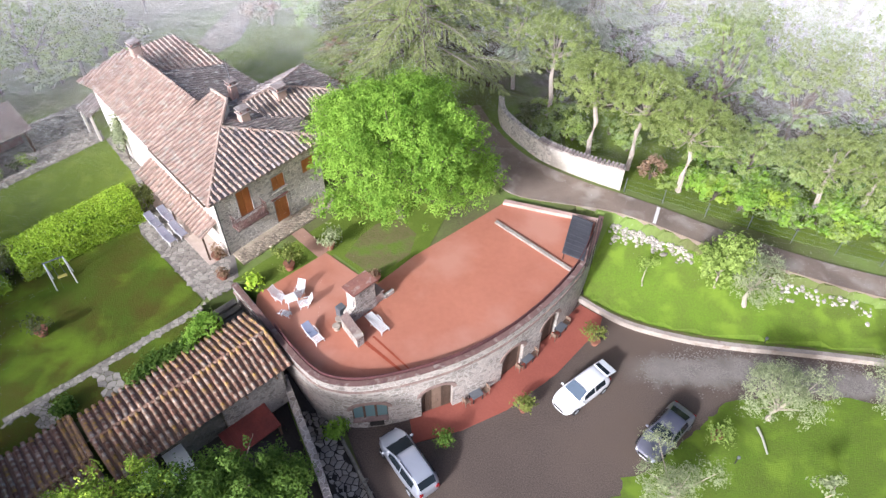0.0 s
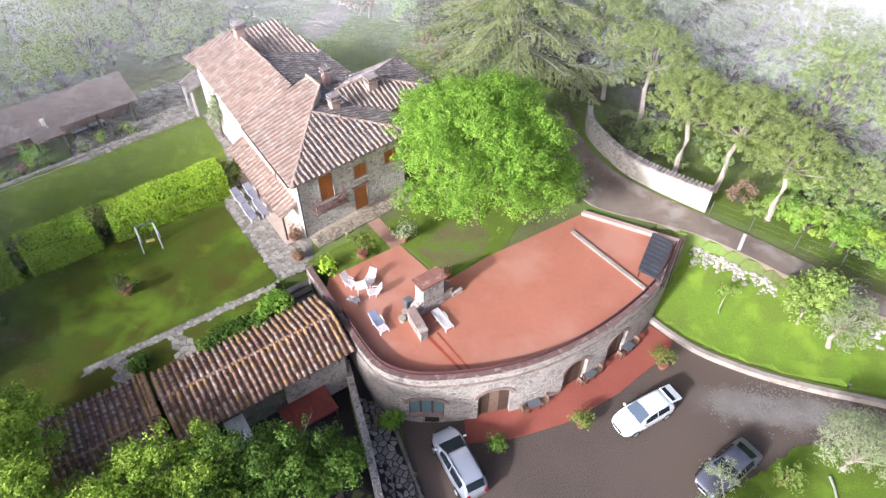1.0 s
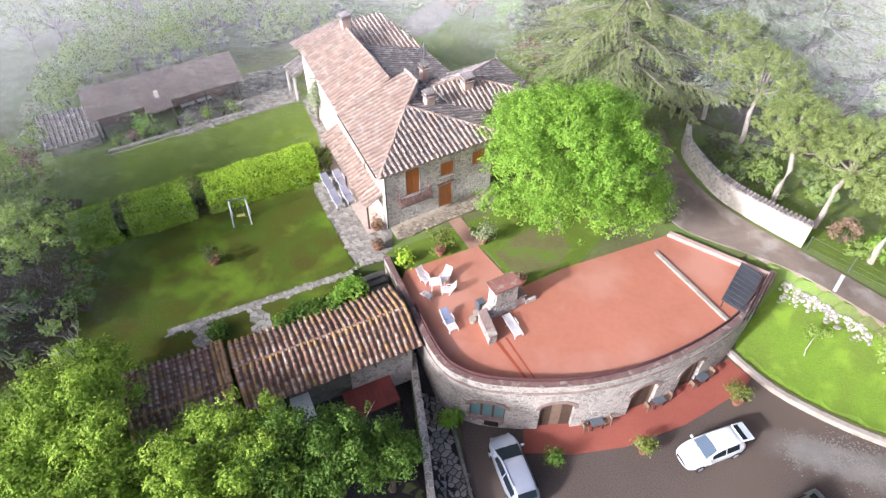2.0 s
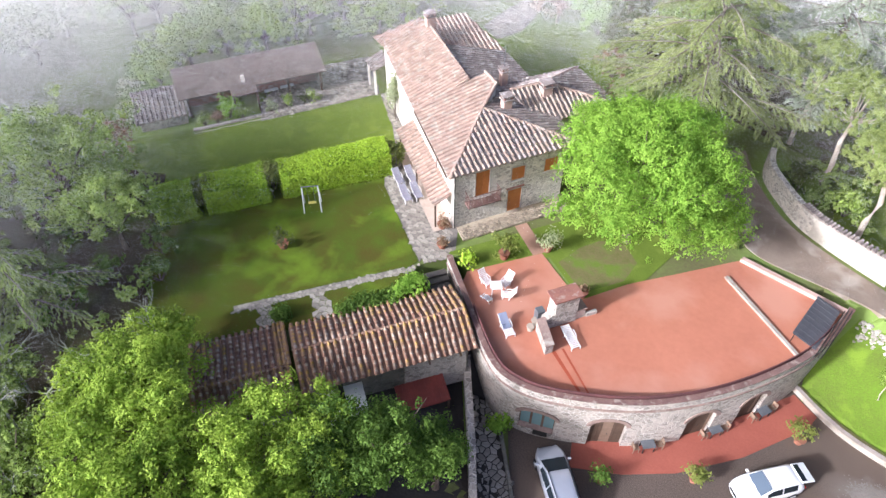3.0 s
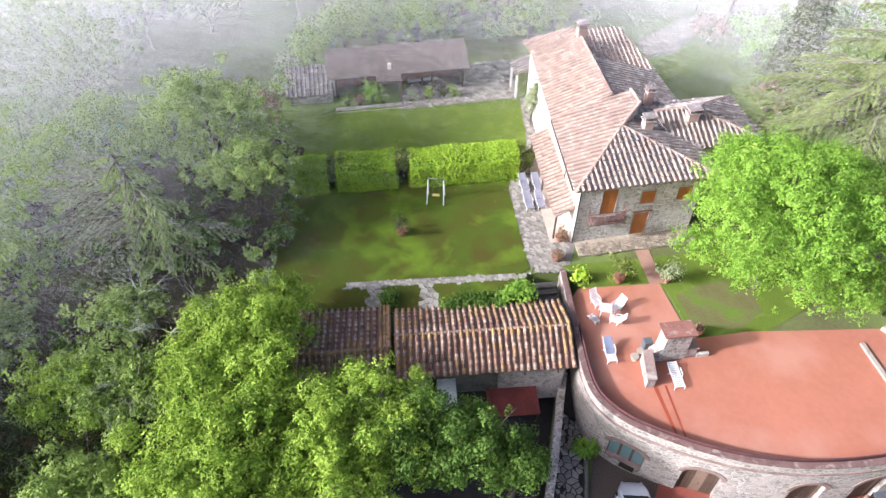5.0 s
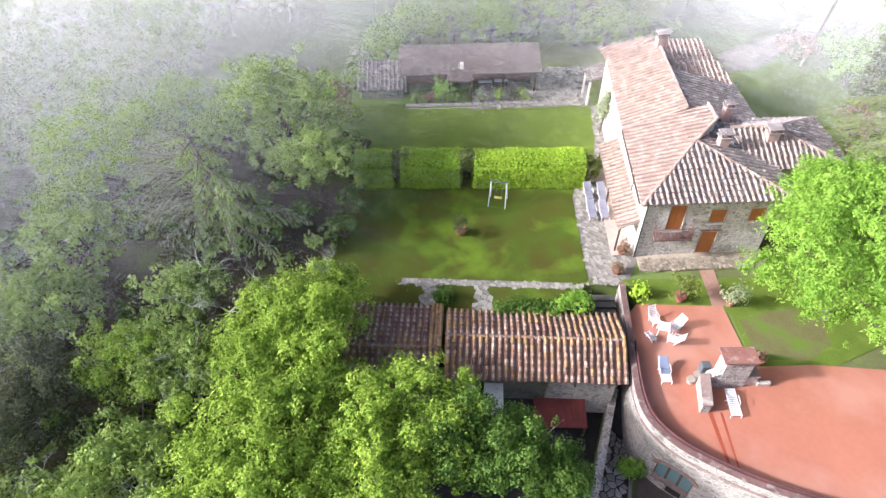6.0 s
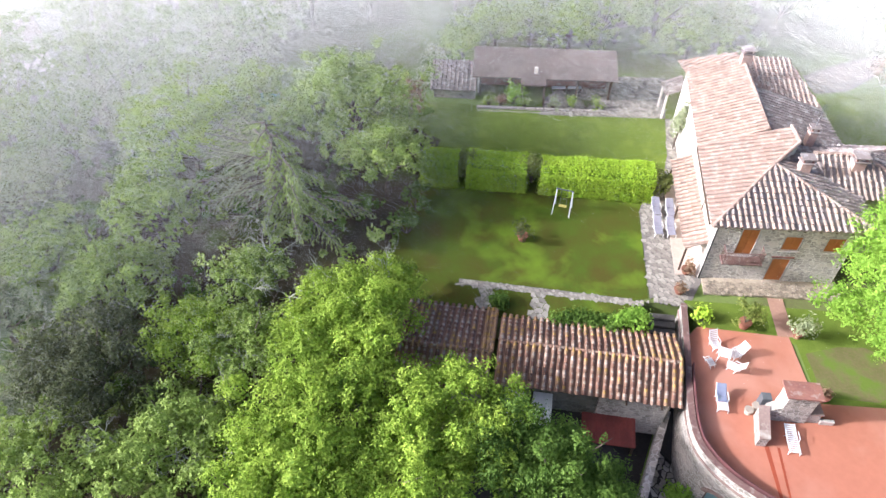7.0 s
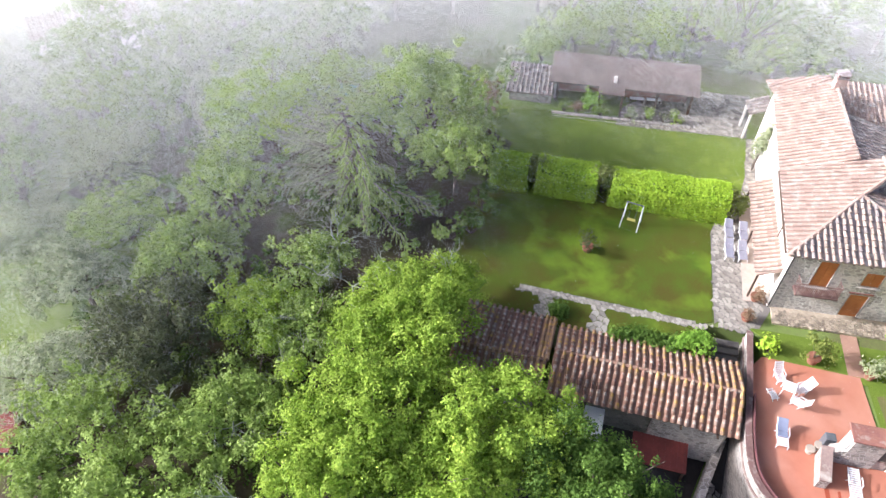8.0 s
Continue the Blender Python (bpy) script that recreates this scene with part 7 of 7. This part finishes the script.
for k, (x, y, r, h, leaf, n) in enumerate(OAKS):
    lab = {LEAF_OAK.name: "leafy oak in light spring green", LEAF_LIME.name: "leafy tree in bright yellow-green", LEAF_DEEP.name: "tree in leaf green deepened for shade", LEAF_MID.name: "broad leafy tree in mid green", LEAF_DARK.name: "dark evergreen holm oak with a dense crown", LEAF_OLIVE.name: "grey-green tree with bare twigs showing"}[leaf.name]
    crown_h, base_h = h * 0.82, h * 0.2
    if k in TALL:
        top = 36 - 0.95 * (36 - gz(x, y) - crown_h - base_h)
        x, y, r, crown_h = -1 + 0.95 * (x + 1), 0.95 * y, r * 0.95, crown_h * 0.95
        base_h = top - gz(x, y) - crown_h
    tree("broadleaf_tree", x, y, make_lobes(100 + k, r * 1.01, crown_h, base_h, 58, lobe=0.18, ragged=0.36), int(n * (1.35 if leaf in (LEAF_OAK, LEAF_DEEP) else 1.05)), 0.086 if leaf in (LEAF_OAK, LEAF_DEEP) else 0.105, leaf, BARK, lab, seed=100 + k, r=0.2, group="trees on the slope", fill=0.06)

# bare lichened twigs that stand out of the crowns
def fork(bm, p, d, ln, r, depth, rr):
    """A crooked twig that forks as it goes."""
    m = p + d * ln * 0.5 + Vector((rr.uniform(-0.1, 0.1), rr.uniform(-0.1, 0.1), rr.uniform(-0.05, 0.1))) * ln
    e = p + d * ln + Vector((rr.uniform(-0.15, 0.15), rr.uniform(-0.15, 0.15), 0)) * ln
    tube(bm, [p, m, e], [r, r * 0.8, r * 0.55], 4)
    if depth:
        for q, at in ((m, 0.6), (e, 0.72), (e, 0.62)):
            nd = (d + Vector((rr.uniform(-0.8, 0.8), rr.uniform(-0.8, 0.8), rr.uniform(-0.4, 0.5)))).normalized()
            fork(bm, q, nd, ln * at * rr.uniform(0.8, 1.15), r * 0.5, depth - 1, rr)


for k, (x, y, z) in enumerate(((-26.6, 7.6, 4.6), (-28.4, 6.2, 4.6), (-25.0, 4.0, 5.0), (-27.4, 2.6, 5.0), (-23.6, 2.0, 5.0), (-22.2, -1.4, 5.4), (-26.4, 10.0, 4.4), (-30.0, 8.2, 4.0), (-20.8, 0.4, 5.2), (-24.8, -3.6, 5.4), (-33.2, -5.6, 5.2), (-18.6, -2.6, 5.4), (-24.0, 12.8, 4.4), (-28.8, -6.8, 5.4))):
    rr = random.Random(200 + k)
    tw = thing("bare_branches", pose(x, y, gz(x, y)), "leafless pale lichened branches above the leaves", "branches", "dead branches")
    bm = bmesh.new()
    tube(bm, [(0, 0, -0.2), (0.1, 0, z * 0.5), (0, 0.1, z * 0.8)], [0.1, 0.07, 0.05], 6)
    for _ in range(4):
        a = rr.uniform(0, math.tau)
        fork(bm, Vector((0, 0.1, z * 0.8)), Vector((math.cos(a) * 0.8, math.sin(a) * 0.8, rr.uniform(0.25, 0.7))).normalized(), rr.uniform(0.7, 1.1), 0.035, 3, rr)
    part("bare_limb", bm, LICHENBARK, tw)

# the wider wood: a few kinds, each built once and set out many times
FAR_KINDS = []
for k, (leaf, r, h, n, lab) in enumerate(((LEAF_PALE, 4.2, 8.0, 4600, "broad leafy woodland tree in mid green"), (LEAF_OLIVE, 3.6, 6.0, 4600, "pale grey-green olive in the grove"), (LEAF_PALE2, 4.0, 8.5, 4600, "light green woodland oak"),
                                       (LEAF_PINE, 4.0, 9.0, 4600, "dusky green woodland pine"), (LEAF_PALE, 3.8, 8.0, 4600, "haze-paled woodland tree with a ragged crown"))):
    FAR_KINDS.append((leaf, r, h, n, lab, k))
FIRST = {}


def far_tree(kind, x, y, s, turn):
    leaf, r, h, n, lab, k = FAR_KINDS[kind]
    m = pose(x, y, gz(x, y), 0, 0, turn) @ Matrix.Diagonal((s, s, s * (0.9 + 0.25 * ((turn * 7) % 10) / 10), 1))
    if kind not in FIRST:
        FIRST[kind] = tree("woodland_tree", x, y, make_lobes(300 + k, r, h * 0.78, h * 0.2, 40, lobe=0.22), n, 0.145, leaf, BARK, lab, seed=300 + k, r=0.2, group="woodland", fill=0.2)
    else:
        copy_thing(FIRST[kind], m)


rr = random.Random(77)


def grove(poly, gap, kinds, keep=1.0, smin=0.75, smax=1.15):
    xs, ys = [p[0] for p in poly], [p[1] for p in poly]
    y = min(ys)
    while y < max(ys):
        x = min(xs)
        while x < max(xs):
            px, py = x + rr.uniform(-0.4, 0.4) * gap, y + rr.uniform(-0.4, 0.4) * gap
            if inside(poly, np.array([px]), np.array([py]))[0] and rr.random() < keep:
                (abs(px + 70.8) < 5.5 and abs(py - 0.4) < 7.5) or math.hypot(px, py) > 79 or px > 0.8 * py + 8 or far_tree(rr.choice(kinds), px, py, rr.uniform(smin, smax), rr.uniform(0, 360))
            x += gap
        y += gap


grove([(-44, 16), (-48, -12), (-70, -22), (-86, 2), (-80, 34), (-58, 42), (-54, 22)], 4.7, (1, 1, 0, 4, 1, 2), 0.95, 0.6, 1.05)
grove([(-44, 39.5), (-37, 46), (-29.5, 52), (-27, 62), (-40, 74), (-62, 60), (-60, 42), (-50, 40)], 5.6, (0, 2, 0, 4), 0.9, 0.7, 1.0)
grove([(-10, 62), (-6, 53), (4, 52), (14, 50), (22, 45), (36, 43), (58, 34), (74, 60), (40, 90), (0, 96), (-20, 92)], 6.0, (3, 0, 4, 3, 2), 0.92, 0.8, 1.15)
grove([(20, 38.5), (25, 36.5), (26, 42), (21, 44)], 4.4, (2, 0), 1.0, 0.5, 0.7)
grove([(33, 38), (50, 31), (58, 34), (36, 43)], 5.0, (0, 3, 2), 1.0, 0.6, 0.9)
grove([(-24, 66), (-12, 70), (-20, 92), (-45, 84), (-40, 72)], 6.2, (0, 3, 4), 0.9)

sheet("field", [(-58, 44), (-70, 36), (-88, 38), (-150, 20), (-220, 120), (-60, 160), (-30, 96), (-48, 86), (-66, 62)], FIELD, "grassy field beyond the trees, paled for haze", "field", lift=0.06, cell=14)
sheet("field", [(-88, 4), (-72, -24), (-90, -90), (-260, -80), (-240, 60), (-92, 36)], FIELD, "grassy field beyond the grove, paled for haze", "field", lift=0.06, cell=14)
sheet("field", [(-20, 97), (0, 100), (42, 94), (78, 62), (160, 60), (160, 220), (-30, 200)], FIELD, "grassy field behind the wood, paled for haze", "field", lift=0.06, cell=14)

# leafy trees close behind the open shelter and behind the house
for k, (bx, by, r, h, leaf) in enumerate(((-1.6, 5.6, 1.9, 3.6, LEAF_OAK), (1.4, 7.6, 2.8, 5.0, LEAF_MID), (4.8, 7.9, 3.1, 5.6, LEAF_PALE2), (8.4, 7.8, 2.8, 5.6, LEAF_OAK), (19.2, 7.6, 3.4, 5.0, LEAF_MID), (22.4, 9.6, 2.6, 4.6, LEAF_PALE2))):
    spot = BM_ @ Vector((bx, by, 0))
    tree("broadleaf_tree", spot.x, spot.y, make_lobes(500 + k, r, h * 0.82, h * 0.16, 50, lobe=0.2, ragged=0.3), int(2100 * r), 0.125, leaf, BARK, "leafy garden tree in fresh green behind the roofs", seed=500 + k, r=0.16, group="garden trees", fill=0.08)

# undergrowth
for k, (x, y, r, h, leaf) in enumerate(((19.8, 37.0, 1.3, 1.8, LEAF_OAK), (21.8, 36.2, 1.4, 2.0, LEAF_LIME), (24.0, 36.0, 1.3, 2.2, LEAF_OAK), (15.6, 38.6, 1.0, 1.4, LEAF_RUST), (29.5, 34.6, 1.2, 1.5, LEAF_OAK), (10.2, 42.8, 1.5, 2.0, LEAF_MID), (6.9, 43.6, 1.2, 2.2, LEAF_DARK), (2.4, 37.6, 0.9, 0.8, LEAF_MID),
                                       (3.6, 36.3, 0.6, 0.6, LEAF_MID), (-18.2, 61.4, 1.7, 2.6, LEAF_RUST), (-14.4, 62.4, 1.9, 2.2, LEAF_LIME), (-12.6, 60.6, 1.9, 2.2, LEAF_LIME), (-16.2, 64.4, 2.0, 2.2, LEAF_LIME), (-13.4, 64.6, 2.2, 2.4, LEAF_LIME), (-9.4, 53.6, 1.5, 2.4, LEAF_RUST), (-30.4, 19.6, 1.2, 1.4, LEAF_DEEP), (-29.0, 17.6, 1.1, 1.3, LEAF_DEEP), (-9.0, 46.5, 1.6, 2.6, LEAF_RUST), (-40.0, 26.0, 1.8, 2.6, LEAF_RUST), (-37.5, 23.6, 1.6, 2.4, LEAF_MID), (-43.0, 30.0, 1.2, 1.6, LEAF_OLIVE), (-45.5, 33.0, 1.2, 1.6, LEAF_OLIVE))):
    bush("undergrowth_shrub", x, y, r, h, leaf, int(700 * r), "loose leafy shrub at the wood's edge", 400 + k, size=0.14, group="undergrowth")
BRUSH = [bush("undergrowth_shrub", x, y, 1.2, 1.5, leaf, 430, "loose leafy shrub in the wood's undergrowth", 440 + k, size=0.15, group="undergrowth")
         for k, (x, y, leaf) in enumerate(((18.2, 38.2, LEAF_MID), (22.6, 38.0, LEAF_LIME), (26.0, 35.6, LEAF_PALE), (-33, 4, LEAF_DEEP), (-28, 10, LEAF_MID)))]
rb = random.Random(88)


def thicket(poly, n, kinds, smin, smax):
    """Copies of the shrubs scattered inside a polygon."""
    xs, ys = [p[0] for p in poly], [p[1] for p in poly]
    made = 0
    while made < n:
        x, y = rb.uniform(min(xs), max(xs)), rb.uniform(min(ys), max(ys))
        if not inside(poly, np.array([x]), np.array([y]))[0]:
            continue
        s = rb.uniform(smin, smax)
        copy_thing(BRUSH[rb.choice(kinds)], pose(x, y, gz(x, y), 0, 0, rb.uniform(0, 360)) @ Matrix.Diagonal((s, s, s * rb.uniform(0.6, 1.1), 1)))
        made += 1


thicket([(13.6, 38.2), (18, 36.6), (24, 34.8), (34, 32.2), (44, 31), (42, 40), (24, 44), (15, 43)], 75, (0, 0, 1, 2, 2), 0.6, 1.5)
sheet("wood_floor", [(8, 48.5), (20, 47.2), (36, 46.2), (46, 34.5), (62, 34), (60, 60), (30, 84), (-4, 84), (-8, 58), (2, 51)], LITTER, "shaded woodland floor under the pines", "ground", lift=0.035, cell=2)
thicket([(4, 54), (12, 50), (22, 46), (40, 41), (44, 50), (24, 62), (6, 64)], 45, (0, 2, 3), 0.8, 1.6)
thicket([(7, 43), (12, 40), (16, 43), (8, 48)], 12, (0, 2), 0.6, 1.2)
thicket([(-14, -10), (-16, 6), (-27, 13), (-34, 24), (-42, 22), (-50, 8), (-44, -4), (-30, -12)], 60, (3, 3, 4), 0.7, 1.5)
thicket([(-44, 39), (-30, 50), (-27, 58), (-36, 62), (-52, 46)], 26, (0, 2, 4), 0.7, 1.5)
thicket([(-47, 33), (-42, 31), (-40, 36), (-46, 39)], 8, (2, 4), 0.5, 0.9)
pole = thing("utility_pole", pose(-17.0, 61.2, gz(-17, 61.2), 0, 6, 0), "leaning wooden utility pole behind the lawn", "pole")
part("shaft", tube(bmesh.new(), [(0, 0, -0.4), (0, 0, 8.5)], [0.14, 0.1], 8), BARK, pole)
part("cross_arm", boxed((-0.6, -0.05, 8.0), (0.6, 0.05, 8.12)), BARK, pole)
north_path = sheet("stone_path", smooth_line([(-23.4, 57.4), (-22.4, 62.4), (-21.0, 66.4), (-19.5, 72)], 3) + smooth_line([(-17.8, 71), (-19.3, 66), (-19.4, 61.6), (-19.6, 58.1), (-21.2, 55.6)], 3), PALEGRAVEL, "grey stone path behind the house", "path", lift=0.03, cell=2)
lay_stones(north_path, cells([(-23.2, 57.6), (-22.2, 62.4), (-20.9, 66.4), (-19.6, 70), (-18.6, 70), (-19.5, 66), (-19.6, 61.6), (-19.8, 58.2), (-21.2, 56.0)], 0.5, 61, 0.05, 0.48), FLAGSTONE, gz, 61)
drive = sheet("gravel_drive", smooth_line([(-82, 20), (-70.7, 23.4), (-67.8, 27.4), (-63, 31.9)], 4) + smooth_line([(-65, 34), (-68.2, 30.6), (-73, 28.2), (-84, 24)], 4), PALEGRAVEL, "pale gravel drive among the olive trees", "drive", lift=0.04, cell=2)
edging = thing("drive_edging", pose(0, 0, 0), "row of white stones beside the gravel drive", "stones")
re_ = random.Random(12)
DRIVE_EDGE = smooth_line([(-75, 21.8), (-71.2, 23.5), (-68, 27.5), (-63.6, 32.0)], 12)
for k, (x, y) in enumerate(DRIVE_EDGE):
    o = new("rubble_stone", ROCKS[k % 5])
    o.parent = edging
    o.matrix_local = pose(x, y, gz(x, y) + 0.1, 0, 0, re_.uniform(0, 360)) @ Matrix.Scale(re_.uniform(0.4, 0.7), 4)
POOL = [(-51.6, 17.4), (-49.9, 19.1), (-48.0, 17.7), (-50.4, 16.0)]
pool = part("pool", prism(POOL, UP - 0.3, UP + 0.06), glass_material("pool_water", (0.1, 0.42, 0.42)))
tagged(pool, "small turquoise swimming pool among olive trees", "pool")
for (x0, y0), (x1, y1) in zip(POOL, POOL[1:] + POOL[:1]):
    d = Vector((x1 - x0, y1 - y0)).normalized()
    n = Vector((-d.y, d.x)) * 0.3
    part("coping", prism([(x0, y0), (x1, y1), (x1 + n.x, y1 + n.y), (x0 + n.x, y0 + n.y)], UP - 0.2, UP + 0.09), TERRACOTTA, pool)
far_house = thing("farm_building", pose(-70.8, 0.4, gz(-70.8, 0), 0, 0, 90), "distant pale farm building with a clay roof", "house")
part("wall", boxed((-4.6, -2.6, -1), (4.6, 2.6, 3.0)), PLASTER, far_house)
roof_plane(far_house, [(-4.9, -3.0, 2.9), (4.9, -3.0, 2.9), (4.9, 0, 4.1), (-4.9, 0, 4.1)], TILE, 60, pitch=0.5)
roof_plane(far_house, [(-4.9, 3.0, 2.9), (4.9, 3.0, 2.9), (4.9, 0, 4.1), (-4.9, 0, 4.1)], TILE, 61, pitch=0.5)

# ---- hut at the edge of the grove ----
hut = thing("garden_hut", pose(-31.2, -13.2, gz(-31.2, -13.2), 0, 0, 58), "small brown garden hut with a dull red roof", "hut")
part("roof", prism([(-1.7, -1.4), (1.7, -1.4), (1.7, 1.4), (-1.7, 1.4)], lambda x, y: 2.2 + y * 0.12, lambda x, y: 2.28 + y * 0.12), DULLRED, hut)
for y in (-1.42, 1.38):
    part("fascia", boxed((-1.72, y, 2.05 + y * 0.12), (1.72, y + 0.04, 2.3 + y * 0.12), 0.005), IRON, hut)
for x in (-1.45, 1.4):
    part("side_wall", boxed((x, -1.15, -0.2), (x + 0.06, 1.15, 2.15)), OLDWOOD, hut)
part("back_wall", boxed((-1.4, 1.1, -0.2), (1.4, 1.16, 2.25)), OLDWOOD, hut)
part("front_wall", boxed((-1.4, -1.16, -0.2), (0.2, -1.1, 2.02)), OAK_WOOD, hut)
part("door", boxed((0.24, -1.15, 0.0), (1.36, -1.11, 1.95), 0.005), TERRACOTTA, hut, "reddish plank door")

# ---- morning mist ----
MIST = leaf_material("fine_white_mist", (0.96, 0.95, 0.925), (0.98, 0.97, 0.95), through_light=0.08, gloss=0.0)


def mist_veil(count, seed, heading, shifts, wide=0.0013, long=14.0):
    """Drifting mist as countless hair-thin threads, far finer than can be seen singly, turned flat to the sun to look
    brighter: fitted to the camera's view, none over the terrace, thicker with distance from the camera and to the west,
    its top lowered to what the camera sees, in slow billows. The threads run along and across one heading; each shift
    sets out the veil once more, a little aside."""
    rr = np.random.default_rng(seed)
    ang = rr.uniform(math.radians(45), math.radians(205), count)
    r = np.sqrt(rr.uniform(29.0 ** 2, 98.0 ** 2, count))
    x, y = r * np.cos(ang), r * np.sin(ang)
    z = rr.uniform(0, 1, count) ** 0.9 * (17.0 - 10.0 * step(r, 42, 95)) + 1.0
    billow = (np.sin(x * 0.13 + 0.7 * np.sin(y * 0.09)) + np.sin(y * 0.11 + z * 0.12 + 1.9) + np.sin((x - y) * 0.07 + 0.8)) / 6 + 0.5
    west = step(ang, math.radians(132), math.radians(172))
    thick = step(r + 22 * west, 34, 80) * (0.6 + 0.4 * west) * (0.6 + 0.5 * billow)
    keep = (rr.random(count) < thick) & (z > ground_height(x, y) + 0.5)
    frame_m = np.array(pose(0, 0, 0, 0, 0, heading).to_3x3())
    c = np.stack([x[keep], y[keep], z[keep]], 1) @ frame_m
    light = np.array(to_sun) @ frame_m
    n = len(c)
    turn = np.radians(rr.choice((0.0, 90.0, 180.0, 270.0), n) + rr.normal(0, 3, n))
    d = np.stack([np.cos(turn), np.sin(turn), rr.normal(0, 0.025, n)], 1)
    w = np.cross(d, light[None] + rr.normal(0, 0.2, (n, 3)))
    w *= (wide / 2 * np.clip(r[keep] / 65, 0.5, 1.3) / np.linalg.norm(w, axis=1))[:, None]
    h = d * long / 2 * rr.uniform(0.6, 1.2, n)[:, None]
    v = np.stack([c - h - w, c - h + w, c + h], 1).reshape(-1, 3)
    me = bpy.data.meshes.new("mist")
    me.vertices.add(3 * n)
    me.vertices.foreach_set("co", v.ravel().astype(np.float32))
    me.loops.add(3 * n)
    me.loops.foreach_set("vertex_index", np.arange(3 * n, dtype=np.int32))
    me.polygons.add(n)
    me.polygons.foreach_set("loop_start", np.arange(0, 3 * n, 3, dtype=np.int32))
    me.update(calc_edges=True)
    me.materials.append(MIST)
    for sx, sy, sz in shifts:
        ob = new("mist", me)
        ob.matrix_world = pose(sx, sy, sz, 0, 0, heading)
        tagged(ob, "thin white morning mist drifting over the far woods", "mist", kind="stuff")


for k in range(3):
    mist_veil(310000, 5 + k, 30 * k, [(1.9 * math.cos(2.4 * j + k), 1.9 * math.sin(2.4 * j + k), 0.35 * j) for j in range(3)])
